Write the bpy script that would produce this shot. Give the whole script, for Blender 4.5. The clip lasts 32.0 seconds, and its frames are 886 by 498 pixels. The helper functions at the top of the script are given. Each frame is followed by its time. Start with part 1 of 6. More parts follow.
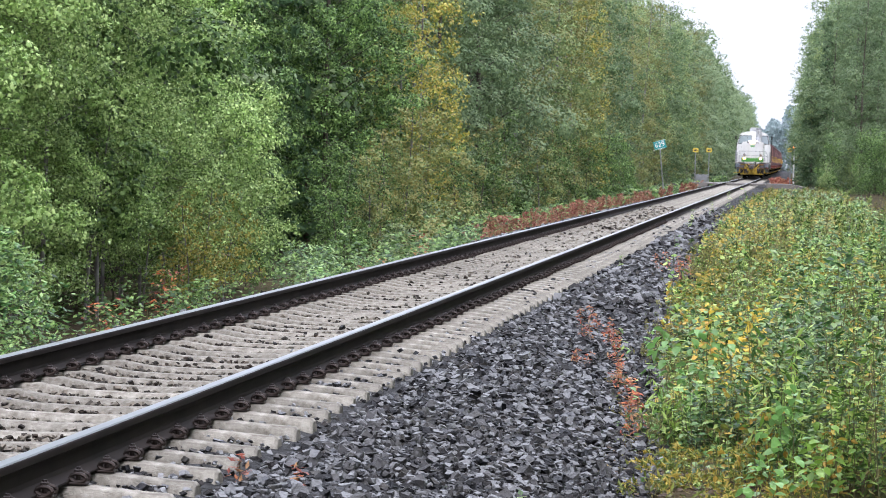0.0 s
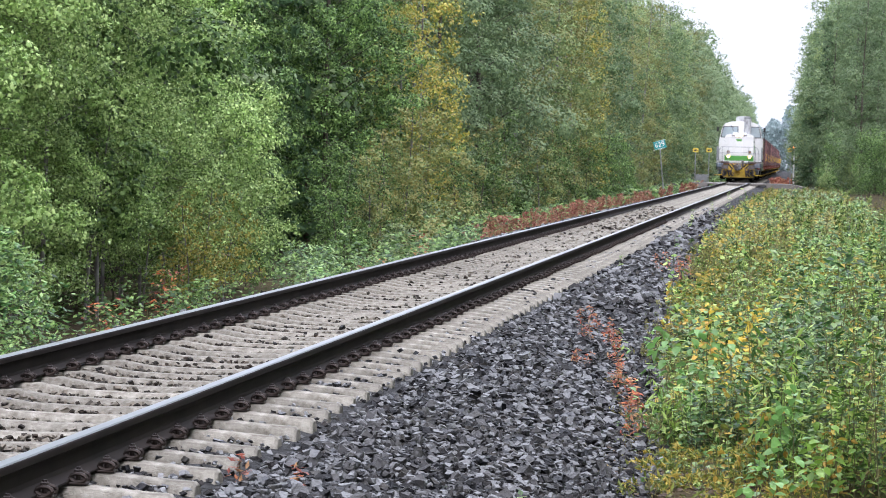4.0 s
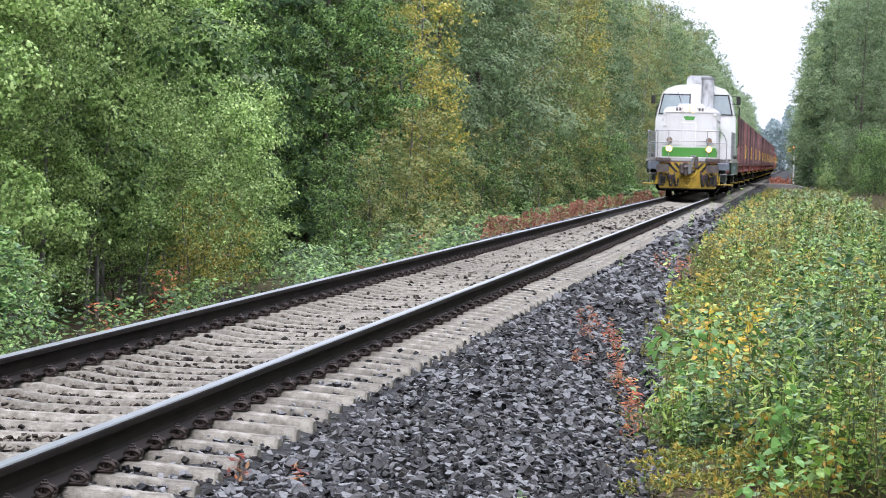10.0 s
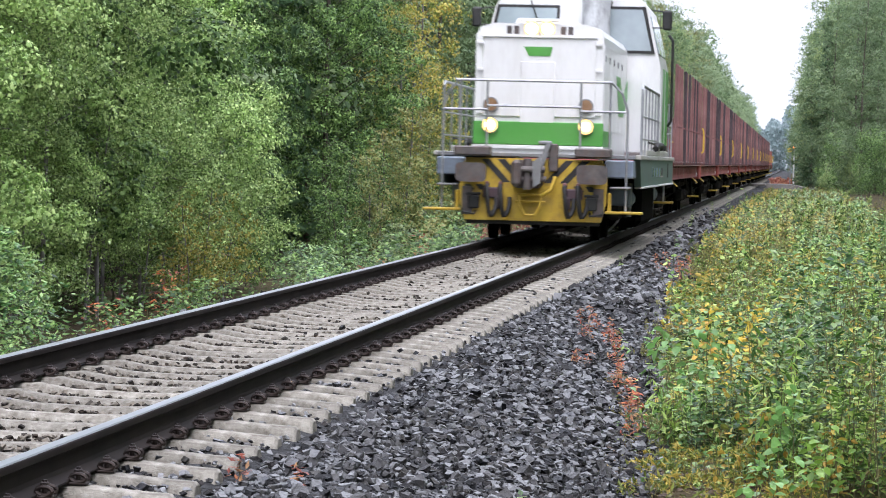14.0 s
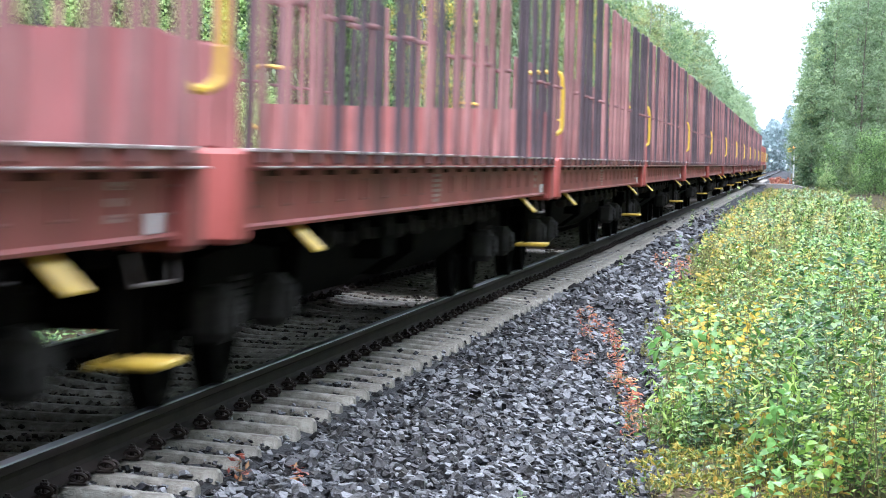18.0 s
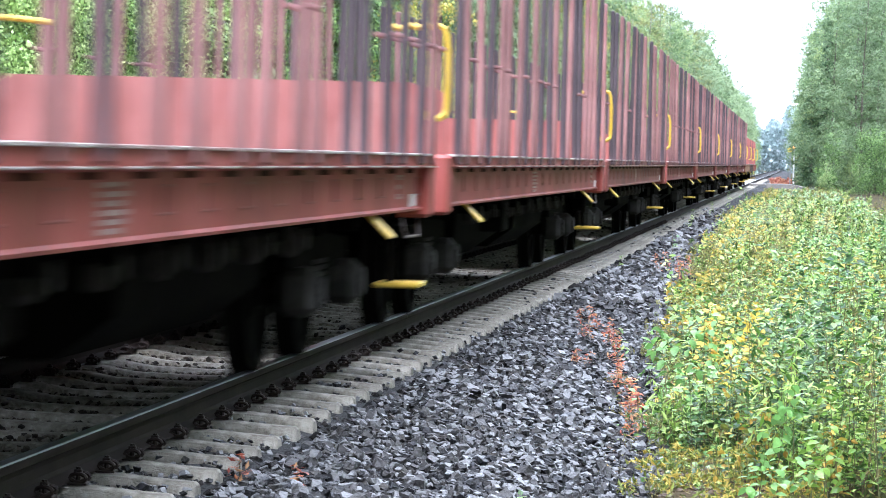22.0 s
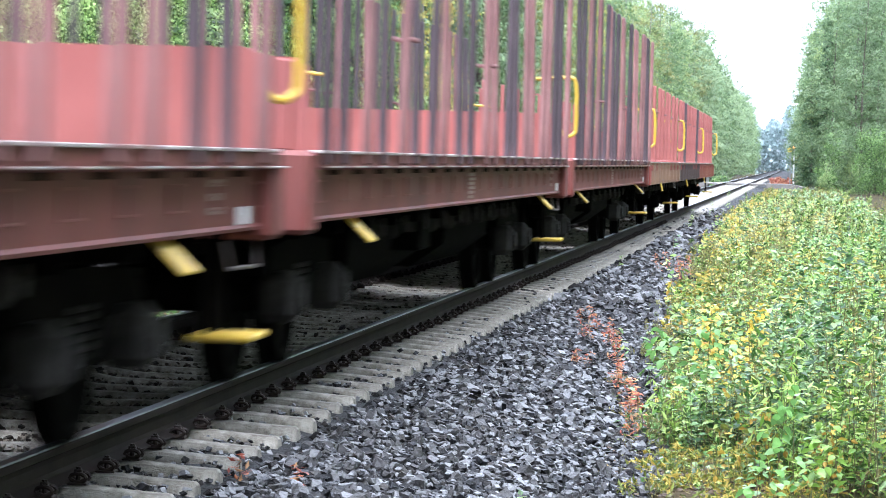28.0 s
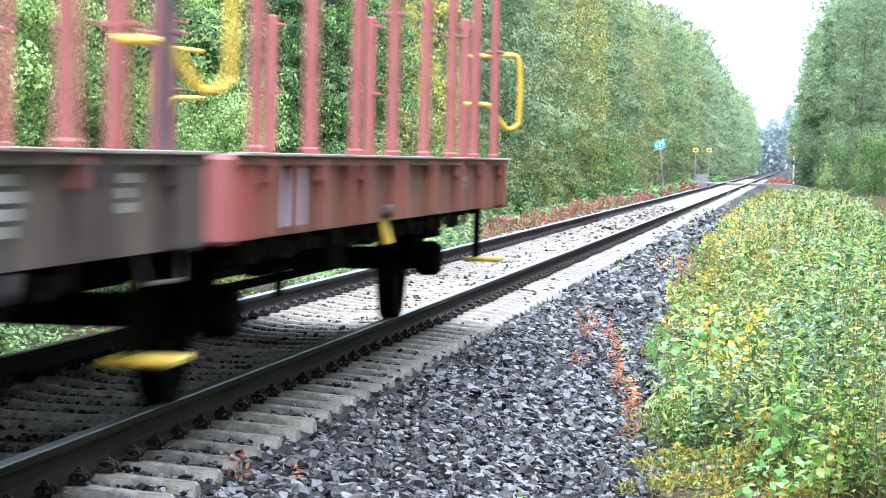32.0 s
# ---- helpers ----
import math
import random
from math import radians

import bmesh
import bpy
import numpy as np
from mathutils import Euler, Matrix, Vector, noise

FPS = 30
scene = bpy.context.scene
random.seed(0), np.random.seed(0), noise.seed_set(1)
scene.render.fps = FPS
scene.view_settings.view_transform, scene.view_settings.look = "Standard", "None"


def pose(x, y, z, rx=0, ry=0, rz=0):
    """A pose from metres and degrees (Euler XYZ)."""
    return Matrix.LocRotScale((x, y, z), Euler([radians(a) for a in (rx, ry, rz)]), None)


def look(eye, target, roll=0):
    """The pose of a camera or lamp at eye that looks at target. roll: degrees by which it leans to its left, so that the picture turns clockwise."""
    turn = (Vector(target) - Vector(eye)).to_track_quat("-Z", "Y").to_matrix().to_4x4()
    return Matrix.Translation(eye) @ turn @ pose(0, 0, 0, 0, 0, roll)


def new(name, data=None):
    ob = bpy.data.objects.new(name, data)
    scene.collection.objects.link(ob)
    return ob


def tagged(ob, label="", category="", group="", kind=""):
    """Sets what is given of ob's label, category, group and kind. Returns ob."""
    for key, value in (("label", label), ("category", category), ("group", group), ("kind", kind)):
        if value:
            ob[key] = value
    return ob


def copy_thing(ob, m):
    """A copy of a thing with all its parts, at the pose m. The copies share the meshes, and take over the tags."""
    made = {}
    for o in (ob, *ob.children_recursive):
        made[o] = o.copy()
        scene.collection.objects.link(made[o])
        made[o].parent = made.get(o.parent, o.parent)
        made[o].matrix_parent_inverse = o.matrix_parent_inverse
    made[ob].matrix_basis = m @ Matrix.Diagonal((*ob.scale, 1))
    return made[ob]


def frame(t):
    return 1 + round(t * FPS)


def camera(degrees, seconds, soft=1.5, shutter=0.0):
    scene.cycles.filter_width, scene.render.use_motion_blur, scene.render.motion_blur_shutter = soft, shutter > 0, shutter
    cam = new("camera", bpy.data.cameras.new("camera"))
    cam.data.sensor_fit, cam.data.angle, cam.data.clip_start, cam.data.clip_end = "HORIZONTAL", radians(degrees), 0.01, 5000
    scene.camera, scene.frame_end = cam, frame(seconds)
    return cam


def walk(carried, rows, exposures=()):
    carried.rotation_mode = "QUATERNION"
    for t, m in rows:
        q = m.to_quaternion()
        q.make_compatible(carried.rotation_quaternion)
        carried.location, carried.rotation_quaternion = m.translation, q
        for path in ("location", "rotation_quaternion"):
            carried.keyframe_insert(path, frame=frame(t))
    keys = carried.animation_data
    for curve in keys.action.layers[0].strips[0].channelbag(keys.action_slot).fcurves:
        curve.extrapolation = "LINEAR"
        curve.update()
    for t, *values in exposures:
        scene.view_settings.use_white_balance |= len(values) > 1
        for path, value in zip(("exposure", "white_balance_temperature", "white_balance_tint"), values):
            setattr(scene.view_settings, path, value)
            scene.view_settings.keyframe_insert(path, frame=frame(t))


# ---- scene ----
# The track runs along +Y, its centre at x = 0 and the rail tops at z = 0.
cam = camera(14.835, 32.0, soft=0.8, shutter=0.75)
cam.data.dof.use_dof, cam.data.dof.focus_distance, cam.data.dof.aperture_fstop = True, 23.0, 16.0
EYE, AIM = (3.888, 0.0, 1.2557), (2.8641752, 9.94375984, 0.98473317)
VIEW = look(EYE, AIM, 1.387)
walk(cam, [(0.0, VIEW), (32.0, VIEW)],
     exposures=[(0.0, 1.2, 6250, 20), (14.5, 1.2, 6250, 20), (16.5, 1.42, 6000, 16), (17.5, 1.92, 5800, 16), (19.0, 2.22, 5800, 16), (23.0, 2.28, 5800, 16), (32.0, 2.25, 5800, 15)])

# ---- light: bright overcast sky ----
world = bpy.data.worlds.new("overcast")
scene.world = world
world.use_nodes = True
wn, wl = world.node_tree.nodes, world.node_tree.links
sky = wn.new("ShaderNodeTexSky")
sky.sky_type, sky.sun_disc = "NISHITA", False
sky.sun_elevation, sky.sun_rotation = radians(60), radians(174)
sky.air_density, sky.dust_density, sky.ozone_density = 1.0, 3.0, 1.0
soft_sky = wn.new("ShaderNodeHueSaturation")
soft_sky.inputs["Saturation"].default_value = 0.18
wl.new(sky.outputs[0], soft_sky.inputs["Color"])
cloud = wn.new("ShaderNodeMix")
cloud.data_type = "RGBA"
cloud.inputs[0].default_value = 0.8
wl.new(soft_sky.outputs[0], cloud.inputs[6])
cloud.inputs[7].default_value = (7.3, 8.0, 8.8, 1)
# an overcast sky is brightest overhead
where = wn.new("ShaderNodeTexCoord")
split = wn.new("ShaderNodeSeparateXYZ")
wl.new(where.outputs["Generated"], split.inputs[0])
dome = wn.new("ShaderNodeMapRange")
dome.inputs["To Min"].default_value, dome.inputs["To Max"].default_value = 0.5, 1.4
wl.new(split.outputs["Z"], dome.inputs["Value"])
overcast = wn.new("ShaderNodeVectorMath")
overcast.operation = "SCALE"
wl.new(cloud.outputs[2], overcast.inputs[0])
wl.new(dome.outputs[0], overcast.inputs["Scale"])
wl.new(overcast.outputs[0], wn["Background"].inputs["Color"])
wn["Background"].inputs["Strength"].default_value = 0.15

sun = new("sun", bpy.data.lights.new("sun", "SUN"))
sun.data.energy, sun.data.angle, sun.data.color = 0.9, radians(40), (1.0, 0.97, 0.93)
sun.matrix_world = look((3, -28, 50), (0, 0, 0))


# ---- materials ----
def shade(name, colours, rough=0.8, metal=0.0, scale=2.0, fine=40.0, bump=0.3, depth=0.01, vary=0.15, stretch=(1, 1, 1),
          stain=None, stain_amount=0.5, stain_scale=1.5, island=0.0, through_leaf=0.0, emit=0.0, coat=0.0, spec=0.5):
    """A surface: two colours in large patches, fine grain and relief, stains with a shape of their own, and some change from piece to piece."""
    m = bpy.data.materials.new(name)
    m.use_nodes = True
    n, l = m.node_tree.nodes, m.node_tree.links
    b = n["Principled BSDF"]
    co = n.new("ShaderNodeTexCoord")
    mp = n.new("ShaderNodeMapping")
    mp.inputs["Scale"].default_value = stretch
    l.new(co.outputs["Object"], mp.inputs["Vector"])
    big = n.new("ShaderNodeTexNoise")
    big.inputs["Scale"].default_value, big.inputs["Detail"].default_value = scale, 4
    l.new(mp.outputs[0], big.inputs["Vector"])
    ramp = n.new("ShaderNodeValToRGB")
    e = ramp.color_ramp.elements
    e[0].position, e[1].position = 0.32, 0.68
    e[0].color, e[1].color = (*colours[0], 1), (*colours[-1], 1)
    for i, c in enumerate(colours[1:-1]):
        k = e.new(0.32 + 0.36 * (i + 1) / (len(colours) - 1))
        k.color = (*c, 1)
    source = big.outputs["Fac"]
    if island:
        geo = n.new("ShaderNodeNewGeometry")
        mix = n.new("ShaderNodeMix")
        mix.inputs["Factor"].default_value = island
        l.new(big.outputs["Fac"], mix.inputs["A"])
        l.new(geo.outputs["Random Per Island"], mix.inputs["B"])
        source = mix.outputs["Result"]
    l.new(source, ramp.inputs["Fac"])
    colour = ramp.outputs["Color"]
    small = n.new("ShaderNodeTexNoise")
    small.inputs["Scale"].default_value, small.inputs["Detail"].default_value = fine, 5
    l.new(mp.outputs[0], small.inputs["Vector"])
    if stain:
        st = n.new("ShaderNodeTexNoise")
        st.inputs["Scale"].default_value, st.inputs["Detail"].default_value = stain_scale, 8
        st.inputs["Roughness"].default_value = 0.7
        l.new(mp.outputs[0], st.inputs["Vector"])
        sr = n.new("ShaderNodeMapRange")
        sr.inputs["From Min"].default_value, sr.inputs["From Max"].default_value = 0.45, 0.68
        sr.inputs["To Max"].default_value = stain_amount
        l.new(st.outputs["Fac"], sr.inputs["Value"])
        sm = n.new("ShaderNodeMix")
        sm.data_type = "RGBA"
        l.new(sr.outputs[0], sm.inputs[0])
        l.new(colour, sm.inputs[6])
        sm.inputs[7].default_value = (*stain, 1)
        colour = sm.outputs[2]
    info = n.new("ShaderNodeObjectInfo")
    add = n.new("ShaderNodeMath")
    add.operation = "ADD"
    l.new(info.outputs["Random"], add.inputs[0])
    l.new(small.outputs["Fac"], add.inputs[1])
    vr = n.new("ShaderNodeMapRange")
    vr.inputs["From Min"].default_value, vr.inputs["From Max"].default_value = 0.3, 1.7
    vr.inputs["To Min"].default_value, vr.inputs["To Max"].default_value = 1 - vary, 1 + vary
    l.new(add.outputs[0], vr.inputs["Value"])
    hsv = n.new("ShaderNodeHueSaturation")
    l.new(colour, hsv.inputs["Color"])
    l.new(vr.outputs[0], hsv.inputs["Value"])
    l.new(hsv.outputs[0], b.inputs["Base Color"])
    b.inputs["Roughness"].default_value, b.inputs["Metallic"].default_value = rough, metal
    b.inputs["Specular IOR Level"].default_value = spec
    if coat:
        b.inputs["Coat Weight"].default_value = coat
    if bump:
        bp = n.new("ShaderNodeBump")
        bp.inputs["Strength"].default_value, bp.inputs["Distance"].default_value = bump, depth
        l.new(small.outputs["Fac"], bp.inputs["Height"])
        l.new(bp.outputs[0], b.inputs["Normal"])
    if emit:
        l.new(hsv.outputs[0], b.inputs["Emission Color"])
        b.inputs["Emission Strength"].default_value = emit
    if through_leaf:
        tr = n.new("ShaderNodeBsdfTranslucent")
        l.new(hsv.outputs[0], tr.inputs["Color"])
        ms = n.new("ShaderNodeMixShader")
        ms.inputs[0].default_value = through_leaf
        l.new(b.outputs[0], ms.inputs[1])
        l.new(tr.outputs[0], ms.inputs[2])
        l.new(ms.outputs[0], n["Material Output"].inputs["Surface"])
    return m


EARTH = shade("earth", [(0.035, 0.025, 0.015), (0.063, 0.049, 0.025), (0.042, 0.052, 0.017)], 0.95, scale=0.6, fine=18, bump=0.6, depth=0.04, spec=0.1)
# Bed near black, painting the shade seen in gaps between the stones.
GRAVEL = shade("gap_shade_bed", [(0.00735, 0.00735, 0.00833), (0.0147, 0.0147, 0.01519)], 0.9, scale=9, fine=26, bump=1.0, depth=0.05)
STONE = shade("ballast_stone", [(0.009, 0.0095, 0.011), (0.018, 0.019, 0.022), (0.034, 0.036, 0.041), (0.05, 0.047, 0.041), (0.075, 0.079, 0.088), (0.2, 0.205, 0.21)], 0.5, scale=9, fine=55, bump=0.9, depth=0.012,
              vary=0.35, island=0.85, stain=(0.15, 0.12, 0.1), stain_amount=0.18, stain_scale=6, spec=0.22)
CRIB = shade("dusty_crib_stone", [(0.0187, 0.0172, 0.0152), (0.0468, 0.0429, 0.0365), (0.0936, 0.0858, 0.0707), (0.14, 0.127, 0.105), (0.187, 0.168, 0.137)], 0.85, scale=9, fine=55, bump=0.8, depth=0.01,
             vary=0.3, island=0.85, stain=(0.1, 0.065, 0.042), stain_amount=0.4, stain_scale=7, spec=0.15)
CONCRETE = shade("sleeper_concrete", [(0.173, 0.16, 0.132), (0.247, 0.23, 0.192), (0.347, 0.327, 0.28)], 0.9, scale=14, fine=130, bump=1.0, depth=0.008, vary=0.22,
                 stain=(0.085, 0.068, 0.05), stain_amount=0.75, stain_scale=16)
RAIL = shade("rail_steel_weathered", [(0.009, 0.0066, 0.0055), (0.021, 0.0145, 0.012)], 0.78, 0.0, scale=3, fine=70, bump=0.3, depth=0.002, spec=0.14)
POLISH = shade("rail_running_steel", [(0.3, 0.315, 0.34), (0.4, 0.415, 0.44)], 0.38, 1.0, scale=2, fine=50, bump=0.05, depth=0.001, stretch=(1, 0.03, 1), vary=0.08)
CLIP = shade("clip_steel", [(0.016, 0.011, 0.01), (0.04, 0.026, 0.02)], 0.6, 0.4, scale=20, fine=120, bump=0.2, depth=0.002)
ROADTOP = shade("crossing_asphalt", [(0.156, 0.144, 0.132), (0.221, 0.204, 0.187)], 0.9, scale=3, fine=60, bump=0.3)

BARK = shade("birch_bark", [(0.3, 0.29, 0.27), (0.16, 0.15, 0.14), (0.05, 0.045, 0.04)], 0.9, scale=4, fine=30, bump=0.6, depth=0.01, stretch=(1, 1, 0.5))
DARKBARK = shade("dark_bark", [(0.06, 0.05, 0.04), (0.12, 0.1, 0.08)], 0.95, scale=5, fine=30, bump=0.7, depth=0.015, stretch=(1, 1, 0.3))


def leaf(name, colours, vary=0.35, mix=0.6, rough=0.45, spec=0.3, lit=0.34):
    return shade(name, colours, rough, scale=0.9, fine=7, bump=0, vary=vary, island=mix, through_leaf=lit, spec=spec)


BIRCH = leaf("birch_leaf", [(0.112, 0.19, 0.0506), (0.244, 0.377, 0.112), (0.363, 0.518, 0.177), (0.539, 0.685, 0.276)], 0.3, 0.5)
ALDER = leaf("alder_leaf", [(0.03, 0.0664, 0.0187), (0.075, 0.149, 0.0411), (0.137, 0.241, 0.068), (0.258, 0.397, 0.122)], 0.3, 0.45)
# Duller copies of the birch and alder leaf, greyed to paint in haze.
MIDGREEN = leaf("hazed_birch_leaf", [(0.119, 0.187, 0.0698), (0.18, 0.265, 0.101), (0.246, 0.328, 0.128), (0.317, 0.383, 0.155)], 0.25, 0.35)
MIDALDER = leaf("hazed_alder_leaf", [(0.066, 0.119, 0.0504), (0.106, 0.173, 0.0722), (0.158, 0.237, 0.097)], 0.25, 0.35)
PALE = leaf("pale_leaf", [(0.133, 0.193, 0.068), (0.209, 0.258, 0.092), (0.285, 0.304, 0.1), (0.304, 0.262, 0.092)], 0.25, 0.4)
GOLD = leaf("autumn_leaf", [(0.15, 0.21, 0.05), (0.334, 0.35, 0.08), (0.493, 0.46, 0.1), (0.44, 0.36, 0.09)])
# Leaf colour paled and blued to paint in distance haze.
HAZY = leaf("haze_pale_leaf", [(0.2, 0.27, 0.27), (0.26, 0.33, 0.33), (0.31, 0.38, 0.38)])
# Grey-green leaf colours with the haze of distance mixed in.
GREYGREEN = leaf("hazed_grey_green_leaf", [(0.101, 0.164, 0.0776), (0.158, 0.237, 0.109), (0.229, 0.31, 0.144)], 0.25, 0.3)
FARGREEN = leaf("hazed_green_leaf", [(0.132, 0.201, 0.101), (0.189, 0.265, 0.132), (0.255, 0.323, 0.159)], 0.25, 0.3)
NEEDLE = leaf("spruce_needle", [(0.045, 0.1, 0.046), (0.095, 0.17, 0.08)], 0.3, 0.35)
WEED = leaf("weed_leaf", [(0.04, 0.1, 0.015), (0.105, 0.22, 0.03), (0.21, 0.37, 0.06), (0.42, 0.56, 0.15)], 0.4, 0.8, 0.34, 0.6, 0.4)
PALEWEED = leaf("pale_weed_leaf", [(0.035, 0.105, 0.026), (0.095, 0.235, 0.058), (0.19, 0.38, 0.105), (0.38, 0.55, 0.21)], 0.4, 0.8, 0.32, 0.7, 0.4)
OLIVEWEED = leaf("olive_weed_leaf", [(0.13, 0.165, 0.035), (0.24, 0.27, 0.055), (0.36, 0.37, 0.085), (0.5, 0.38, 0.08)], 0.4, 0.75, 0.45, 0.3, 0.42)
WEEDYELLOW = leaf("yellowing_leaf", [(0.2376, 0.2808, 0.054), (0.4968, 0.432, 0.0756), (0.7128, 0.54, 0.0864), (0.5616, 0.3564, 0.0756)], 0.4, 0.75)
RED = leaf("red_leaf", [(0.22, 0.05, 0.03), (0.42, 0.1, 0.045), (0.58, 0.19, 0.07), (0.36, 0.2, 0.09)])
PINKRED = leaf("faded_red_leaf", [(0.324, 0.105, 0.0825), (0.475, 0.18, 0.135), (0.54, 0.285, 0.173), (0.432, 0.262, 0.15)])
STRAW = leaf("dry_grass", [(0.22, 0.2, 0.07), (0.3, 0.26, 0.1), (0.16, 0.2, 0.06)])
LITTER = leaf("dead_leaf", [(0.06, 0.035, 0.02), (0.13, 0.08, 0.035), (0.24, 0.17, 0.06), (0.1, 0.13, 0.035)])
STEM = shade("plant_stem", [(0.14, 0.1, 0.05), (0.1, 0.13, 0.05)], 0.8, scale=6, bump=0)

WHITE = shade("white_paint", [(0.74, 0.74, 0.73), (0.82, 0.82, 0.81)], 0.35, scale=1.2, fine=14, bump=0.04, depth=0.003, vary=0.05,
              stain=(0.5, 0.48, 0.45), stain_amount=0.35, stain_scale=2.2, stretch=(1, 1, 0.3), coat=0.2)
DIRTYWHITE = shade("dirty_white_paint", [(0.42, 0.41, 0.38), (0.55, 0.54, 0.51)], 0.5, scale=1.2, fine=20, bump=0.06, depth=0.003, vary=0.08, stain=(0.24, 0.2, 0.16), stain_amount=0.6, stain_scale=2.5, stretch=(1, 0.4, 1))
SOOTY = shade("sooty_grey_paint", [(0.4, 0.41, 0.42), (0.52, 0.53, 0.54)], 0.5, 0.1, scale=2, fine=25, bump=0.08, stain=(0.09, 0.08, 0.08), stain_amount=0.85, stain_scale=2.6, stretch=(1, 1, 0.6))
GREEN = shade("green_paint", [(0.07, 0.3, 0.05), (0.1, 0.38, 0.07)], 0.4, scale=1.5, fine=20, bump=0.04, vary=0.06, stain=(0.1, 0.2, 0.08), stain_amount=0.3)
FRAMEGREEN = shade("grey_green_paint", [(0.085, 0.146, 0.122), (0.121, 0.184, 0.158)], 0.5, scale=1.5, fine=25, bump=0.08, vary=0.06,
                   stain=(0.07, 0.06, 0.05), stain_amount=0.5, stretch=(1, 1, 0.4))
GREY = shade("grey_paint", [(0.195, 0.203, 0.21), (0.255, 0.262, 0.27)], 0.5, scale=3, fine=30, bump=0.08, stain=(0.12, 0.1, 0.08), stain_amount=0.5)
YELLOW = shade("yellow_paint", [(0.496, 0.32, 0.024), (0.576, 0.4, 0.04)], 0.5, scale=4, fine=35, bump=0.08, vary=0.1, stain=(0.2, 0.12, 0.05), stain_amount=0.6, stain_scale=5)
HANDLE = shade("yellow_handle_paint", [(0.51, 0.34, 0.025), (0.595, 0.408, 0.043)], 0.5, scale=6, fine=40, bump=0.05, vary=0.08, stain=(0.4, 0.22, 0.05), stain_amount=0.4, stain_scale=9)
BLACK = shade("black_paint", [(0.012, 0.012, 0.012), (0.03, 0.028, 0.026)], 0.6, scale=4, fine=40, bump=0.15)
# Grime blackened further, so its colour carries the shade under the floor.
SHADEGRIME = shade("shaded_gear_grime", [(0.0022, 0.0022, 0.0022), (0.006, 0.0055, 0.005)], 0.95, scale=4, fine=35, bump=0.3, stain=(0.014, 0.012, 0.01), stain_amount=0.4, spec=0.02)
GEAR = shade("dusty_running_gear", [(0.0245, 0.0231, 0.0224), (0.0525, 0.049, 0.0462)], 0.85, scale=5, fine=40, bump=0.3, stain=(0.02, 0.017, 0.014), stain_amount=0.6, stain_scale=4, spec=0.1)
BUFFER = shade("buffer_steel", [(0.09, 0.08, 0.08), (0.16, 0.14, 0.13)], 0.55, 0.3, scale=7, fine=40, bump=0.15, stain=(0.13, 0.07, 0.05), stain_amount=0.6, stain_scale=5)
# Wheel steel taken near black to paint the train's own shade on it.
TYRE = shade("shaded_wheel_steel", [(0.003, 0.0028, 0.0026), (0.007, 0.0065, 0.006)], 0.85, 0.0, scale=6, fine=50, bump=0.2, spec=0.03)
OXIDE = shade("red_oxide_paint", [(0.187, 0.0342, 0.0256), (0.308, 0.057, 0.0456), (0.374, 0.095, 0.0808)], 0.65, scale=1.3, fine=22, bump=0.12, depth=0.006, vary=0.14,
              stain=(0.15, 0.05, 0.024), stain_amount=0.45, stain_scale=2.0, stretch=(1, 1, 0.35))
PINKOXIDE = shade("faded_red_paint", [(0.16, 0.05, 0.046), (0.29, 0.115, 0.108), (0.21, 0.07, 0.064), (0.33, 0.16, 0.15)], 0.7, scale=1.4, fine=24, bump=0.1, depth=0.005, vary=0.14,
                  stain=(0.17, 0.05, 0.04), stain_amount=0.7, stain_scale=2.2, stretch=(1, 1, 0.4))
DEEPPINK = shade("worn_red_board_paint", [(0.19, 0.0475, 0.04224), (0.29, 0.09025, 0.0792), (0.24, 0.0665, 0.05808)], 0.65, scale=1.8, fine=24, bump=0.1, depth=0.005, vary=0.12,
                 stain=(0.24, 0.06, 0.05), stain_amount=0.6, stain_scale=3, stretch=(1, 1, 0.4))
DULLOXIDE = shade("dull_red_oxide_paint", [(0.176, 0.0349, 0.0291), (0.253, 0.0543, 0.0456), (0.297, 0.0825, 0.0727)], 0.7, scale=1.3, fine=22, bump=0.12, depth=0.006, vary=0.14,
                  stain=(0.14, 0.055, 0.03), stain_amount=0.45, stain_scale=2.0, stretch=(1, 1, 0.35))
DULLPINK = shade("dull_faded_red_paint", [(0.17, 0.05, 0.052), (0.25, 0.085, 0.085), (0.21, 0.065, 0.064)], 0.7, scale=1.8, fine=24, bump=0.1, depth=0.005, vary=0.14,
                 stain=(0.15, 0.08, 0.07), stain_amount=0.6, stain_scale=3, stretch=(1, 1, 0.4))
DEEPRED = shade("deep_red_paint", [(0.12, 0.027, 0.022), (0.18, 0.038, 0.03), (0.23, 0.066, 0.052)], 0.65, scale=1.3, fine=22, bump=0.12, depth=0.006, vary=0.14,
                stain=(0.1, 0.04, 0.035), stain_amount=0.5, stain_scale=2.4, stretch=(1, 1, 0.35))
TAN = shade("dirty_tan_paint", [(0.171, 0.0525, 0.0331), (0.252, 0.075, 0.0504), (0.207, 0.0975, 0.0612), (0.18, 0.045, 0.0324)], 0.7, scale=1.2, fine=24, bump=0.12, depth=0.005, vary=0.12,
            stain=(0.13, 0.05, 0.035), stain_amount=0.6, stain_scale=3, stretch=(1, 1, 0.5))
STAKERED = shade("stake_red_paint", [(0.13, 0.045, 0.043), (0.25, 0.125, 0.118), (0.17, 0.062, 0.06), (0.3, 0.18, 0.17)], 0.65, scale=1.3, fine=30, bump=0.15, depth=0.004, vary=0.35,
                 stain=(0.11, 0.07, 0.066), stain_amount=0.7, stain_scale=2.5, stretch=(1, 1, 0.4))
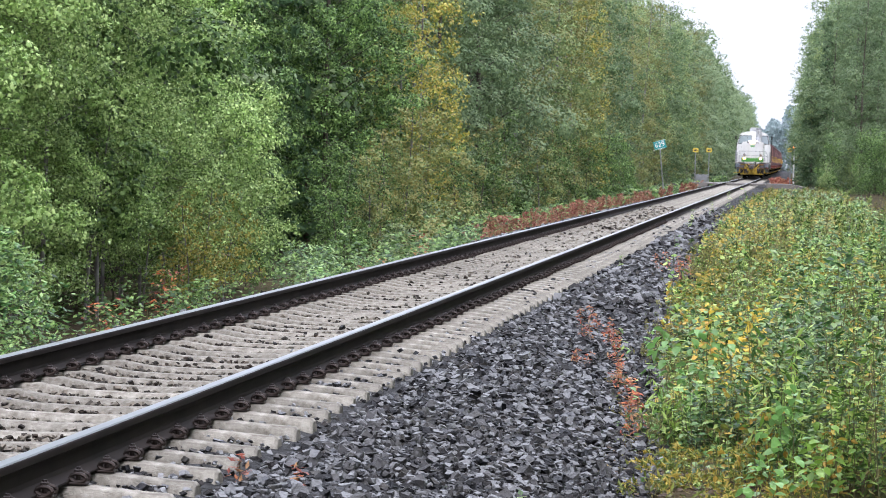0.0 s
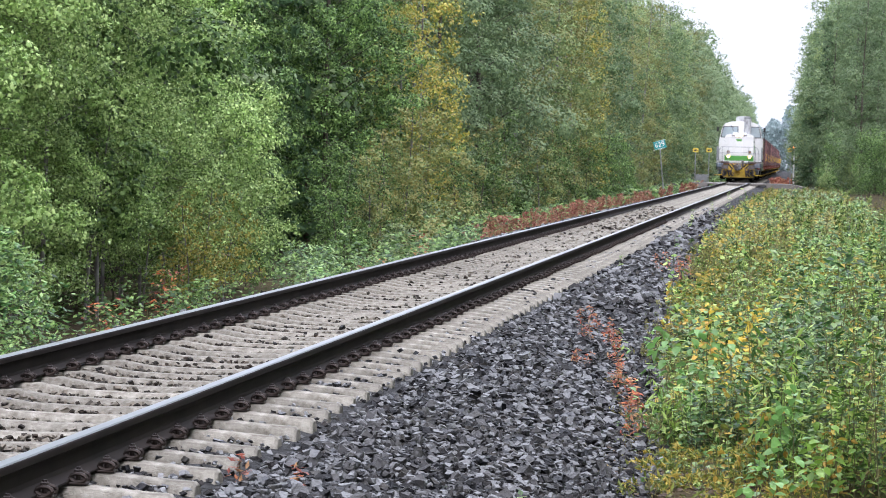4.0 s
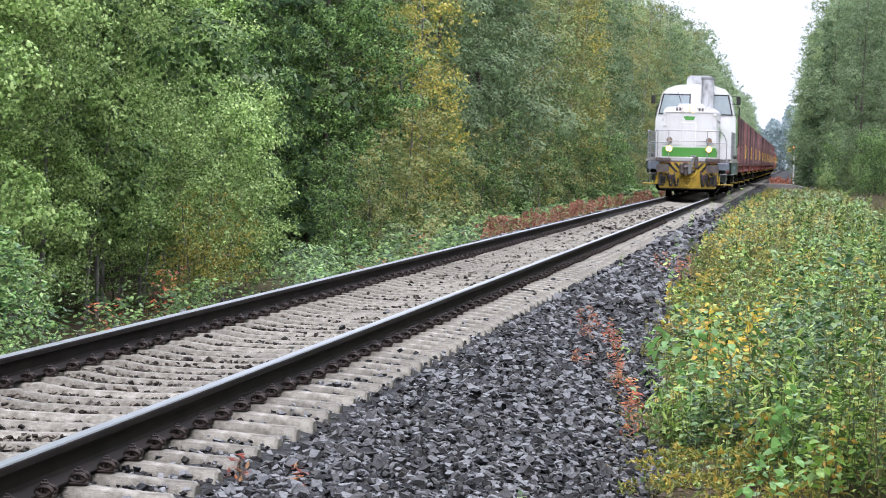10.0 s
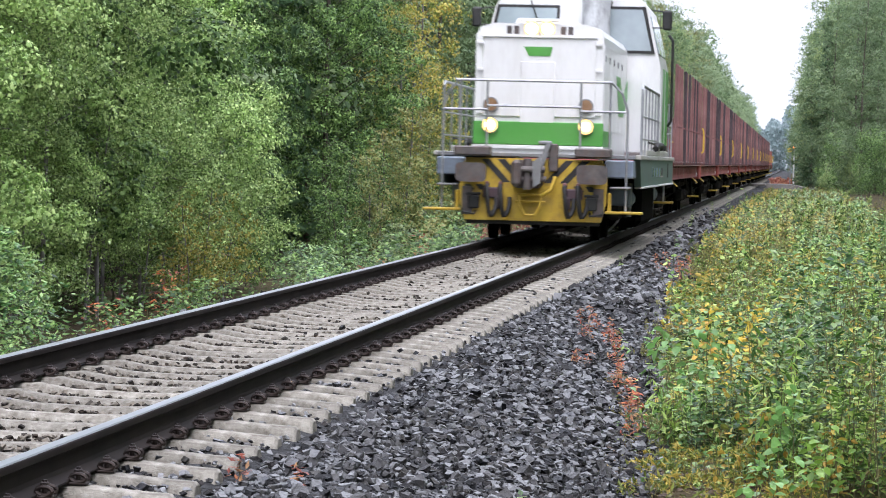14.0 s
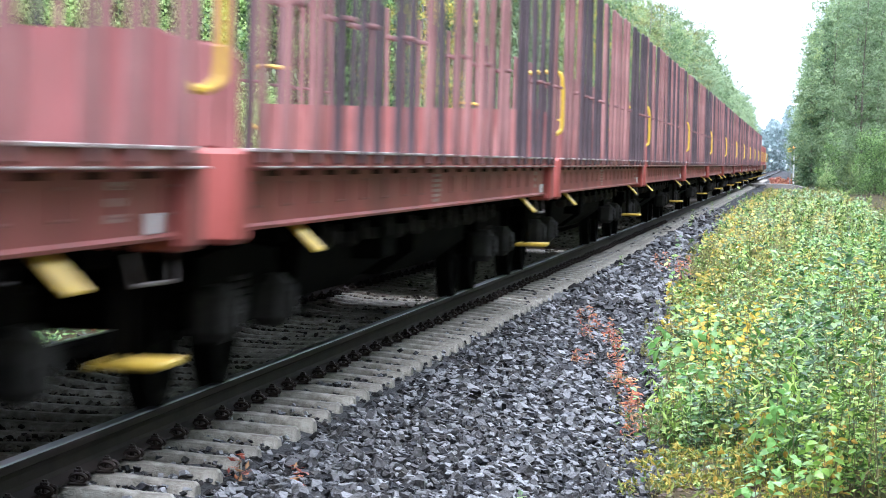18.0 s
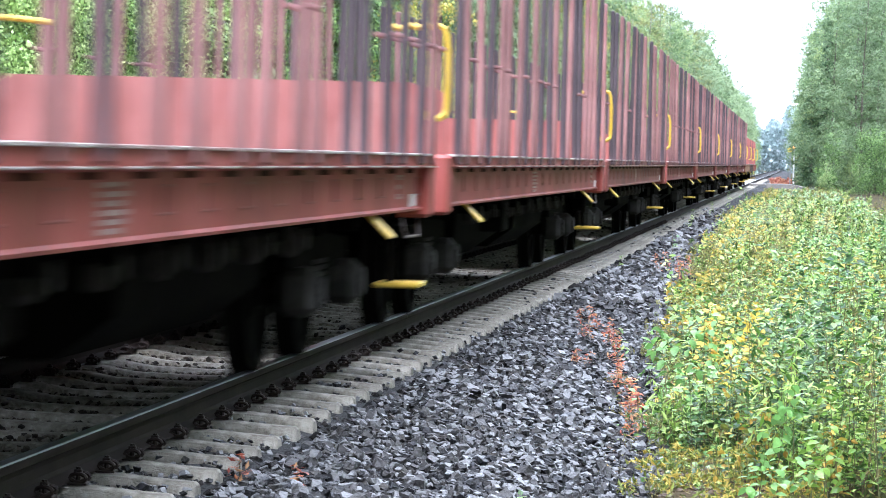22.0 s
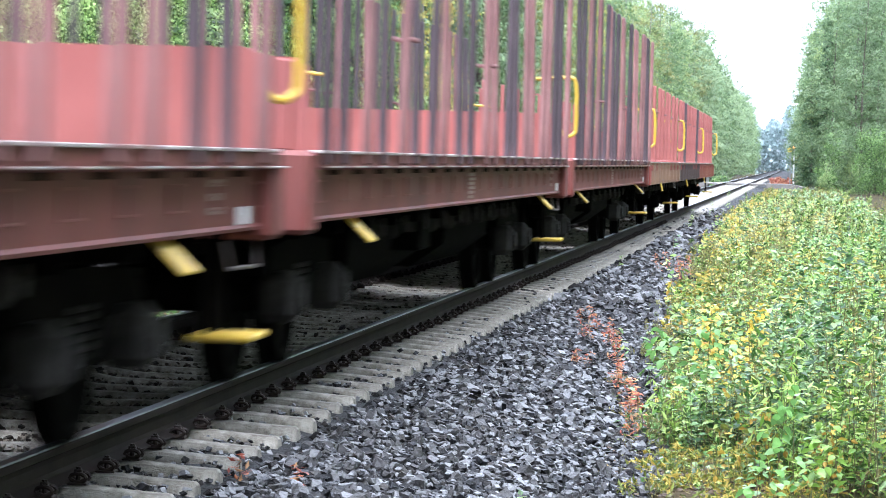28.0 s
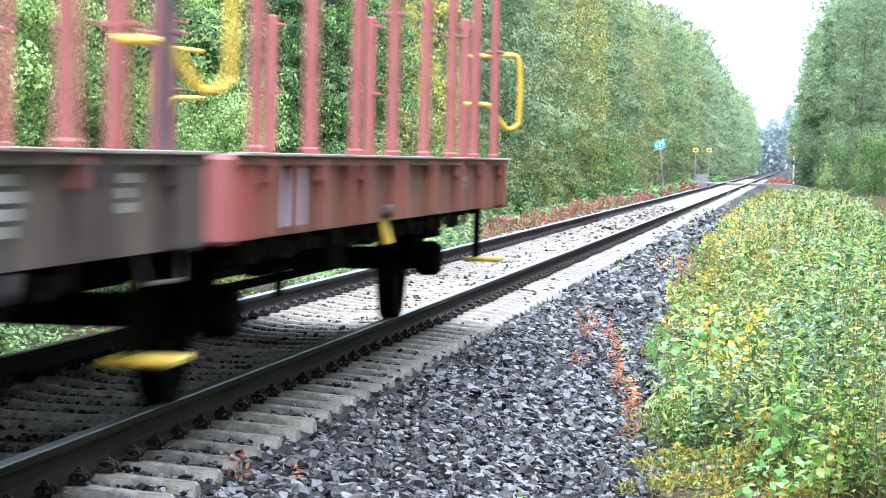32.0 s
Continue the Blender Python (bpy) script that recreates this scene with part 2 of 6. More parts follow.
STAKEDARK = shade("stake_dark_steel", [(0.0324, 0.0243, 0.03045), (0.0648, 0.0459, 0.05365), (0.108, 0.0594, 0.0667)], 0.6, 0.1, scale=2, fine=30, bump=0.15, depth=0.004, vary=0.25, stretch=(1, 1, 0.4))
BROWN = shade("dirty_brown_paint", [(0.22, 0.13, 0.085), (0.29, 0.18, 0.12), (0.25, 0.085, 0.06)], 0.7, scale=0.9, fine=24, bump=0.12, depth=0.005, vary=0.12,
              stain=(0.15, 0.11, 0.08), stain_amount=0.6, stain_scale=2.2, stretch=(1, 1, 0.5))
DARKBROWN = shade("dirty_dark_paint", [(0.036, 0.0272, 0.0292), (0.0612, 0.0442, 0.0462), (0.0864, 0.0476, 0.0408)], 0.7, scale=0.9, fine=24, bump=0.12, depth=0.005, vary=0.12,
                  stain=(0.21, 0.15, 0.105), stain_amount=0.85, stain_scale=1.1, stretch=(1, 1, 0.5))
LIP = shade("worn_bright_edge", [(0.3, 0.24, 0.22), (0.46, 0.41, 0.39), (0.26, 0.12, 0.1)], 0.55, 0.2, scale=2, fine=30, bump=0.1, stretch=(1, 0.5, 1))
LETTER = shade("faded_white_lettering", [(0.3, 0.2, 0.18), (0.42, 0.32, 0.29)], 0.7, scale=8, fine=50, bump=0)
PLATEBLUE = shade("blue_white_placard", [(0.416, 0.504, 0.713), (0.64, 0.7, 0.828)], 0.6, scale=8, fine=50, bump=0)
# Pale blue-grey base paints the sky's reflection into the panes.
GLASS = shade("sky_pale_glass", [(0.3, 0.36, 0.38), (0.4, 0.46, 0.48)], 0.06, scale=1, fine=4, bump=0.02, coat=0.6)
BLUEGLASS = shade("bluish_glass", [(0.12, 0.182, 0.26), (0.21, 0.28, 0.364)], 0.1, scale=1, fine=4, bump=0.02, coat=0.5)
LAMP = shade("lit_headlamp", [(1.0, 0.7, 0.24), (1.0, 0.78, 0.32)], 0.3, emit=7.0, bump=0)
# Faintly glowing ring that paints a yellow halo round each lit lens.
LAMPRIM = shade("lamp_halo_glow", [(1.0, 0.62, 0.14), (1.0, 0.7, 0.2)], 0.3, emit=1.0, bump=0)
BLUEGREY = shade("blue_grey_paint", [(0.16, 0.2, 0.26), (0.22, 0.27, 0.33)], 0.5, scale=2, fine=25, bump=0.08, stain=(0.1, 0.09, 0.08), stain_amount=0.5)
LAMPTOP = shade("lit_top_headlamp", [(1.0, 0.74, 0.3), (1.0, 0.82, 0.4)], 0.3, emit=12.0, bump=0)
DULLLENS = shade("unlit_lens", [(0.22, 0.12, 0.06), (0.3, 0.18, 0.1)], 0.25, scale=8, bump=0.05, coat=0.4)
SIGNTEAL = shade("sign_teal", [(0.02, 0.3, 0.3), (0.03, 0.36, 0.36)], 0.5, bump=0)
SIGNWHITE = shade("sign_white", [(0.8, 0.8, 0.8), (0.85, 0.85, 0.85)], 0.5, bump=0)
SIGNYELLOW = shade("sign_yellow", [(0.75, 0.55, 0.08), (0.8, 0.6, 0.1)], 0.5, bump=0)
GALV = shade("galvanised_steel", [(0.294, 0.301, 0.315), (0.385, 0.392, 0.406)], 0.45, 0.5, scale=6, fine=40, bump=0.1)
BEACON = shade("orange_lamp", [(0.9, 0.3, 0.08), (1.0, 0.4, 0.1)], 0.3, emit=1.5, bump=0)


# ---- mesh helpers ----
class Geo:
    """Collects the corners and faces of one mesh."""

    def __init__(self):
        self.v, self.f = [], []

    def add(self, verts, faces):
        k = len(self.v)
        self.v += [tuple(p) for p in verts]
        self.f += [tuple(i + k for i in q) for q in faces]
        return self

    def box(self, c, s, b=0.0, m=None):
        """A box with chamfered edges."""
        hx, hy, hz = (a / 2 for a in s)
        b = min(b, hx * 0.9, hy * 0.9, hz * 0.9)
        if b <= 0:
            vs = [(x * hx, y * hy, z * hz) for x in (-1, 1) for y in (-1, 1) for z in (-1, 1)]
            fs = [(0, 1, 3, 2), (4, 6, 7, 5), (0, 4, 5, 1), (2, 3, 7, 6), (0, 2, 6, 4), (1, 5, 7, 3)]
        else:
            vs = []
            for x in (-1, 1):
                for y in (-1, 1):
                    for z in (-1, 1):
                        vs += [(x * hx, y * (hy - b), z * (hz - b)), (x * (hx - b), y * hy, z * (hz - b)), (x * (hx - b), y * (hy - b), z * hz)]
            q = lambda x, y, z: 3 * (4 * x + 2 * y + z)
            fs = []
            for x in (0, 1):
                o = [q(x, 0, 0), q(x, 1, 0), q(x, 1, 1), q(x, 0, 1)]
                fs.append(o if x else o[::-1])
            for y in (0, 1):
                o = [q(0, y, 0) + 1, q(0, y, 1) + 1, q(1, y, 1) + 1, q(1, y, 0) + 1]
                fs.append(o if y else o[::-1])
            for z in (0, 1):
                o = [q(0, 0, z) + 2, q(1, 0, z) + 2, q(1, 1, z) + 2, q(0, 1, z) + 2]
                fs.append(o if z else o[::-1])
            for x in (0, 1):
                for y in (0, 1):
                    o = [q(x, y, 0), q(x, y, 1), q(x, y, 1) + 1, q(x, y, 0) + 1]
                    fs.append(o if x == y else o[::-1])
                for z in (0, 1):
                    o = [q(x, 0, z), q(x, 1, z), q(x, 1, z) + 2, q(x, 0, z) + 2]
                    fs.append(o if x != z else o[::-1])
            for y in (0, 1):
                for z in (0, 1):
                    o = [q(0, y, z) + 1, q(1, y, z) + 1, q(1, y, z) + 2, q(0, y, z) + 2]
                    fs.append(o if y == z else o[::-1])
            for x in (0, 1):
                for y in (0, 1):
                    for z in (0, 1):
                        k = q(x, y, z)
                        o = [k, k + 1, k + 2]
                        fs.append(o if (x + y + z) % 2 else o[::-1])
        if m is not None:
            vs = [m @ Vector(p) for p in vs]
        return self.add([(p[0] + c[0], p[1] + c[1], p[2] + c[2]) for p in vs], fs)

    def prism(self, poly, axis, a, b):
        """A flat outline drawn out along an axis from a to b."""
        n = len(poly)
        put = {"x": lambda u, w, t: (t, u, w), "y": lambda u, w, t: (u, t, w), "z": lambda u, w, t: (u, w, t)}[axis]
        vs = [put(u, w, a) for u, w in poly] + [put(u, w, b) for u, w in poly]
        fs = [(i, (i + 1) % n, n + (i + 1) % n, n + i) for i in range(n)] + [tuple(range(n))[::-1], tuple(range(n, 2 * n))]
        return self.add(vs, fs)

    def tube(self, path, r, n=8, caps=True):
        """A round bar along a path; r is one radius or one for each point."""
        pts = [Vector(q) for q in path]
        rr = r if isinstance(r, (list, tuple)) else [r] * len(pts)
        base, side, vs, fs = None, None, [], []
        for i, q in enumerate(pts):
            d = (pts[min(i + 1, len(pts) - 1)] - pts[max(i - 1, 0)]).normalized()
            if side is None:
                side = d.cross(Vector((0, 0, 1)) if abs(d.z) < 0.9 else Vector((1, 0, 0))).normalized()
            side = (side - d * side.dot(d)).normalized()
            up = d.cross(side)
            vs += [q + (side * math.cos(2 * math.pi * k / n) + up * math.sin(2 * math.pi * k / n)) * rr[i] for k in range(n)]
        for i in range(len(pts) - 1):
            for k in range(n):
                fs.append((i * n + k, i * n + (k + 1) % n, (i + 1) * n + (k + 1) % n, (i + 1) * n + k))
        if caps:
            fs += [tuple(range(n))[::-1], tuple(range((len(pts) - 1) * n, len(pts) * n))]
        return self.add(vs, fs)

    def mesh(self, name, material, smooth=0):
        me = bpy.data.meshes.new(name)
        me.from_pydata(self.v, [], self.f)
        me.materials.append(material)
        if smooth:
            me.shade_smooth()
            me.set_sharp_from_angle(angle=radians(smooth))
        me.update()
        return me


def fast_mesh(name, verts, faces, material):
    """A mesh from arrays: corners (n, 3) and faces of equal size (m, k)."""
    verts, faces = np.asarray(verts, np.float32), np.asarray(faces, np.int32)
    me = bpy.data.meshes.new(name)
    me.vertices.add(len(verts))
    me.vertices.foreach_set("co", verts.ravel())
    me.loops.add(faces.size)
    me.loops.foreach_set("vertex_index", faces.ravel())
    me.polygons.add(len(faces))
    me.polygons.foreach_set("loop_start", np.arange(0, faces.size, faces.shape[1], dtype=np.int32))
    me.update(calc_edges=True)
    me.shade_flat()
    me.materials.append(material)
    return me


def part(name, geo, material, parent, label="", at=None, smooth=0):
    """One mesh object under a thing or a part. geo: a Geo or a mesh that others share."""
    me = geo.mesh(name, material, smooth) if isinstance(geo, Geo) else geo
    ob = new(name, me)
    ob.parent = parent
    if at is not None:
        ob.matrix_basis = at
    if label:
        tagged(ob, label)
    return ob


def thing(name, label, category, m=None, group="", kind="", data=None):
    ob = new(name, data)
    if m is not None:
        ob.matrix_basis = m
    return tagged(ob, label, category, group, kind)


def leaf_faces(centres, size, rng, droop=0.3, long=1.0, facing=None, follow=0.0):
    """A small folded four-cornered leaf at every centre. facing: the way that the leaf blades lean towards."""
    n = len(centres)
    nrm = rng.normal(size=(n, 3))
    nrm /= np.linalg.norm(nrm, axis=1)[:, None]
    if facing is not None:
        nrm = nrm * (1 - follow) + facing * follow
    d = rng.normal(size=(n, 3))
    d[:, 2] -= droop
    d = d - nrm * (np.sum(d * nrm, 1) / np.sum(nrm * nrm, 1))[:, None]
    d /= np.linalg.norm(d, axis=1)[:, None]
    s = np.cross(d, nrm)
    s /= np.linalg.norm(s, axis=1)[:, None]
    up = np.cross(d, s)
    r = size * rng.uniform(0.6, 1.25, (n, 1))
    a = centres - d * r * long
    b = centres + s * r * 0.8 + up * r * 0.18
    c = centres + d * r * long
    e = centres - s * r * 0.8 + up * r * 0.18
    v = np.stack([a, b, c, e], 1).reshape(-1, 3)
    return v, np.arange(4 * n).reshape(-1, 4)


def ovate_leaves(centres, size, rng, long=1.2, up=0.5, droop=0.35):
    """Ovate leaves folded along the midrib: two four-cornered halves each, tilted about the level."""
    n = len(centres)
    nrm = rng.normal(size=(n, 3)) * (1 - up) + np.array([(0.0, -0.12, 1.0)]) * up
    nrm /= np.linalg.norm(nrm, axis=1)[:, None]
    a = rng.uniform(0, 2 * math.pi, n)
    d = np.stack([np.cos(a), np.sin(a), -droop * rng.uniform(0, 2, n)], 1)
    d -= nrm * np.sum(d * nrm, 1)[:, None]
    d /= np.linalg.norm(d, axis=1)[:, None]
    s = np.cross(d, nrm)
    r = size * rng.choice([0.55, 0.8, 1.0, 1.3], (n, 1)) * rng.uniform(0.85, 1.15, (n, 1))
    at = lambda t, w, h: centres + d * r * long * t + s * r * w + nrm * r * h
    v = np.stack([at(-1, 0, 0.05), at(-0.45, 0.72, 0.22), at(0.3, 0.6, 0.12), at(1, 0, -0.18), at(0.3, -0.6, 0.12), at(-0.45, -0.72, 0.22)], 1).reshape(-1, 3)
    k = 6 * np.arange(n)[:, None]
    return v, np.concatenate([k + np.array((0, 1, 2, 3)), k + np.array((0, 3, 4, 5))])


# ---- ground ----
def ground_height(x, y):
    """Embankment of the line, with lower woodland at -x and a weedy verge at +x."""
    z = np.interp(x, [-60, -9, -5.5, -3.4, -2.6, 2.2, 3.2, 5.0, 9.0, 60], [-1.5, -1.35, -1.15, -0.85, -0.8, -0.75, -0.66, -0.6, -0.5, -0.4])
    return z + 0.05 * np.sin(0.9 * x + 0.31 * y) * np.sin(0.37 * y - 0.5 * x)


def grid_sheet(name, xs, ys, height, material):
    gx, gy = np.meshgrid(np.array(xs, float), np.array(ys, float))
    v = np.stack([gx, gy, height(gx, gy)], -1).reshape(-1, 3)
    n, m = len(xs), len(ys)
    i = (np.arange(m - 1)[:, None] * n + np.arange(n - 1)[None]).ravel()
    return fast_mesh(name, v, np.stack([i, i + 1, i + n + 1, i + n], 1), material)


gx = sorted({-3000, -1000, -300, -120, -60, -30, 30, 60, 120, 300, 1000, 3000} | {round(-20 + 0.5 * i, 2) for i in range(81)})
gy = sorted({-3000, -800, -200, -60, -20, 400, 500, 700, 1000, 1600, 3000} | {-10 + 2 * i for i in range(180)})
ground = thing("ground", "dark woodland soil with moss and dead grass", "ground", kind="structure", data=grid_sheet("ground", gx, gy, ground_height, EARTH))


def bed_height(x, y):
    z = np.interp(x, [-2.9, -1.9, -1.4, -1.3, -1.15, -0.62, -0.4, 0, 0.4, 0.62, 1.15, 1.3, 1.42, 1.8, 2.5, 3.3], [-0.9, -0.34, -0.28, -0.262, -0.233, -0.226, -0.252, -0.26, -0.252, -0.226, -0.233, -0.262, -0.295, -0.34, -0.5, -0.76])
    return z + 0.012 * np.sin(7 * x + 3 * y) * np.sin(5.3 * y - 4 * x)


bed = thing("ballast", "bed of crushed stone under the track, blackened as shade between stones", "ballast", kind="structure",
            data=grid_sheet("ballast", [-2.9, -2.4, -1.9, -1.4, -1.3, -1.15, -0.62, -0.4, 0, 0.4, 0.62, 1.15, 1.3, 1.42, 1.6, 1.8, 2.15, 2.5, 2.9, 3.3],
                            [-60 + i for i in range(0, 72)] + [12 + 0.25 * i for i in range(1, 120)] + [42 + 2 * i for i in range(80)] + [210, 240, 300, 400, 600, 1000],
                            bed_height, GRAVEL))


# ---- crushed stones ----
CORNERS = np.array([(x, y, z) for x in (-1, 1) for y in (-1, 1) for z in (-1, 1)], float)
SIDES = np.array([(0, 1, 3, 2), (4, 6, 7, 5), (0, 4, 5, 1), (2, 3, 7, 6), (0, 2, 6, 4), (1, 5, 7, 3)])


def stones(xy, size, rng, lift=0.25):
    """Angular broken stones, each a lopsided block turned at random, lying on the bed."""
    n = len(xy)
    v = CORNERS[None] * (1 + rng.uniform(-0.42, 0.15, (n, 8, 3)))
    v = v * rng.uniform(0.45, 1.2, (n, 1, 3)) * (size * rng.uniform(0.55, 1.25, (n, 1, 1)))
    q = rng.normal(size=(n, 4))
    q /= np.linalg.norm(q, axis=1)[:, None]
    w, x, y, z = q.T
    rot = np.stack([1 - 2 * (y * y + z * z), 2 * (x * y - w * z), 2 * (x * z + w * y), 2 * (x * y + w * z), 1 - 2 * (x * x + z * z), 2 * (y * z - w * x),
                    2 * (x * z - w * y), 2 * (y * z + w * x), 1 - 2 * (x * x + y * y)], 1).reshape(n, 3, 3)
    v = np.einsum("nij,nkj->nki", rot, v) * (1.0, 1.0, 0.72)
    c = np.stack([xy[:, 0], xy[:, 1], bed_height(xy[:, 0], xy[:, 1]) + size * (rng.uniform(-0.7, lift + 0.85, n) + 0.35 * np.sin(23 * xy[:, 0]) * np.sin(19 * xy[:, 1] + 7 * xy[:, 0]))], 1)
    v = (v + c[:, None]).reshape(-1, 3)
    f = (SIDES[None] + 8 * np.arange(n)[:, None, None]).reshape(-1, 4)
    return v, f


def spread(rng, x0, x1, y0, y1, per_m2):
    n = int((x1 - x0) * (y1 - y0) * per_m2)
    return np.stack([rng.uniform(x0, x1, n), rng.uniform(y0, y1, n)], 1)


def stone_field(label, areas, seed):
    rng = np.random.default_rng(seed)
    vs, fs, k = [], [], 0
    for x0, x1, y0, y1, per, size in areas:
        v, f = stones(spread(rng, x0, x1, y0, y1, per), size, rng)
        vs.append(v), fs.append(f + k)
        k += len(v)
    me = fast_mesh("crushed_stones", np.concatenate(vs), np.concatenate(fs), STONE)
    ob = new("crushed_stones", me)
    ob.parent = bed
    return tagged(ob, label, kind="stuff")


stone_field("angular dark grey crushed stones on the shoulder", [(1.36, 3.15, 13, 22, 900, 0.0245), (1.36, 3.1, 22, 36, 600, 0.029), (1.36, 2.9, 36, 60, 230, 0.048),
                                               (1.36, 2.6, 60, 110, 90, 0.07)], 11)
stone_field("angular dark grey crushed stones beside the path", [(1.36, 3.1, -7, 13, 170, 0.04), (-2.2, -1.34, -7, 18, 150, 0.04)], 12)
stone_field("angular stones on the far shoulder", [(-2.75, -1.34, 18, 60, 300, 0.034), (-2.4, -1.34, 60, 130, 130, 0.05)], 13)
rng = np.random.default_rng(14)
crib = {"inner": [], "outer": []}
for i in range(-3, 160):
    n = 380 if i < 32 else 140 if i < 80 else 45
    xy = np.stack([rng.uniform(-1.31, 1.31, n), 13.553 + 0.61 * (i + 0.5) + rng.uniform(-0.22, 0.22, n)], 1)
    v, f = stones(xy, 0.0175 if i < 32 else 0.022 if i < 80 else 0.036, rng, 0.2)
    v[:, 2] += np.interp(np.abs(v[:, 0]), [0, 0.4, 0.62, 1.15, 1.3], [0.013, 0.013, 0.013, 0.012, 0.008]) * (0.75 + 0.5 * math.sin(i * 1.7))
    v = v.reshape(-1, 8, 3)
    out = np.abs(xy[:, 0]) > 0.84
    low = out & (rng.uniform(size=n) < 0.55)
    crib["outer"].append(v[low]), crib["inner"].append(v[~out])
for where_, mat_, label in (("inner", CRIB, "small dusty brown stones packed between the sleepers"), ("outer", STONE, "small dark stones between the sleeper ends")):
    v = np.concatenate(crib[where_])
    f = (SIDES[None] + 8 * np.arange(len(v))[:, None, None]).reshape(-1, 4)
    tagged(part("crib_stones", fast_mesh("crib_stones", v.reshape(-1, 3), f, mat_), None, bed), label, kind="stuff")
v, f = stones(spread(rng, -1.2, 1.2, 13, 60, 0.5), 0.016, rng, 0.2)
v[:, 2] += 0.06
tagged(part("loose_stones", fast_mesh("loose_stones", v, f, STONE), None, bed), "loose stones lying on the sleepers", kind="stuff")
# single stones on top of the shoulder nearest to the verge
shapes = []
for k in range(14):
    v, f = stones(np.zeros((1, 2)), 0.033, np.random.default_rng(300 + k))
    shapes.append(fast_mesh("stone", v - v.mean(0), f, STONE))
for k in range(290):
    x, y = 1.45 + 1.5 * rng.uniform(), 14.2 + 7 * rng.uniform()
    part("stone", shapes[k % 14], None, bed, at=pose(x, y, float(bed_height(x, y)) + 0.028, 360 * rng.uniform(), 360 * rng.uniform(), 360 * rng.uniform()))


# ---- track ----
def rail_profile():
    half = [(0.0, 0.0), (0.026, -0.001), (0.034, -0.007), (0.036, -0.016), (0.036, -0.036), (0.012, -0.05), (0.008, -0.07), (0.008, -0.112), (0.016, -0.13), (0.062, -0.148), (0.07, -0.152), (0.07, -0.16)]
    return half + [(-x, z) for x, z in half[::-1][:-1]]


for side in (-1, 1):
    rail = thing("rail", "long dark rusty steel rail on concrete sleepers", "rail", group="rails of the track")
    part("rail_body", Geo().prism([(x + side * 0.798, z) for x, z in rail_profile()], "y", -60, 900), RAIL, rail)
    part("running_surface", Geo().prism([(side * 0.798 - 0.031, -0.004), (side * 0.798 - 0.026, 0.002), (side * 0.798 + 0.026, 0.002), (side * 0.798 + 0.031, -0.004)], "y", -60, 900),
         POLISH, rail, "polished bright running surface")
    for yj in ((37.9,) if side < 0 else (27.0, 62.0)):
        part("joint_gap", Geo().box((side * 0.798, yj, -0.02), (0.0735, 0.016, 0.036)), BLACK, rail, "dark gap at a rail joint")


def sleeper_geo():
    """Prestressed concrete sleeper with raised rail seats and a lower waist."""
    st = [(-1.30, 0.12, 0.07, -0.212), (-1.285, 0.125, 0.078, -0.198), (-1.1, 0.13, 0.082, -0.186), (-0.95, 0.135, 0.086, -0.172), (-0.62, 0.135, 0.084, -0.172), (-0.42, 0.12, 0.072, -0.205), (0, 0.115, 0.068, -0.216)]
    st = st + [(-x, a, b, z) for x, a, b, z in st[::-1][1:]]
    v, f = [], []
    for x, wb, wt, zt in st:
        v += [(x, -wb, -0.4), (x, -wt - 0.012, zt - 0.035), (x, -wt + 0.012, zt - 0.006), (x, -wt * 0.45, zt), (x, wt * 0.45, zt), (x, wt - 0.012, zt - 0.006), (x, wt + 0.012, zt - 0.035), (x, wb, -0.4)]
    for i in range(len(st) - 1):
        for k in range(8):
            f.append((8 * i + k, 8 * i + (k + 1) % 8, 8 * i + 8 + (k + 1) % 8, 8 * i + 8 + k)[::-1])
    n = 8 * (len(st) - 1)
    f += [tuple(range(8)), tuple(range(n, n + 8))[::-1]]
    return Geo().add(v, f)


def clip_geo():
    """Sprung rail clip: two round steel loops on either side of an upright bolt with a nut."""
    g = Geo()
    for s in (-1, 1):
        g.tube([(0.006 + 0.036 * math.cos(a), s * (0.034 + 0.008 * math.cos(a)), 0.03 + 0.018 * math.sin(a)) for a in np.linspace(0, 2 * math.pi, 11)], 0.0095, 6, False)
    g.tube([(0, 0, 0.0), (0, 0, 0.074)], 0.012, 6)
    g.box((0, 0, 0.055), (0.034, 0.034, 0.022), 0.004)
    g.box((0.0, 0, 0.006), (0.085, 0.09, 0.012), 0.004)
    return g


SLEEPER = sleeper_geo().mesh("sleeper", CONCRETE, 40)
CLIPMESH = clip_geo().mesh("rail_clip", CLIP)
first = thing("sleeper", "weathered grey concrete sleeper bedded in crushed stone", "sleeper", pose(0, 13.553, 0), "sleepers of the track", data=SLEEPER)
for side in (-1, 1):
    for out in (-1, 1):
        part("rail_clip", CLIPMESH, CLIP, first, at=pose(side * 0.798 + out * 0.092, 0, -0.168, rz=0 if out > 0 else 180))
bare = thing("sleeper", "weathered grey concrete sleeper bedded in crushed stone", "sleeper", pose(0, 13.553 + 0.61 * 110, 0), "sleepers of the track", data=SLEEPER)
for i in range(-2, 250):
    at = pose(0.01 * math.sin(i * 7.3), 13.553 + 0.61 * i + 0.012 * math.sin(i * 3.1), 0.004 * math.sin(i * 5.7), rz=0.5 * math.sin(i * 2.3))
    if i not in (0, 110):
        copy_thing(first if i < 110 else bare, at)
vs, fs = np.array(sleeper_geo().v), [f for f in sleeper_geo().f if len(f) == 4]
far = [13.553 + 0.61 * i for i in list(range(250, 520)) + list(range(-40, -2))]
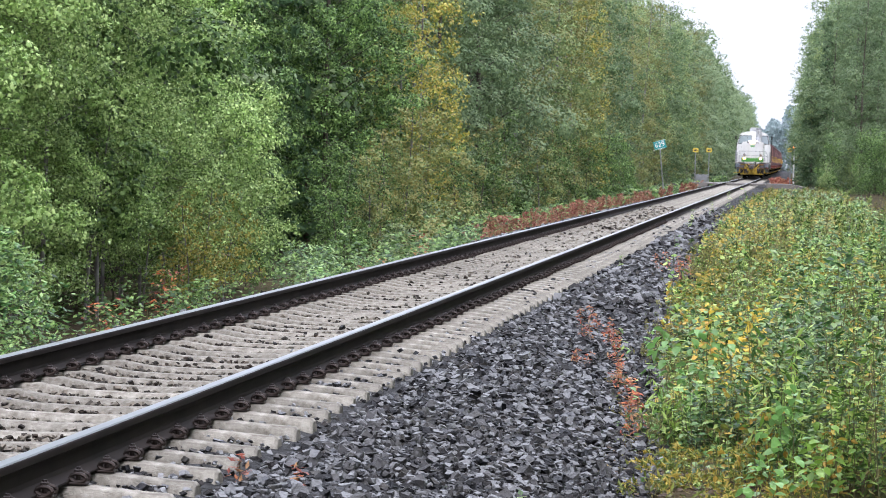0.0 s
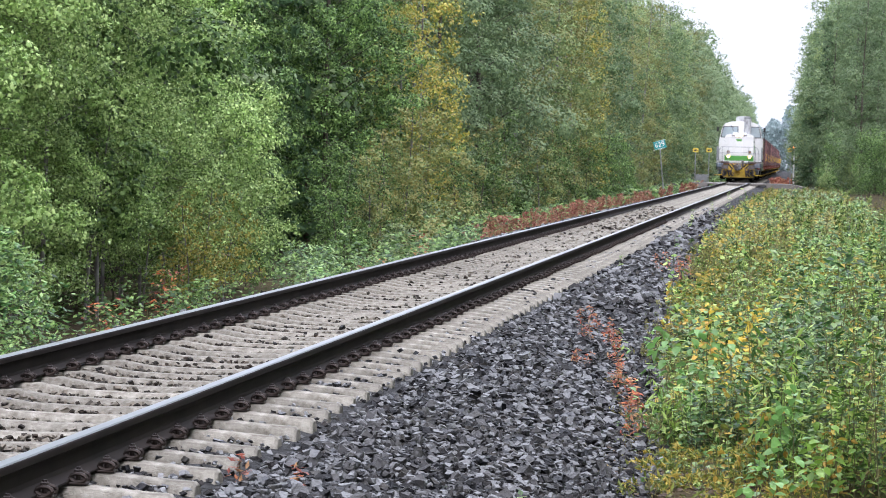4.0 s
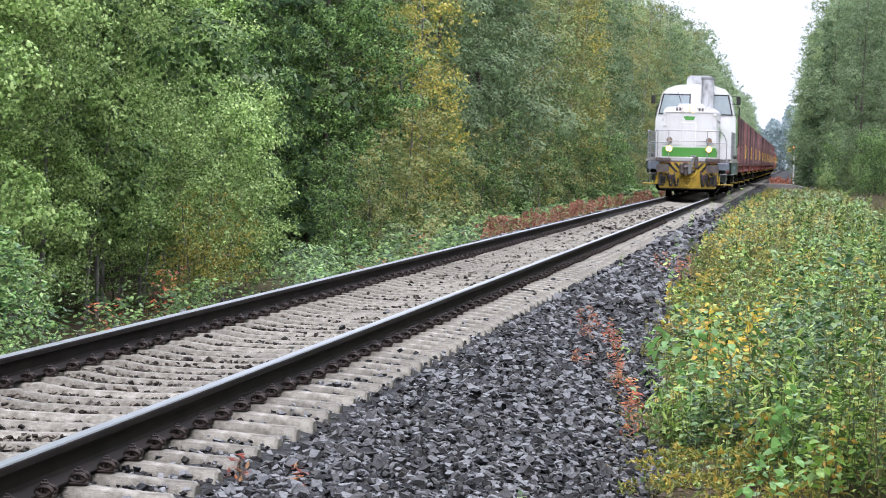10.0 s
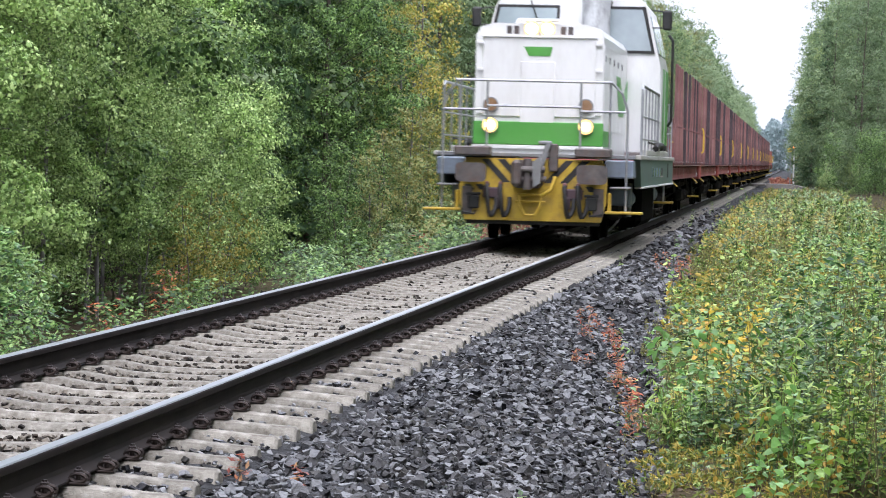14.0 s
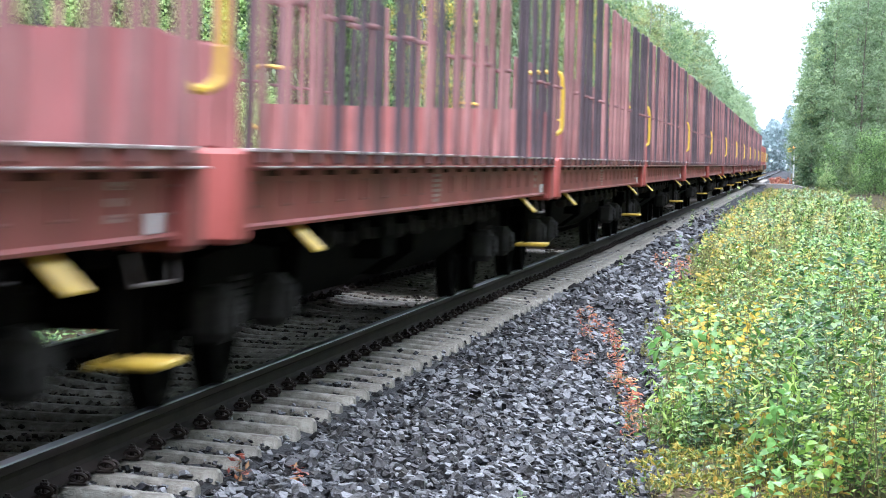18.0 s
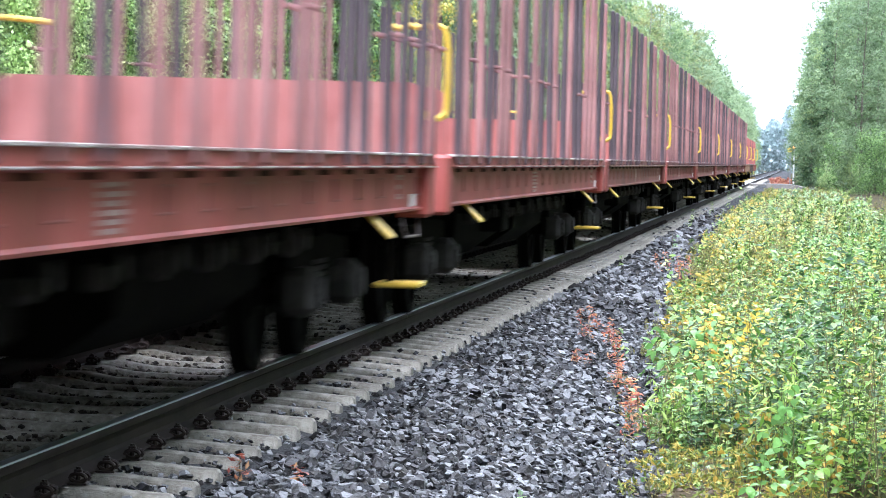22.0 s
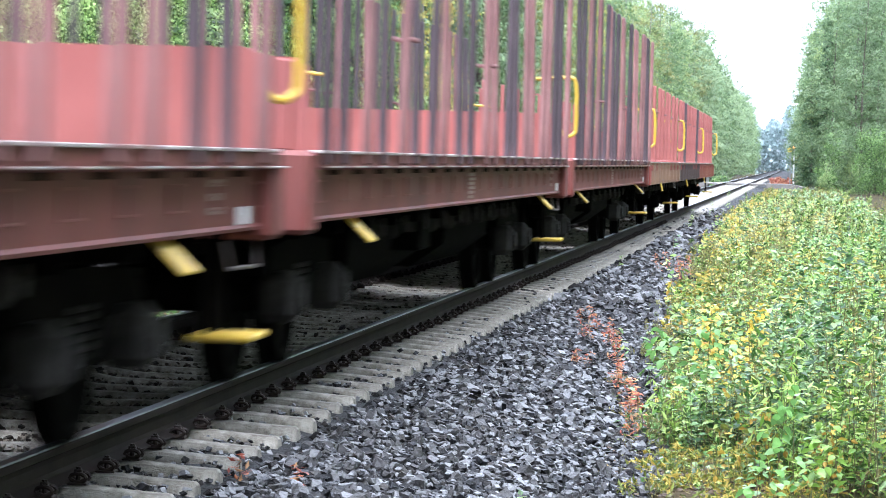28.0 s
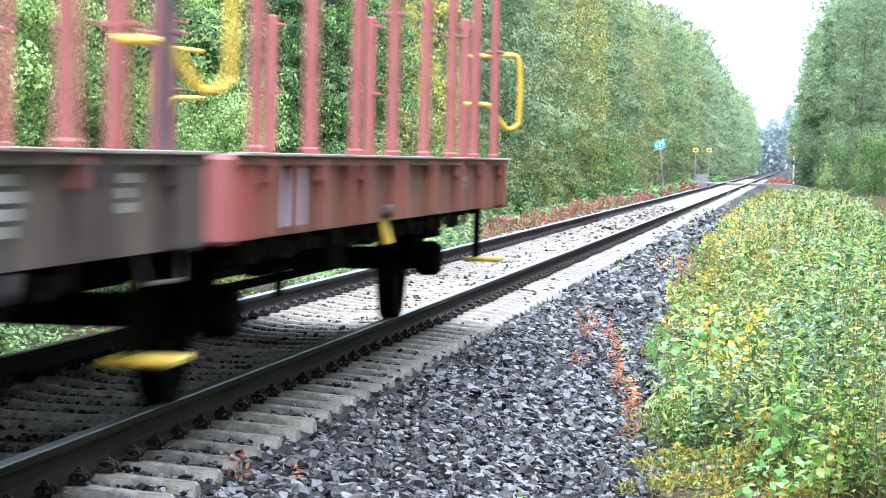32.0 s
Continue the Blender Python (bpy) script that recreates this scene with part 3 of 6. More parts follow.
me = fast_mesh("far_sleepers", np.concatenate([vs + (0, y, 0) for y in far]), np.concatenate([np.array(fs) + k * len(vs) for k in range(len(far))]), CONCRETE)
tagged(new("far_sleepers", me), "row of concrete sleepers running off into the distance", "sleeper", "", "stuff")

# road over the line at the level crossing
road = thing("road", "grey gravel road over the level crossing", "road", kind="structure",
             data=Geo().prism([(2.0, -0.02), (2.0, -0.3), (6.0, -0.9), (7.0, -0.62), (3.6, -0.03)], "y", 226, 231.5).prism([(-1.9, -0.3), (-1.9, -0.02), (-3.6, -0.05), (-9, -1.0), (-9, -1.3)], "y", 226, 231.5).mesh("road", ROADTOP))
for x0, x1 in ((-0.68, 0.68), (-1.9, -0.9), (0.9, 1.95)):
    part("crossing_panel", Geo().box(((x0 + x1) / 2, 228.7, -0.08), (x1 - x0, 5.4, 0.12), 0.02), ROADTOP, road, "rubber crossing panel")


# ---- trees ----
def limbs(g, rng, height, base_r, crown0, spread_r, count, lean):
    """Trunk and limbs; gives the tips back."""
    path = [Vector((lean[0] * t * t, lean[1] * t * t, height * t)) + Vector((0.05 * math.sin(5 * t + lean[0] * 9), 0.05 * math.cos(4 * t), 0)) for t in np.linspace(0, 1, 9)]
    path[0].z = -0.25
    g.tube(path, [base_r * (1 - 0.9 * t) + 0.006 for t in np.linspace(0, 1, 9)], 7)
    tips = []
    for i in range(count):
        t = crown0 + (0.97 - crown0) * (i + rng.uniform(0, 0.8)) / count
        k = min(int(t * 8), 7)
        p = path[k].lerp(path[k + 1], t * 8 - k)
        a = i * 2.4 + rng.uniform(-0.4, 0.4)
        reach = spread_r * (1.12 - t) ** 0.4 * rng.uniform(0.7, 1.1) * (0.75 + 0.4 * min(1, (t - crown0) * 5))
        out = Vector((math.cos(a), math.sin(a), 0))
        mid = p + out * reach * 0.55 + Vector((0, 0, reach * 0.35))
        end = p + out * reach + Vector((0, 0, reach * rng.uniform(0.0, 0.35)))
        g.tube([p, mid, end], [base_r * 0.22 * (1.1 - t) + 0.005, base_r * 0.1 * (1.1 - t) + 0.003, 0.002], 4, False)
        tips.append((p, mid, end, reach))
    return tips


def broadleaf(seed, height, spread_r, crown0, boughs, leaves, size, bark, leaf_mat, droop=0.35, low=0.0, follow=0.6, bough_r=(0.4, 0.75), thick=1.0):
    """Meshes of one leafy tree: wood, and a crown of single leaves in small sprays round the outside of its boughs. low: how far the leaves gather in the lower half."""
    rng = np.random.default_rng(seed)
    g = Geo()
    tips = limbs(g, rng, height, 0.0065 * height * thick, crown0, spread_r, boughs // 2, (rng.uniform(-0.5, 0.5), rng.uniform(-0.5, 0.5)))
    big = []
    for p, mid, end, reach in tips:
        for t in (rng.uniform(0.35, 0.65), rng.uniform(0.85, 1.05)):
            c = p.lerp(mid, t * 2) if t < 0.5 else mid.lerp(end, t * 2 - 1)
            r = rng.uniform(*bough_r) * (0.5 + 0.5 * min(1.0, reach / spread_r))
            big.append((*(np.array(c) + rng.normal(size=3) * 0.12), r, rng.uniform(0.6, 1.25)))
    big.append((*tips[-1][2], bough_r[0] * 0.6, 1.0))
    big = np.array(big)
    # sprays sit on the boughs' outsides, more of them above than below
    n = 16 * len(big)
    who = rng.choice(len(big), n, p=big[:, 3] ** 2 / np.sum(big[:, 3] ** 2))
    side = rng.normal(size=(n, 3))
    side[:, 2] += 0.35
    side /= np.linalg.norm(side, axis=1)[:, None]
    spot = big[who, :3] + side * big[who, 3:4] * rng.uniform(0.55, 1.1, (n, 1)) * (1.0, 1.0, 0.75)
    spot[:, 2] -= droop * 0.5 * np.hypot(spot[:, 0] - big[who, 0], spot[:, 1] - big[who, 1])
    r = big[who, 3] * rng.uniform(0.2, 0.42, n)
    weight = r ** 2 * big[who, 4] * np.where(spot[:, 2] > 0.55 * height, 1 - low, 1.0)
    pick = rng.choice(n, leaves, p=weight / weight.sum())
    way = rng.normal(size=(leaves, 3))
    way /= np.linalg.norm(way, axis=1)[:, None]
    centres = spot[pick] + way * (r[pick] * rng.uniform(0.1, 1.3, leaves))[:, None] * (1.0, 1.0, 0.7)
    keep = centres[:, 2] > 0.1
    facing = 0.4 * way + 0.75 * side[pick] + (0, 0, 0.4)
    v, f = leaf_faces(centres[keep], size, rng, facing=facing[keep], follow=follow)
    return g.mesh("trunk", bark, 60), fast_mesh("crown", v, f, leaf_mat)


def spruce(seed, height, spread_r, leaves, size):
    rng = np.random.default_rng(seed)
    g = Geo()
    g.tube([(0, 0, -0.25), (0, 0, height * 0.5), (0, 0, height)], [0.012 * height, 0.007 * height, 0.01], 7)
    t = rng.uniform(0.06, 1.0, leaves) ** 0.9
    whorl = np.floor(t * 26) / 26
    a = np.floor(rng.uniform(0, 9, leaves)) * 0.698 + whorl * 40 + rng.normal(size=leaves) * 0.12
    r = spread_r * (1.02 - whorl) * rng.uniform(0.1, 1, leaves) ** 0.6
    z = whorl * height - 0.25 * r + rng.normal(size=leaves) * 0.08 + 0.1
    v, f = leaf_faces(np.stack([r * np.cos(a), r * np.sin(a), z], 1), size, rng, 0.8, 1.8)
    return g.mesh("trunk", DARKBARK, 60), fast_mesh("crown", v, f, NEEDLE)


KINDS = {
    "near_birch": [broadleaf(s, 11.5, 2.1, 0.07, 150, 64000, 0.0265, BARK, BIRCH, low=0.7, follow=0.5, bough_r=(0.32, 0.62), thick=0.7) for s in (1, 2, 3)],
    "slender_birch": [broadleaf(s, 11.5, 1.3, 0.2, 90, 19000, 0.0265, BARK, BIRCH, low=0.5, follow=0.5, bough_r=(0.25, 0.5), thick=0.38) for s in (31, 32)],
    "near_alder": [broadleaf(s, 11.0, 2.0, 0.05, 150, 38000, 0.036, DARKBARK, ALDER, low=0.65, follow=0.6, bough_r=(0.35, 0.7)) for s in (4, 5)],
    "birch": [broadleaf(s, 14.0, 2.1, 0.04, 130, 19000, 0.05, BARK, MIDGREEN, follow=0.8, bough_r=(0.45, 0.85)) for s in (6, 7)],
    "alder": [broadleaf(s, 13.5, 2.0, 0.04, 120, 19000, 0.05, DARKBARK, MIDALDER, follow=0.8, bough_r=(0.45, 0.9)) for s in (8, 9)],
    "pale": [broadleaf(s, 13.0, 1.8, 0.04, 130, 17000, 0.047, BARK, PALE, 0.5, follow=0.75, bough_r=(0.4, 0.7)) for s in (10, 11)],
    "gold": [broadleaf(s, 9.0, 1.1, 0.06, 90, 6500, 0.04, BARK, GOLD, 0.6, follow=0.5, bough_r=(0.3, 0.55), thick=0.6) for s in (12, 33)],
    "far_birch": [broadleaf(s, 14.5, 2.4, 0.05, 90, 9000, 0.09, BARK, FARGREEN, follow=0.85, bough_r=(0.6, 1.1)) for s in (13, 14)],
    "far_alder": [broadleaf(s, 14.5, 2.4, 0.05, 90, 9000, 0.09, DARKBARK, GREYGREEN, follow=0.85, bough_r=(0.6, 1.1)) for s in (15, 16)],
    "hazed_alder": [broadleaf(s, 13.5, 2.2, 0.03, 110, 20000, 0.055, DARKBARK, GREYGREEN, follow=0.82, bough_r=(0.5, 1.0)) for s in (19, 20)],
    "bushy_birch": [broadleaf(s, 4.6, 1.25, 0.24, 54, 15000, 0.026, BARK, BIRCH, follow=0.5, bough_r=(0.28, 0.5), thick=0.8) for s in (34, 35)],
    "low_birch": [broadleaf(s, 3.1, 1.15, 0.1, 46, 11000, 0.026, BARK, BIRCH, follow=0.5, bough_r=(0.26, 0.46), thick=0.7) for s in (36, 37)],
    "golden_bush": [broadleaf(s, 2.1, 0.6, 0.05, 30, 1700, 0.03, BARK, GOLD, follow=0.4, bough_r=(0.2, 0.35), thick=0.7) for s in (38,)],
    "young_alder": [broadleaf(s, 4.2, 0.9, 0.03, 44, 4600, 0.04, DARKBARK, ALDER, bough_r=(0.25, 0.45)) for s in (21, 22)],
    "young_birch": [broadleaf(s, 4.0, 0.85, 0.03, 44, 4200, 0.042, BARK, m, bough_r=(0.25, 0.45)) for s, m in ((23, MIDGREEN), (24, PALE))],
    "spruce": [spruce(s, 13.5, 2.0, 7000, 0.085) for s in (17, 18)],
}
WORDS = {
    "near_birch": ("birch_tree", "young green birch with leafy boughs down to the ground", "tree"),
    "slender_birch": ("birch_tree", "slender birch with a bare pale trunk and high crown", "tree"),
    "near_alder": ("alder_tree", "dense dark green alder at the edge of the wood", "tree"),
    "birch": ("birch_tree", "green birch in the row beside the line", "tree"),
    "alder": ("alder_tree", "dark green alder in the row beside the line", "tree"),
    "hazed_alder": ("alder_tree", "dense alder beyond the crossing, leaf greyed for haze", "tree"),
    "pale": ("aspen_tree", "pale yellow-green aspen turning towards autumn", "tree"),
    "gold": ("birch_tree", "slender birch with golden autumn leaves", "tree"),
    "far_birch": ("birch_tree", "birch with haze-greyed leaf in the outer wood", "tree"),
    "far_alder": ("alder_tree", "alder with haze-greyed leaf in the outer wood", "tree"),
    "bushy_birch": ("birch_tree", "bushy young birch in full green leaf", "tree"),
    "low_birch": ("birch_tree", "low young birch with boughs hanging to the undergrowth", "tree"),
    "golden_bush": ("birch_bush", "small birch bush with thin yellow autumn leaves", "bush"),
    "young_alder": ("alder_tree", "low bushy young alder in front of the wood", "tree"),
    "young_birch": ("birch_tree", "low young birch in front of the wood", "tree"),
    "spruce": ("spruce_tree", "tall dark spruce rising from the wood", "tree"),
}
BUILT = {}


def tree(kind, i, x, y, scale=1.0, turn=0.0):
    i %= len(KINDS[kind])
    at = pose(x, y, float(ground_height(x, y)), rz=turn)
    if (kind, i) not in BUILT:
        name, label, cat = WORDS[kind]
        ob = thing(name, label, cat, None, "trees along the line")
        part("trunk", KINDS[kind][i][0], None, ob)
        part("crown", KINDS[kind][i][1], None, ob)
        BUILT[kind, i] = ob
        ob.matrix_basis, ob.scale = at, (scale, scale, scale)
        return ob
    src = BUILT[kind, i]
    ob = copy_thing(src, at)
    ob.scale = (scale, scale, scale)
    return ob


rng = np.random.default_rng(5)
# wood on the far side of the line, front row
y, i = 38.0, 0
while y < 86:
    dark = 55 < y < 80
    kind = "near_birch" if y < 55 and i % 4 != 3 else "near_alder"
    tree(kind, i, (-9.4 if dark else -7.1 if y < 49 else -8.3 if y < 60 else -7.5) + rng.uniform(-0.6, 0.5), y, rng.uniform(0.9, 1.15) * (1.08 if y < 60 else 1.0), rng.uniform(0, 360))
    y += rng.uniform(2.5, 3.4)
    i += 1
for k, (x0, y0) in enumerate(((-5.7, 36.6), (-6.0, 40.2), (-6.3, 41.6), (-5.9, 43.6), (-6.6, 45.3), (-5.9, 47.5), (-6.4, 50.4), (-6.6, 52.6))):
    tree("slender_birch", k, x0, y0, 0.8 + 0.07 * (k % 4), 77 * k)
for k, (x0, y0, sc) in enumerate(((-6.2, 38.0, 0.75), (-6.4, 44.4, 0.9), (-6.0, 47.2, 0.8), (-6.4, 49.0, 1.1), (-6.1, 51.6, 0.95), (-6.3, 54.6, 1.15))):
    tree("bushy_birch", k, x0, y0, sc, 101 * k)
for k, (x0, y0, sc) in enumerate(((-5.9, 41.0, 0.9), (-6.0, 43.2, 0.85), (-5.9, 50.8, 0.9), (-5.7, 52.6, 1.0), (-5.6, 54.8, 1.0), (-5.8, 56.8, 1.1), (-6.9, 46.8, 1.0), (-6.8, 48.6, 1.05))):
    tree("low_birch", k, x0, y0, sc, 83 * k)
for k, (x0, y0, sc) in enumerate(((-5.0, 49.5, 0.75), (-5.1, 51.3, 0.85), (-5.0, 53.0, 0.8))):
    tree("golden_bush", k, x0, y0, sc, 59 * k)
for k, (x0, y0) in enumerate(((-5.3, 73.5), (-5.4, 76.5), (-5.2, 79.5))):
    tree("young_birch", 1, x0, y0, 0.6 + 0.12 * k, 50 * k)
for gy0, gx0, sc in ((86.5, -6.2, 0.95), (89.5, -6.0, 1.1), (92, -6.5, 1.2), (149, -6.0, 1.3), (158, -6.2, 1.2)):
    tree("gold", int(gy0), gx0, gy0, sc, gy0 * 31)
for sy, sx in ((88, -9.4), (91.5, -9.8), (95, -9.3), (98.5, -9.6), (64, -10.5), (60, -11.5)):
    tree("spruce", i, sx, sy, 1.0, sy * 17)
    i += 1
for k, (sx, sy, sc) in enumerate(((-7.9, 82.0, 0.55), (-8.3, 87.0, 0.7))):
    tree("spruce", k, sx, sy, sc, 70 * k)
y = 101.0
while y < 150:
    kind = "hazed_alder" if y < 122 else ("pale", "birch", "pale")[i % 3]
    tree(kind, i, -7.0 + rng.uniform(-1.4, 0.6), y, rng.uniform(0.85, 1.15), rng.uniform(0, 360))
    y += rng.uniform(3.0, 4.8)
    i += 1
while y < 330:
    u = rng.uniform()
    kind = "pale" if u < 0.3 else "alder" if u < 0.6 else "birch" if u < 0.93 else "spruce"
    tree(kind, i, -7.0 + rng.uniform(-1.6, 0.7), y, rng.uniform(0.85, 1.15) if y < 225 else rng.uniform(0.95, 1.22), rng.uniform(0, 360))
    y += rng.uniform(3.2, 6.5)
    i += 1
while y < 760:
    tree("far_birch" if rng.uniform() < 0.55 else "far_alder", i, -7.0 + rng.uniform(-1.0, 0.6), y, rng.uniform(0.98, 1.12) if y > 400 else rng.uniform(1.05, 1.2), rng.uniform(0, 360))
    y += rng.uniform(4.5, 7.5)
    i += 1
for k, y0 in enumerate((338, 352, 371, 396, 418, 447)):
    tree("spruce", k, -7.6 + 0.5 * math.sin(3 * k), y0, 1.02 + 0.08 * (k % 3), 40 * k)
# low young trees in front of the row
for k in range(46):
    yb = 60 + 2.9 * k + rng.uniform(-0.8, 0.8)
    tree("young_alder" if yb < 84 or k % 3 else "young_birch", i + k // 3, -5.4 + rng.uniform(-0.8, 0.5), yb, rng.uniform(0.4, 0.65) if yb < 84 else rng.uniform(0.5, 0.95), rng.uniform(0, 360))
    i += 1
# deeper rows that close the wood
for x0, step, kinds in ((-10.4, 3.6, ("far_alder", "spruce", "far_birch")), (-14, 3.8, ("spruce", "far_alder", "far_alder")), (-18.5, 5.5, ("far_alder", "spruce", "far_birch"))):
    y = 44.0 - 2.2 * (x0 + 10)
    while y < 330:
        tree(kinds[int(rng.integers(0, 3))], i, x0 + rng.uniform(-1.2, 1.2), y, rng.uniform(0.9, 1.25), rng.uniform(0, 360))
        y += step * rng.uniform(0.8, 1.3) * (1 if y < 150 else 2.0)
        i += 1
# wood beyond the crossing on the near side of the line
for x0, y0, sc, kind in ((5.7, 236, 0.62, "hazed_alder"), (6.2, 244, 0.85, "hazed_alder"), (7.0, 232, 1.05, "hazed_alder"), (7.6, 238, 1.1, "hazed_alder"), (8.8, 233, 1.1, "hazed_alder"), (6.7, 248, 1.0, "hazed_alder"), (5.4, 254, 0.6, "spruce"), (6.6, 258, 1.05, "hazed_alder"), (8.2, 250, 1.1, "hazed_alder"),
                         (9.2, 240, 1.1, "hazed_alder"), (8.6, 215, 1.0, "hazed_alder"), (6.0, 275, 0.95, "birch"), (7.8, 280, 1.15, "hazed_alder"), (6.2, 300, 1.0, "hazed_alder"), (9.2, 300, 1.1, "hazed_alder"),
                         (10.2, 262, 1.2, "hazed_alder"), (11.2, 285, 1.2, "hazed_alder"), (8.4, 226, 1.05, "hazed_alder"), (9.8, 226, 1.1, "birch")):
    tree(kind if i % 3 else ("alder", "birch", "pale")[i // 3 % 3], i, x0 - 0.7, y0, sc, 47 * i)
    i += 1
for k, (x0, y0, sc) in enumerate(((4.9, 243, 0.66), (5.9, 236, 0.9))):
    tree("spruce", k, x0, y0, sc, 90 * k)
for k in range(30):
    tree("young_alder" if k % 4 else "young_birch", k // 2, 5.6 + 5.0 * ((k * 0.618) % 1), 192 + 36 * ((k * 0.382) % 1), 0.5 + 0.5 * ((k * 0.77) % 1), 61 * k)
for k in range(34):
    tree("far_alder" if k % 3 else "far_birch", i, 8.2 + 5.5 * rng.uniform(), 236 + 75 * rng.uniform(), rng.uniform(0.85, 1.1), rng.uniform(0, 360))
    i += 1
# unseen wood behind and at the verge's back, added to block low light
for x0, step in ((12.5, 4.2), (16.5, 5.0)):
    y = -45.0
    while y < 205:
        tree(("far_alder", "far_birch")[i % 2], i, x0 - (2.5 if y < 105 else 0) + rng.uniform(-0.8, 1.2), y, rng.uniform(0.85, 1.1), rng.uniform(0, 360))
        y += step * rng.uniform(0.8, 1.2)
        i += 1
for x0 in (-9, -12, 9):
    for y in (-40, -32, -24, -16, -8, 0, 8, 16, 24, 31):
        tree(("far_alder", "far_birch")[i % 2], i, x0 + rng.uniform(-0.8, 0.8) + (4 if x0 > 0 else 0), y, 1.0, rng.uniform(0, 360))
        i += 1
y = 315
while y < 760:
    tree("far_alder" if rng.uniform() < 0.5 else "far_birch", i, 6.8 + rng.uniform(-0.6, 1.5), y, rng.uniform(0.85, 1.2), rng.uniform(0, 360))
    y += rng.uniform(6, 9)
    i += 1


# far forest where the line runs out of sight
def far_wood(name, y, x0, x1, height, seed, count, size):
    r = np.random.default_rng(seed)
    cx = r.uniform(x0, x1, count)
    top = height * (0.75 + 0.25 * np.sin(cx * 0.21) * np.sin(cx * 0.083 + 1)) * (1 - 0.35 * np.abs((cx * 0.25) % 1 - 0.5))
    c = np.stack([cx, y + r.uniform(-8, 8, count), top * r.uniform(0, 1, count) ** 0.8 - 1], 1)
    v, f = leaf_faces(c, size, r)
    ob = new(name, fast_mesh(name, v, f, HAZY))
    return tagged(ob, "distant wood, leaf paled for haze, closing the view along the line", "forest", "", "stuff")


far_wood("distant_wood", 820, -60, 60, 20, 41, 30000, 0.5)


# ---- low plants ----
def plants(spots, heights, rng, per_m=70, size=0.035, width=0.13, bare=0.06, long=1.3, top=False, flat=0.66, ovate=False):
    """Leaf centres on leaning stems, and the stems themselves as slender bars."""
    n = len(spots)
    z0 = np.maximum(ground_height(spots[:, 0], spots[:, 1]), np.where((spots[:, 0] > -2.9) & (spots[:, 0] < 3.3), bed_height(spots[:, 0], spots[:, 1]), -9))
    lean = rng.normal(size=(n, 2)) * 0.14
    count = np.maximum(3, (heights * per_m * rng.uniform(0.6, 1.3, n)).astype(int))
    who = np.repeat(np.arange(n), count)
    t = rng.uniform(bare, 1.0, len(who))
    if top:
        t = 1 - (1 - t) ** 1.5 * (1 - bare)
    h = heights[who]
    c = np.empty((len(who), 3))
    ring = rng.normal(size=(len(who), 2)) * (width * (1.15 - 0.75 * t) * (0.4 + 0.6 * np.minimum(1, h)))[:, None]
    c[:, :2] = spots[who] + lean[who] * (t * h)[:, None] + ring
    c[:, 2] = z0[who] + t * h - 0.25 * np.hypot(ring[:, 0], ring[:, 1])
    v, f = ovate_leaves(c, size, rng, long, flat) if ovate else leaf_faces(c, size, rng, 0.5, long, np.array([(0.0, -0.22, 1.0)]), flat)
    a = np.stack([spots[:, 0], spots[:, 1], z0 - 0.05], 1)
    b = np.stack([spots[:, 0] + lean[:, 0] * heights, spots[:, 1] + lean[:, 1] * heights, z0 + heights], 1)
    w = np.array([(0.004, 0, 0), (-0.002, 0.0035, 0), (-0.002, -0.0035, 0)])
    sv = np.concatenate([a[:, None] + w, b[:, None] + w * 0.4], 1).reshape(-1, 3)
    k = 6 * np.arange(n)[:, None]
    sf = np.concatenate([k + np.array(q) for q in ((0, 1, 4, 3), (1, 2, 5, 4), (2, 0, 3, 5))])
    return v, f, sv, sf


def plant_field(name, label, category, spots, heights, seed, material, **how):
    r = np.random.default_rng(seed)
    v, f, sv, sf = plants(spots, heights, r, **how)
    ob = thing(name, label, category, kind="stuff", data=fast_mesh(name, v, f, material))
    part("stems", fast_mesh("stems", sv, sf, STEM), None, ob)
    return ob


def verge_edge(y):
    return np.interp(y, [12, 17, 26, 41, 62, 90, 150, 240], [3.12, 3.05, 2.85, 2.55, 2.25, 2.0, 2.0, 2.3])


def verge(seed, y0, y1, per_m2, inset=0.0, wide=4.5, tuft=6):
    """Stems on the verge at +x, in tufts of about one height; gives spots and heights."""
    r = np.random.default_rng(seed)
    n = int((y1 - y0) * wide * per_m2 / tuft)
    y = r.uniform(y0, y1, n)
    x = verge_edge(y) + inset + r.uniform(0, wide, n)
    keep = (x < 4.3 + 0.03 * y) & (y > 19.6 - 0.6 * (x > 4.1))
    x, y = x[keep], y[keep]
    d = x - verge_edge(y)
    mound = 0.5 * np.sin(2.9 * x + 0.8 * y) * np.sin(1.9 * y - 1.3 * x) + 0.35 * np.sin(1.3 * x - 0.55 * y + 1)
    h = np.minimum(0.2 + 0.5 * d, 0.62) * r.uniform(0.4, 1.3, len(x)) * (0.85 + 0.6 * mound) * np.interp(y, [20, 70, 110, 150, 225], [1.0, 1.0, 0.75, 0.5, 0.4]) + 0.05
    bare = (y < 22.4 + 0.3 * np.sin(5 * x)) & (x < 3.75 + 0.1 * np.sin(4 * y))
    h = np.where(bare, np.minimum(h, 0.1) * r.uniform(0.4, 1.3, len(h)), h)
    thin = ~bare | (r.uniform(size=len(h)) < 0.6)
    x, y, h = x[thin], y[thin], h[thin]
    who = np.repeat(np.arange(len(x)), tuft)
    s = np.stack([x[who], y[who]], 1) + r.normal(size=(len(who), 2)) * 0.09
    return s, np.maximum(0.06, h[who] * r.uniform(0.65, 1.15, len(who)))


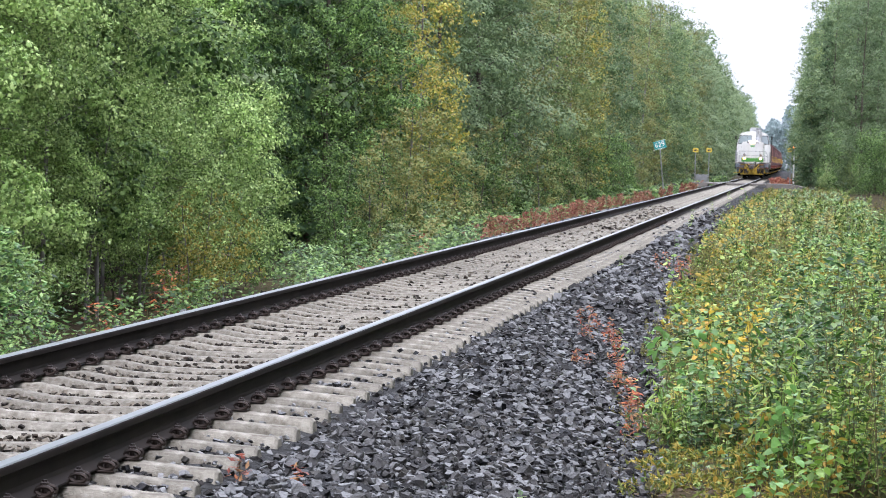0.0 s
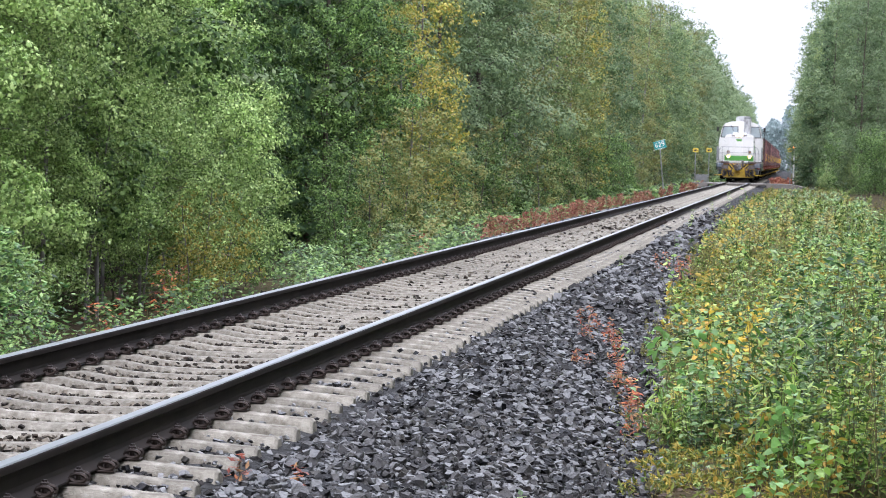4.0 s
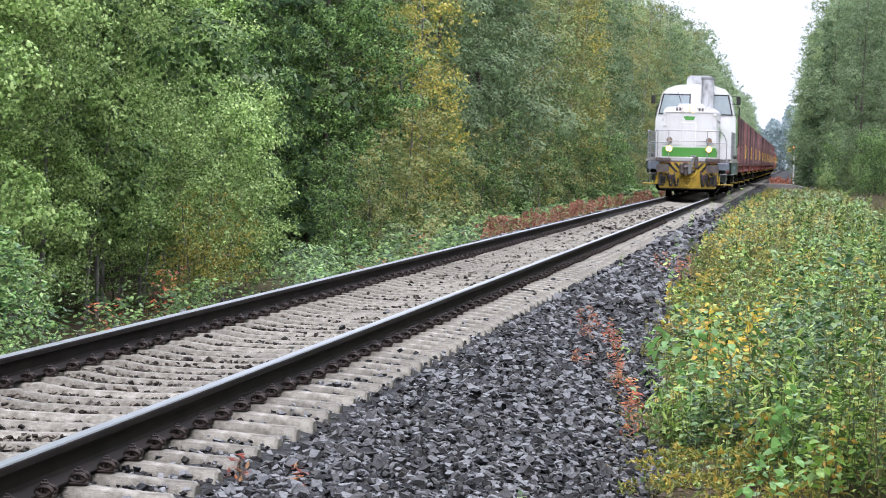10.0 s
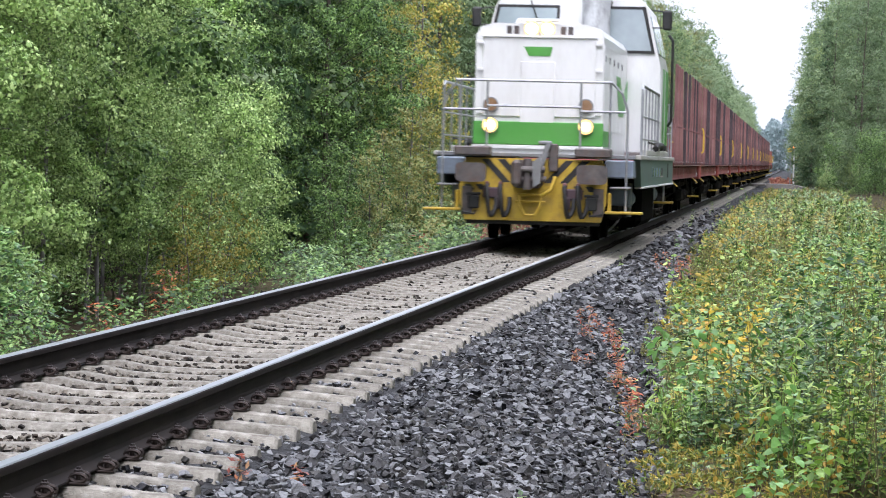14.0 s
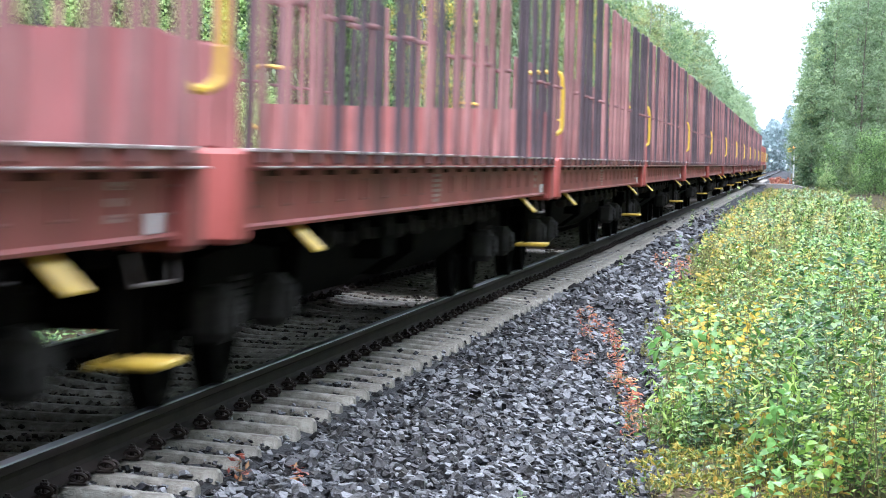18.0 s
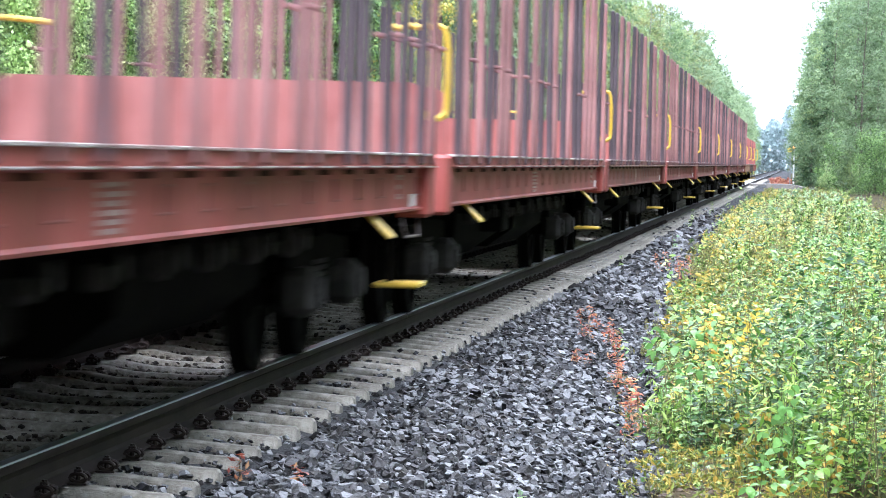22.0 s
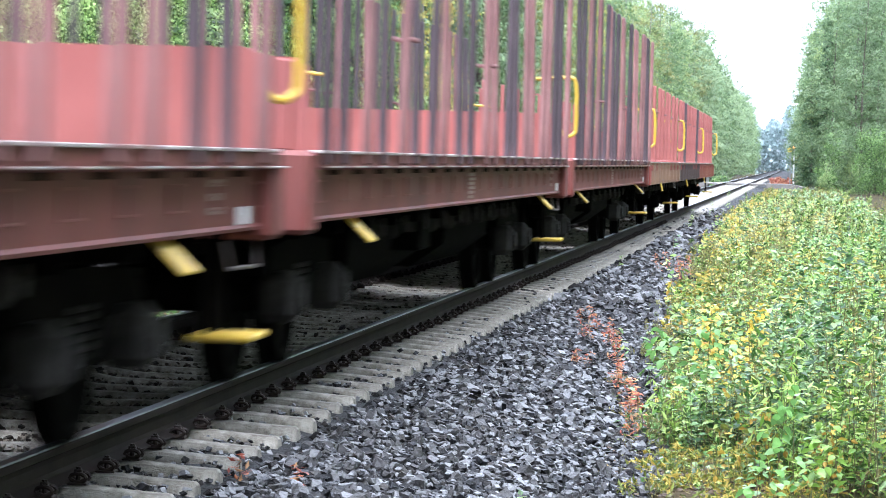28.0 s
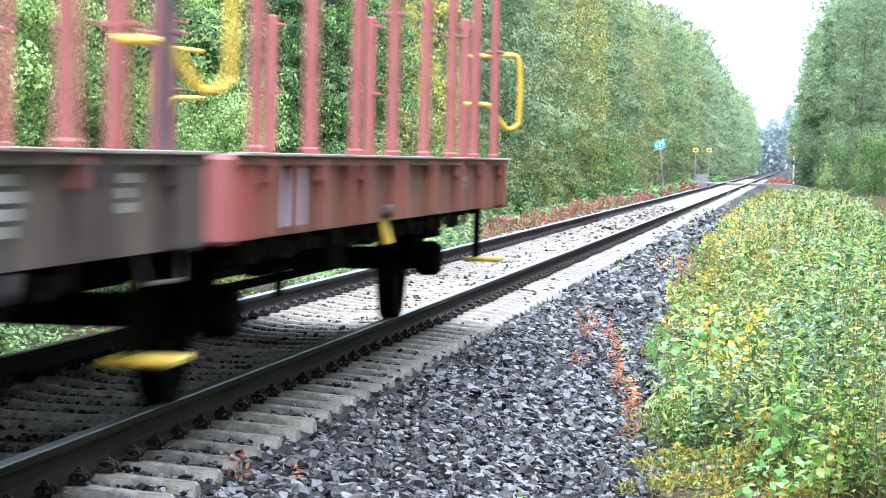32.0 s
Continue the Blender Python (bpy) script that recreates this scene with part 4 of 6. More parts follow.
def drift(s, seed):
    """Smooth patches, about -1 to 1, in which one kind of weed stands thicker than the rest."""
    x, y = s[:, 0], s[:, 1]
    return 0.6 * np.sin(1.7 * x + 0.23 * y + seed) * np.sin(0.41 * y - 0.9 * x + 2 * seed) + 0.5 * np.sin(0.9 * y + 2.2 * x + 3 * seed)


for y0, y1, per, size, per_m in ((12, 30, 34, 0.0165, 100), (30, 60, 22, 0.022, 90), (60, 130, 11, 0.026, 85), (130, 225, 5, 0.042, 60)):
    near = y0 < 60
    r = np.random.default_rng(int(y0))
    bands = {0: (1.0, 0.75, 0.6), 6: (0.7, 0.6, 0.5), 10: (0.42, 0.85, 1.0)}
    for seed, name, label, mat, tall, big, long, thick in (
            (0, "weeds", "dense tangle of green leafy weeds on the verge", WEED, 1.0, 1.0, 1.35, 1.0),
            (6, "broad_leaved_weeds", "broad-leaved blue-green raspberry canes on the verge", PALEWEED, 1.2, 1.3, 1.15, 0.85),
            (10, "olive_weeds", "olive and yellow-green weeds among the taller plants", OLIVEWEED, 1.05, 0.95, 1.5, 0.9)):
        s, h = verge(int(y0) + seed, y0, y1, per * bands[seed][0 if y0 < 30 else 1 if y0 < 60 else 2])
        keep = drift(s, seed) + r.normal(size=len(s)) * 0.35 > (-0.35 if seed == 0 else -0.05)
        if seed == 6 and y0 > 20:
            keep &= s[:, 0] > verge_edge(s[:, 1]) + 0.9
        if seed == 10:
            keep |= (s[:, 0] < verge_edge(s[:, 1]) + 0.55) & (s[:, 1] > 30)
        plant_field(name, label, "weeds", s[keep], h[keep] * tall, int(y0) + seed + 1, mat, per_m=per_m * thick, size=size * big, width=0.13, bare=0.08, long=long, flat=0.72, ovate=near)
    s, h = verge(int(y0) + 12, y0, y1, per * 0.22, tuft=3)
    plant_field("grassy_weeds", "narrow-leaved grassy weeds among the taller plants", "weeds", s, h * 1.1 + 0.05, int(y0) + 11, WEED, per_m=per_m * 0.8, size=size * 0.8, width=0.07, long=3.2, flat=0.2)
    s, h = verge(int(y0) + 2, y0, y1, per * 0.5)
    patch = np.sin(s[:, 0] * 2.1 + 1.3 * s[:, 1]) + np.sin(0.7 * s[:, 1] + 2) > np.where(s[:, 0] < verge_edge(s[:, 1]) + 1.0, 0.2, 1.0)
    plant_field("yellow_weeds", "yellowing willowherb and bracken among the weeds", "weeds", s[patch], h[patch] * np.where(s[patch, 0] < verge_edge(s[patch, 1]) + 0.9, 1.15, 1.0) + 0.05, int(y0) + 3, WEEDYELLOW, per_m=per_m * 0.7, size=size * 0.9, width=0.09, long=1.4, flat=0.45, ovate=near)
    s, h = verge(int(y0) + 8, y0, y1, per * 0.2, inset=0.1)
    plant_field("brown_weeds", "withered brown stalks among the weeds", "weeds", s, h * 1.2 + 0.1, int(y0) + 9, STRAW, per_m=40, size=size * 0.6, width=0.05, long=2.5, flat=0.2)
    s, h = verge(int(y0) + 4, y0, y1, per * 0.9, inset=-0.18, wide=0.8)
    plant_field("dry_grass", "dry straw-coloured grass at the edge of the stones", "grass", s, np.minimum(h, 0.24), int(y0) + 5, STRAW, per_m=110, size=size * 0.42, width=0.07, long=3.0, bare=0.0, flat=0.1)
# short olive grass and seedlings on the trodden soil beside the stones
r = np.random.default_rng(64)
s = np.stack([r.uniform(2.95, 4.1, 200), r.uniform(18.0, 23.0, 200)], 1)
s = s[(drift(s, 4) + r.normal(size=200) * 0.3 > -0.05) & (s[:, 0] > verge_edge(s[:, 1]) - 0.1)]
plant_field("short_grass", "short yellow-green grass on trodden soil", "grass", s, r.uniform(0.03, 0.13, len(s)), 65, OLIVEWEED, per_m=420, size=0.0095, width=0.09, long=3.4, bare=0.0, flat=0.15)

# low weeds round the place where the camera stands
r = np.random.default_rng(66)
s = np.stack([r.uniform(3.2, 8.0, 900), r.uniform(-7, 17, 900)], 1)
s = s[(np.hypot(s[:, 0] - 3.9, s[:, 1]) > 0.9) & (np.abs(s[:, 0] - 3.9) > 0.3)]
plant_field("weeds", "low green weeds beside the trodden path", "weeds", s, r.uniform(0.06, 0.3, len(s)), 67, WEED, per_m=90, size=0.028, width=0.12, long=1.35)
# undergrowth along the wood's edge
r = np.random.default_rng(77)
s = np.stack([-5.6 - 4.5 * r.uniform(0, 1, 900), r.uniform(36, 130, 900)], 1)[::2]
plant_field("forest_floor_plants", "dark green ferns and seedlings under the trees", "ferns", s, r.uniform(0.15, 0.5, len(s)), 79, ALDER, per_m=70, size=0.04, width=0.25, bare=0.0)
for y0, y1, n, size in ((24, 62, 110, 0.03), (62, 120, 520, 0.046), (120, 330, 1300, 0.1)):
    s = np.stack([-2.7 - 3.2 * r.uniform(0, 1, n) ** 1.6, r.uniform(y0, y1, n)], 1)
    drift = 0.6 + 0.5 * np.sin(0.55 * s[:, 1]) * np.sin(1.9 * s[:, 1] + s[:, 0])
    plant_field("undergrowth", "green bushes and ferns at the foot of the wood", "bushes", s, drift * r.uniform(0.3, 1.0, n), int(y0) + 9, ALDER, per_m=80, size=size, width=0.2, bare=0.05)
for y0, y1, n, size, x0, x1 in ((72, 150, 330, 0.026, -3.1, -2.35), (150, 235, 190, 0.05, -3.6, -2.4), (232, 300, 90, 0.1, 2.2, 3.6)):
    s = np.stack([r.uniform(x0, x1, n), r.uniform(y0, y1, n)], 1)
    plant_field("red_willowherb", "rust-red willowherb beside the line", "weeds", s, r.uniform(0.3, 0.75, n), int(y0) + 13, PINKRED, per_m=60, size=size, width=0.09, long=2.0, top=True, flat=0.4)


def small_plant(name, label, category, x, y, height, seed, material, size=0.02, width=0.07, per_m=110, long=1.7):
    r = np.random.default_rng(seed)
    v, f, sv, sf = plants(np.array([(x, y)]), np.array([height]), r, per_m, size, width, 0.03, long)
    ob = thing(name, label, category)
    tagged(part("foliage", fast_mesh("foliage", v, f, material), None, ob), kind="stuff")
    part("stem", fast_mesh("stem", sv, sf, STEM), None, ob)
    return ob


for k, (x, y, h) in enumerate(((2.16, 27.5, 0.16), (2.22, 27.7, 0.14), (2.12, 27.7, 0.12), (2.0, 30.9, 0.3), (2.2, 31.4, 0.24), (2.24, 30.9, 0.18), (2.55, 26.4, 0.22), (2.74, 24.6, 0.28), (2.8, 24.0, 0.24), (2.86, 23.4, 0.3), (1.95, 49.5, 0.3), (2.08, 50.2, 0.34), (2.2, 50.8, 0.3), (4.65, 34.5, 0.75), (4.78, 34.8, 0.7), (4.72, 35.2, 0.7), (2.04, 31.2, 0.32), (2.1, 31.8, 0.24), (2.39, 29.0, 0.24), (2.64, 25.6, 0.24), (2.84, 22.6, 0.32), (2.5, 27.2, 0.2), (2.42, 48.0, 0.45), (1.36, 15.6, 0.14), (1.62, 15.7, 0.12),
                               (2.3, 30.4, 0.2), (2.3, 47.2, 0.35), (-3.9, 41.8, 0.75), (-4.2, 43.0, 0.7), (-3.6, 37.2, 0.5), (-3.5, 35.8, 0.45), (-2.65, 59.5, 0.75), (-2.7, 60.3, 0.5), (-2.6, 50.5, 0.35), (-2.6, 53.5, 0.35))):
    small_plant("red_plant", "small rust-red plant growing between the stones", "plant", x, y, h, 200 + k, RED, *((0.011, 0.075, 230, 2.4) if x > 0 else (0.02, 0.16, 110, 1.9)))
for k, (x, y, h) in enumerate(((1.45, 48.5, 0.22), (2.42, 29.6, 0.3), (1.5, 78.0, 0.5), (1.5, 96.0, 0.5), (1.55, 120.0, 0.6), (2.55, 16.2, 0.18), (-2.7, 46.5, 0.55), (-2.9, 47.6, 0.65), (-2.75, 48.8, 0.5), (-2.8, 52.0, 0.5), (-2.7, 55.0, 0.45), (-2.8, 57.0, 0.5), (-2.7, 69.0, 0.6), (-2.8, 70.4, 0.65))):
    small_plant("green_plant", "small green weed growing beside the rail", "plant", x, y, h, 230 + k, WEED if x > 0 else PALEWEED, *((0.02, 0.07) if x > 0 else (0.032, 0.2)))
# bushes and saplings in front of the wood
for k, (x, y, h, w, m) in enumerate(((-4.6, 37.0, 1.15, 0.36, PALEWEED), (-4.9, 38.0, 1.3, 0.36, PALEWEED), (-4.4, 47.0, 0.5, 0.26, ALDER), (-4.5, 58.2, 0.8, 0.3, PALEWEED), (-4.3, 55.5, 0.45, 0.35, ALDER),
                                     (-4.2, 58.9, 0.7, 0.3, PALEWEED), (-4.4, 70, 0.9, 0.4, MIDGREEN), (-4.0, 74, 0.9, 0.4, PALE), (-4.8, 80, 1.3, 0.5, MIDGREEN), (-4.6, 88, 1.4, 0.5, PALE), (-4.7, 36.0, 1.45, 0.3, PALEWEED))):
    small_plant("bush", "leafy bush at the foot of the wood", "bush", x, y, h, 260 + k, m, 0.027, w, 520)


# slender stems in the shade at the wood's edge
for k, (x, y, h) in enumerate(((-7.0, 43.0, 3.6), (-7.3, 45.2, 3.2), (-6.9, 47.0, 3.0), (-7.4, 49.5, 3.5), (-7.1, 52.5, 3.0), (-7.5, 55.0, 3.3), (-6.6, 41.0, 2.6), (-6.9, 44.2, 3.0), (-6.7, 46.0, 2.4), (-6.8, 48.3, 2.8), (-6.6, 50.6, 2.5), (-6.9, 53.6, 2.7))):
    stem = thing("sapling", "slender dark sapling stem in the shade of the wood", "tree", pose(x, y, float(ground_height(x, y)), ry=5 * math.sin(k * 2.2), rx=3 * math.cos(k)))
    part("trunk", Geo().tube([(0, 0, -0.1), (0.06 * math.sin(k), 0.02, h * 0.3), (0.1 * math.sin(2 * k), 0.05, h * 0.65), (0.05, 0, h)], [0.022, 0.018, 0.014, 0.006], 6), DARKBARK, stem)


# ---- plants that sway in the train's wind ----
SWAYING = []


def blade(width, bend):
    """One leaf with a folded midrib and a drooping tip, its stalk at the origin."""
    ts = (0.0, 0.22, 0.5, 0.78, 1.0)
    ws = (0.02, 0.8, 1.0, 0.6, 0.02)
    g = Geo()
    g.add([(s * width * w, 2 * t, 0.16 * w * abs(s) - bend * t * t) for t, w in zip(ts, ws) for s in (-1, 0, 1)],
          [q for k in range(4) for q in ((3 * k, 3 * k + 1, 3 * k + 4, 3 * k + 3), (3 * k + 1, 3 * k + 2, 3 * k + 5, 3 * k + 4))])
    return g


BLADES = {}


def swaying(name, label, x, y, height, seed, material, size, width, per_m, tilt, phase, single=False):
    """A plant standing at its own foot, so that it can bend over; its leaves are single parts where single is set."""
    r = np.random.default_rng(seed)
    z = float(ground_height(x, y))
    v, f, sv, sf = plants(np.array([(x, y)]), np.array([height]), r, per_m, size, width, 0.12, 1.25)
    foot = np.array([(x, y, z)])
    ob = thing(name, label, "plant", pose(x, y, z))
    part("stem", fast_mesh("stem", sv - foot, sf, STEM), None, ob)
    if single:
        if material.name not in BLADES:
            BLADES[material.name] = [blade(w, b).mesh("leaf", material, 180) for w, b in ((0.72, 0.5), (0.8, 0.8), (0.65, 0.3))]
        spots = (v - foot).reshape(-1, 4, 3).mean(1)
        for k, c in enumerate(spots):
            sc = size * r.uniform(0.7, 1.25)
            turn = math.degrees(math.atan2(-c[0], c[1])) + r.normal() * 60
            part("leaf", BLADES[material.name][k % 3], None, ob, at=pose(*c, r.normal() * 22 - 12, r.normal() * 20, turn) @ Matrix.Scale(sc, 4))
    else:
        tagged(part("foliage", fast_mesh("foliage", v - foot, f, material), None, ob), kind="stuff")
    SWAYING.append((ob, x, y, z, tilt, phase))


swaying("aspen_sapling", "blue-green aspen sapling at the edge of the stones", 3.12, 22.9, 0.84, 401, PALEWEED, 0.034, 0.16, 130, 2.5, 0.0, True)
swaying("aspen_sapling", "leafy blue-green aspen sapling among the weeds", 3.3, 23.3, 0.95, 402, PALEWEED, 0.034, 0.16, 125, 3.0, 0.8, True)
swaying("aspen_sapling", "light green aspen sapling near the path", 3.8, 18.3, 0.76, 403, PALEWEED, 0.031, 0.1, 140, 3.5, 1.7, True)
swaying("willow_sapling", "light green willow sapling near the path", 3.72, 17.6, 0.42, 404, PALEWEED, 0.029, 0.12, 170, 3.5, 2.5, True)
swaying("willow_sapling", "light green willow sapling in the weeds", 4.2, 19.6, 0.6, 405, WEED, 0.03, 0.14, 120, 3.0, 0.4, True)
swaying("willow_sapling", "bright green willow shoot by the path", 4.12, 18.6, 0.5, 411, WEED, 0.031, 0.13, 120, 3.0, 1.2, True)
swaying("willow_sapling", "bright green willow shoot by the path", 3.98, 20.6, 0.62, 412, WEED, 0.034, 0.12, 85, 3.0, 2.9, True)
swaying("yellow_sapling", "yellow-leaved sapling in the weeds", 3.42, 23.6, 1.0, 406, WEEDYELLOW, 0.024, 0.1, 150, 2.5, 1.1, True)
swaying("yellow_sapling", "yellow-leaved sapling beside the stones", 3.22, 26.5, 0.9, 407, WEEDYELLOW, 0.027, 0.12, 200, 2.5, 2.0)
swaying("willow_sapling", "green willow sapling beside the stones", 2.98, 30.0, 0.7, 408, WEED, 0.032, 0.16, 220, 2.5, 0.2)
swaying("willow_sapling", "green willow sapling in the weeds", 3.75, 27.0, 0.85, 409, WEED, 0.034, 0.18, 240, 2.5, 1.4)
swaying("tall_weed", "tall light green weed leaning over the path", 4.37, 9.0, 1.16, 410, WEED, 0.035, 0.1, 120, 7.0, 0.0, True)


for k, (x, y, h) in enumerate(((3.06, 34.0, 1.6), (3.2, 36.5, 1.7), (3.3, 31.0, 1.55), (2.95, 38.5, 1.5), (3.5, 33.0, 1.45), (2.72, 33.0, 1.15), (3.7, 38.0, 1.5))):
    swaying("willow_sapling", "tall thin willow sprig standing above the weeds", x, y, h, 430 + k, WEED, 0.026, 0.075, 46, 2.0, k * 1.3)
r = np.random.default_rng(88)
n = 2600
lx, ly = r.uniform(2.75, 4.6, n), r.uniform(19.4, 25.0, n)
v, f = leaf_faces(np.stack([lx, ly, np.maximum(ground_height(lx, ly), np.where(lx < 3.3, bed_height(lx, ly), -9)) + r.uniform(0.005, 0.03, n)], 1), 0.02, r, 0.0, 1.3, np.array([(0.0, 0.0, 1.0)]), 0.7)
thing("leaf_litter", "brown and yellow dead leaves lying on the soil", "leaves", kind="stuff", data=fast_mesh("leaf_litter", v, f, LITTER))


# ---- signs by the line ----
def text_mesh(words, size, material, depth=0.004):
    cu = bpy.data.curves.new("text", "FONT")
    cu.body, cu.size, cu.extrude, cu.align_x, cu.align_y = words, size, depth, "CENTER", "CENTER"
    ob = bpy.data.objects.new("text", cu)
    scene.collection.objects.link(ob)
    me = bpy.data.meshes.new_from_object(ob.evaluated_get(bpy.context.evaluated_depsgraph_get()))
    bpy.data.objects.remove(ob)
    me.materials.clear()
    me.materials.append(material)
    return me


km = thing("distance_sign", "leaning teal distance board with white digits on a thin post", "sign", pose(-2.62, 170, -0.8, ry=-5))
part("post", Geo().tube([(0.05, 0, -0.1), (0.0, 0, 2.7)], 0.03, 8), GALV, km)
part("board", Geo().box((0, -0.05, 2.92), (0.6, 0.02, 0.43), 0.008, Euler((0, radians(-11), 0)).to_matrix()), SIGNTEAL, km)
for dz in (-0.2, 0.2):
    part("border", Geo().box((0.19 * dz, -0.063, 2.92 + dz), (0.58, 0.006, 0.018), 0, Euler((0, radians(-11), 0)).to_matrix()), SIGNWHITE, km)
part("digits", text_mesh("629", 0.34, SIGNWHITE), None, km, "white digits", pose(0, -0.064, 2.92, 90, -11, 0))


def warning_post(x, y, height):
    ob = thing("warning_sign", "small yellow board with a black arrow on a grey post", "sign", pose(x, y, float(ground_height(x, y))), "warning signs at the crossing")
    z = height - float(ground_height(x, y))
    part("post", Geo().tube([(0, 0, -0.1), (0, 0, z)], 0.035, 8), GALV, ob)
    part("board", Geo().box((0, -0.05, z), (0.4, 0.02, 0.28), 0.006), SIGNYELLOW, ob)
    part("arrow", Geo().prism([(-0.12, z), (-0.02, z + 0.09), (-0.02, z + 0.04), (0.12, z + 0.04), (0.12, z - 0.04), (-0.02, z - 0.04), (-0.02, z - 0.09)], "y", -0.066, -0.061), BLACK, ob)
    return ob


warning_post(-3.28, 245, 2.17)
warning_post(-2.31, 245, 2.19)
warning_post(3.5, 245, 2.32)
box = thing("equipment_cabinet", "grey metal equipment cabinet between two signposts", "cabinet", pose(-2.82, 246, -0.7))
part("body", Geo().box((0, 0, 0.55), (0.86, 0.5, 1.1), 0.02), GALV, box)
part("roof", Geo().box((0, 0, 1.12), (0.94, 0.58, 0.05), 0.01), GREY, box)
part("door", Geo().box((0, -0.26, 0.55), (0.7, 0.02, 0.9), 0.006), GALV, box)
gate = thing("crossing_signal", "white signal post with an orange lamp at the crossing", "signal", pose(3.75, 246, -0.6))
part("post", Geo().tube([(0, 0, -0.1), (0, 0, 3.2)], 0.05, 8), SIGNWHITE, gate)
part("lamp_housing", Geo().box((0, -0.06, 3.1), (0.26, 0.12, 0.3), 0.03), BLACK, gate)
part("lens", Geo().tube([(0, -0.125, 3.1), (0, -0.14, 3.1)], 0.09, 12), BEACON, gate)


# ---- rolling stock: local y runs back along the train ----
def wheel_geo(r=0.46):
    """Railway wheel: flange, tread, dished web and hub, axis along x."""
    prof = [(-0.03, r + 0.03), (-0.012, r + 0.028), (0.0, r), (0.1, r - 0.004), (0.1, r - 0.07), (0.06, r - 0.09), (0.03, 0.16), (0.1, 0.13), (0.1, 0.02), (-0.06, 0.02), (-0.06, 0.13), (-0.01, 0.17), (-0.005, r - 0.09), (-0.03, r - 0.07)]
    n, m, v, f = 28, len(prof), [], []
    for k in range(n):
        a = 2 * math.pi * k / n
        v += [(x, q * math.cos(a), q * math.sin(a)) for x, q in prof]
        f += [(m * k + i, m * k + (i + 1) % m, m * ((k + 1) % n) + (i + 1) % m, m * ((k + 1) % n) + i) for i in range(m)]
    return Geo().add(v, f)


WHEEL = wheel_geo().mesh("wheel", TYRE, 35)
AXLE = Geo().tube([(-1.06, 0, 0), (-1.0, 0, 0), (-0.7, 0, 0), (0.7, 0, 0), (1.0, 0, 0), (1.06, 0, 0)], [0.06, 0.075, 0.09, 0.09, 0.075, 0.06], 12).mesh("wheelset", SHADEGRIME, 40)
WHEELSETS = []


def wheelset(parent, y):
    w = part("wheelset", AXLE, None, parent, at=pose(0, y, 0.46))
    for s in (-1, 1):
        part("wheel", WHEEL, None, w, at=pose(s * 0.765, 0, 0, rz=0 if s > 0 else 180))
    return w


def coil(g, x, y, z0, z1, r=0.075, turns=5):
    g.tube([(x + r * math.cos(k * 0.785), y + r * math.sin(k * 0.785), z0 + (z1 - z0) * k / (8 * turns)) for k in range(8 * turns + 1)], 0.016, 5)


def bogie(parent, y, base=1.8):
    """Two-axle bogie: side frames, bolster, axle boxes, springs and brake shoes."""
    b = part("bogie", Geo().box((0, y, 0.62), (2.1, 0.34, 0.22), 0.03), SHADEGRIME, parent)
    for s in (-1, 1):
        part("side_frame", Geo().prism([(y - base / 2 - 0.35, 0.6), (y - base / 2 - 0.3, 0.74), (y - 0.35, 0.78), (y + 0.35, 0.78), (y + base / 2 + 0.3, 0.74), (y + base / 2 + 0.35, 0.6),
                                        (y + base / 2 - 0.3, 0.56), (y + 0.4, 0.38), (y - 0.4, 0.38), (y - base / 2 + 0.3, 0.56)], "x", s * 1.02 - 0.06, s * 1.02 + 0.06), SHADEGRIME, b)
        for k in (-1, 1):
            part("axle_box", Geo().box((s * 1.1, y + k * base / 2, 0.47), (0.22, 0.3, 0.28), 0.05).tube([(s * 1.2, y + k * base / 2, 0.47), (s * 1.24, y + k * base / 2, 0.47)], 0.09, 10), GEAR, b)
            part("brake_shoe", Geo().box((s * 0.8, y + k * (base / 2 - 0.52), 0.46), (0.09, 0.07, 0.3), 0.02).tube([(s * 0.8, y + k * (base / 2 - 0.55), 0.58), (s * 0.8, y + k * (base / 2 - 0.55), 0.82)], 0.02, 6), SHADEGRIME, b)
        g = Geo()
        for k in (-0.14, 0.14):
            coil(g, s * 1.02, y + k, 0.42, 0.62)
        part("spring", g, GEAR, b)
    return b


def buffers(parent, y, sign, z=1.04, w=0.46, h=0.29):
    """A pair of buffers: shank, sleeve and a wide rounded head. sign: -1 for the leading end."""
    for s in (-1, 1):
        g = Geo().prism([(s * 0.9 + w / 2 * math.copysign(abs(math.cos(a)) ** 0.4, math.cos(a)), z + h / 2 * math.copysign(abs(math.sin(a)) ** 0.4, math.sin(a))) for a in np.linspace(0, 2 * math.pi, 24, False)], "y", y + sign * 0.48, y + sign * 0.52)
        g.tube([(s * 0.9, y, z), (s * 0.9, y + sign * 0.25, z)], 0.13, 12).tube([(s * 0.9, y + sign * 0.2, z), (s * 0.9, y + sign * 0.49, z)], 0.085, 12)
        part("buffer", g, BUFFER, parent, "worn dark grey buffer")


def smooth_path(pts, n=4):
    """A rounded path through the points."""
    q = [Vector(p) for p in pts]
    q = [2 * q[0] - q[1]] + q + [2 * q[-1] - q[-2]]
    out = []
    for i in range(1, len(q) - 2):
        a, b, c, d = q[i - 1:i + 3]
        for k in range(n):
            t = k / n
            out.append(0.5 * (2 * b + (c - a) * t + (2 * a - 5 * b + 4 * c - d) * t * t + (3 * b - a - 3 * c + d) * t ** 3))
    return out + [q[-2]]


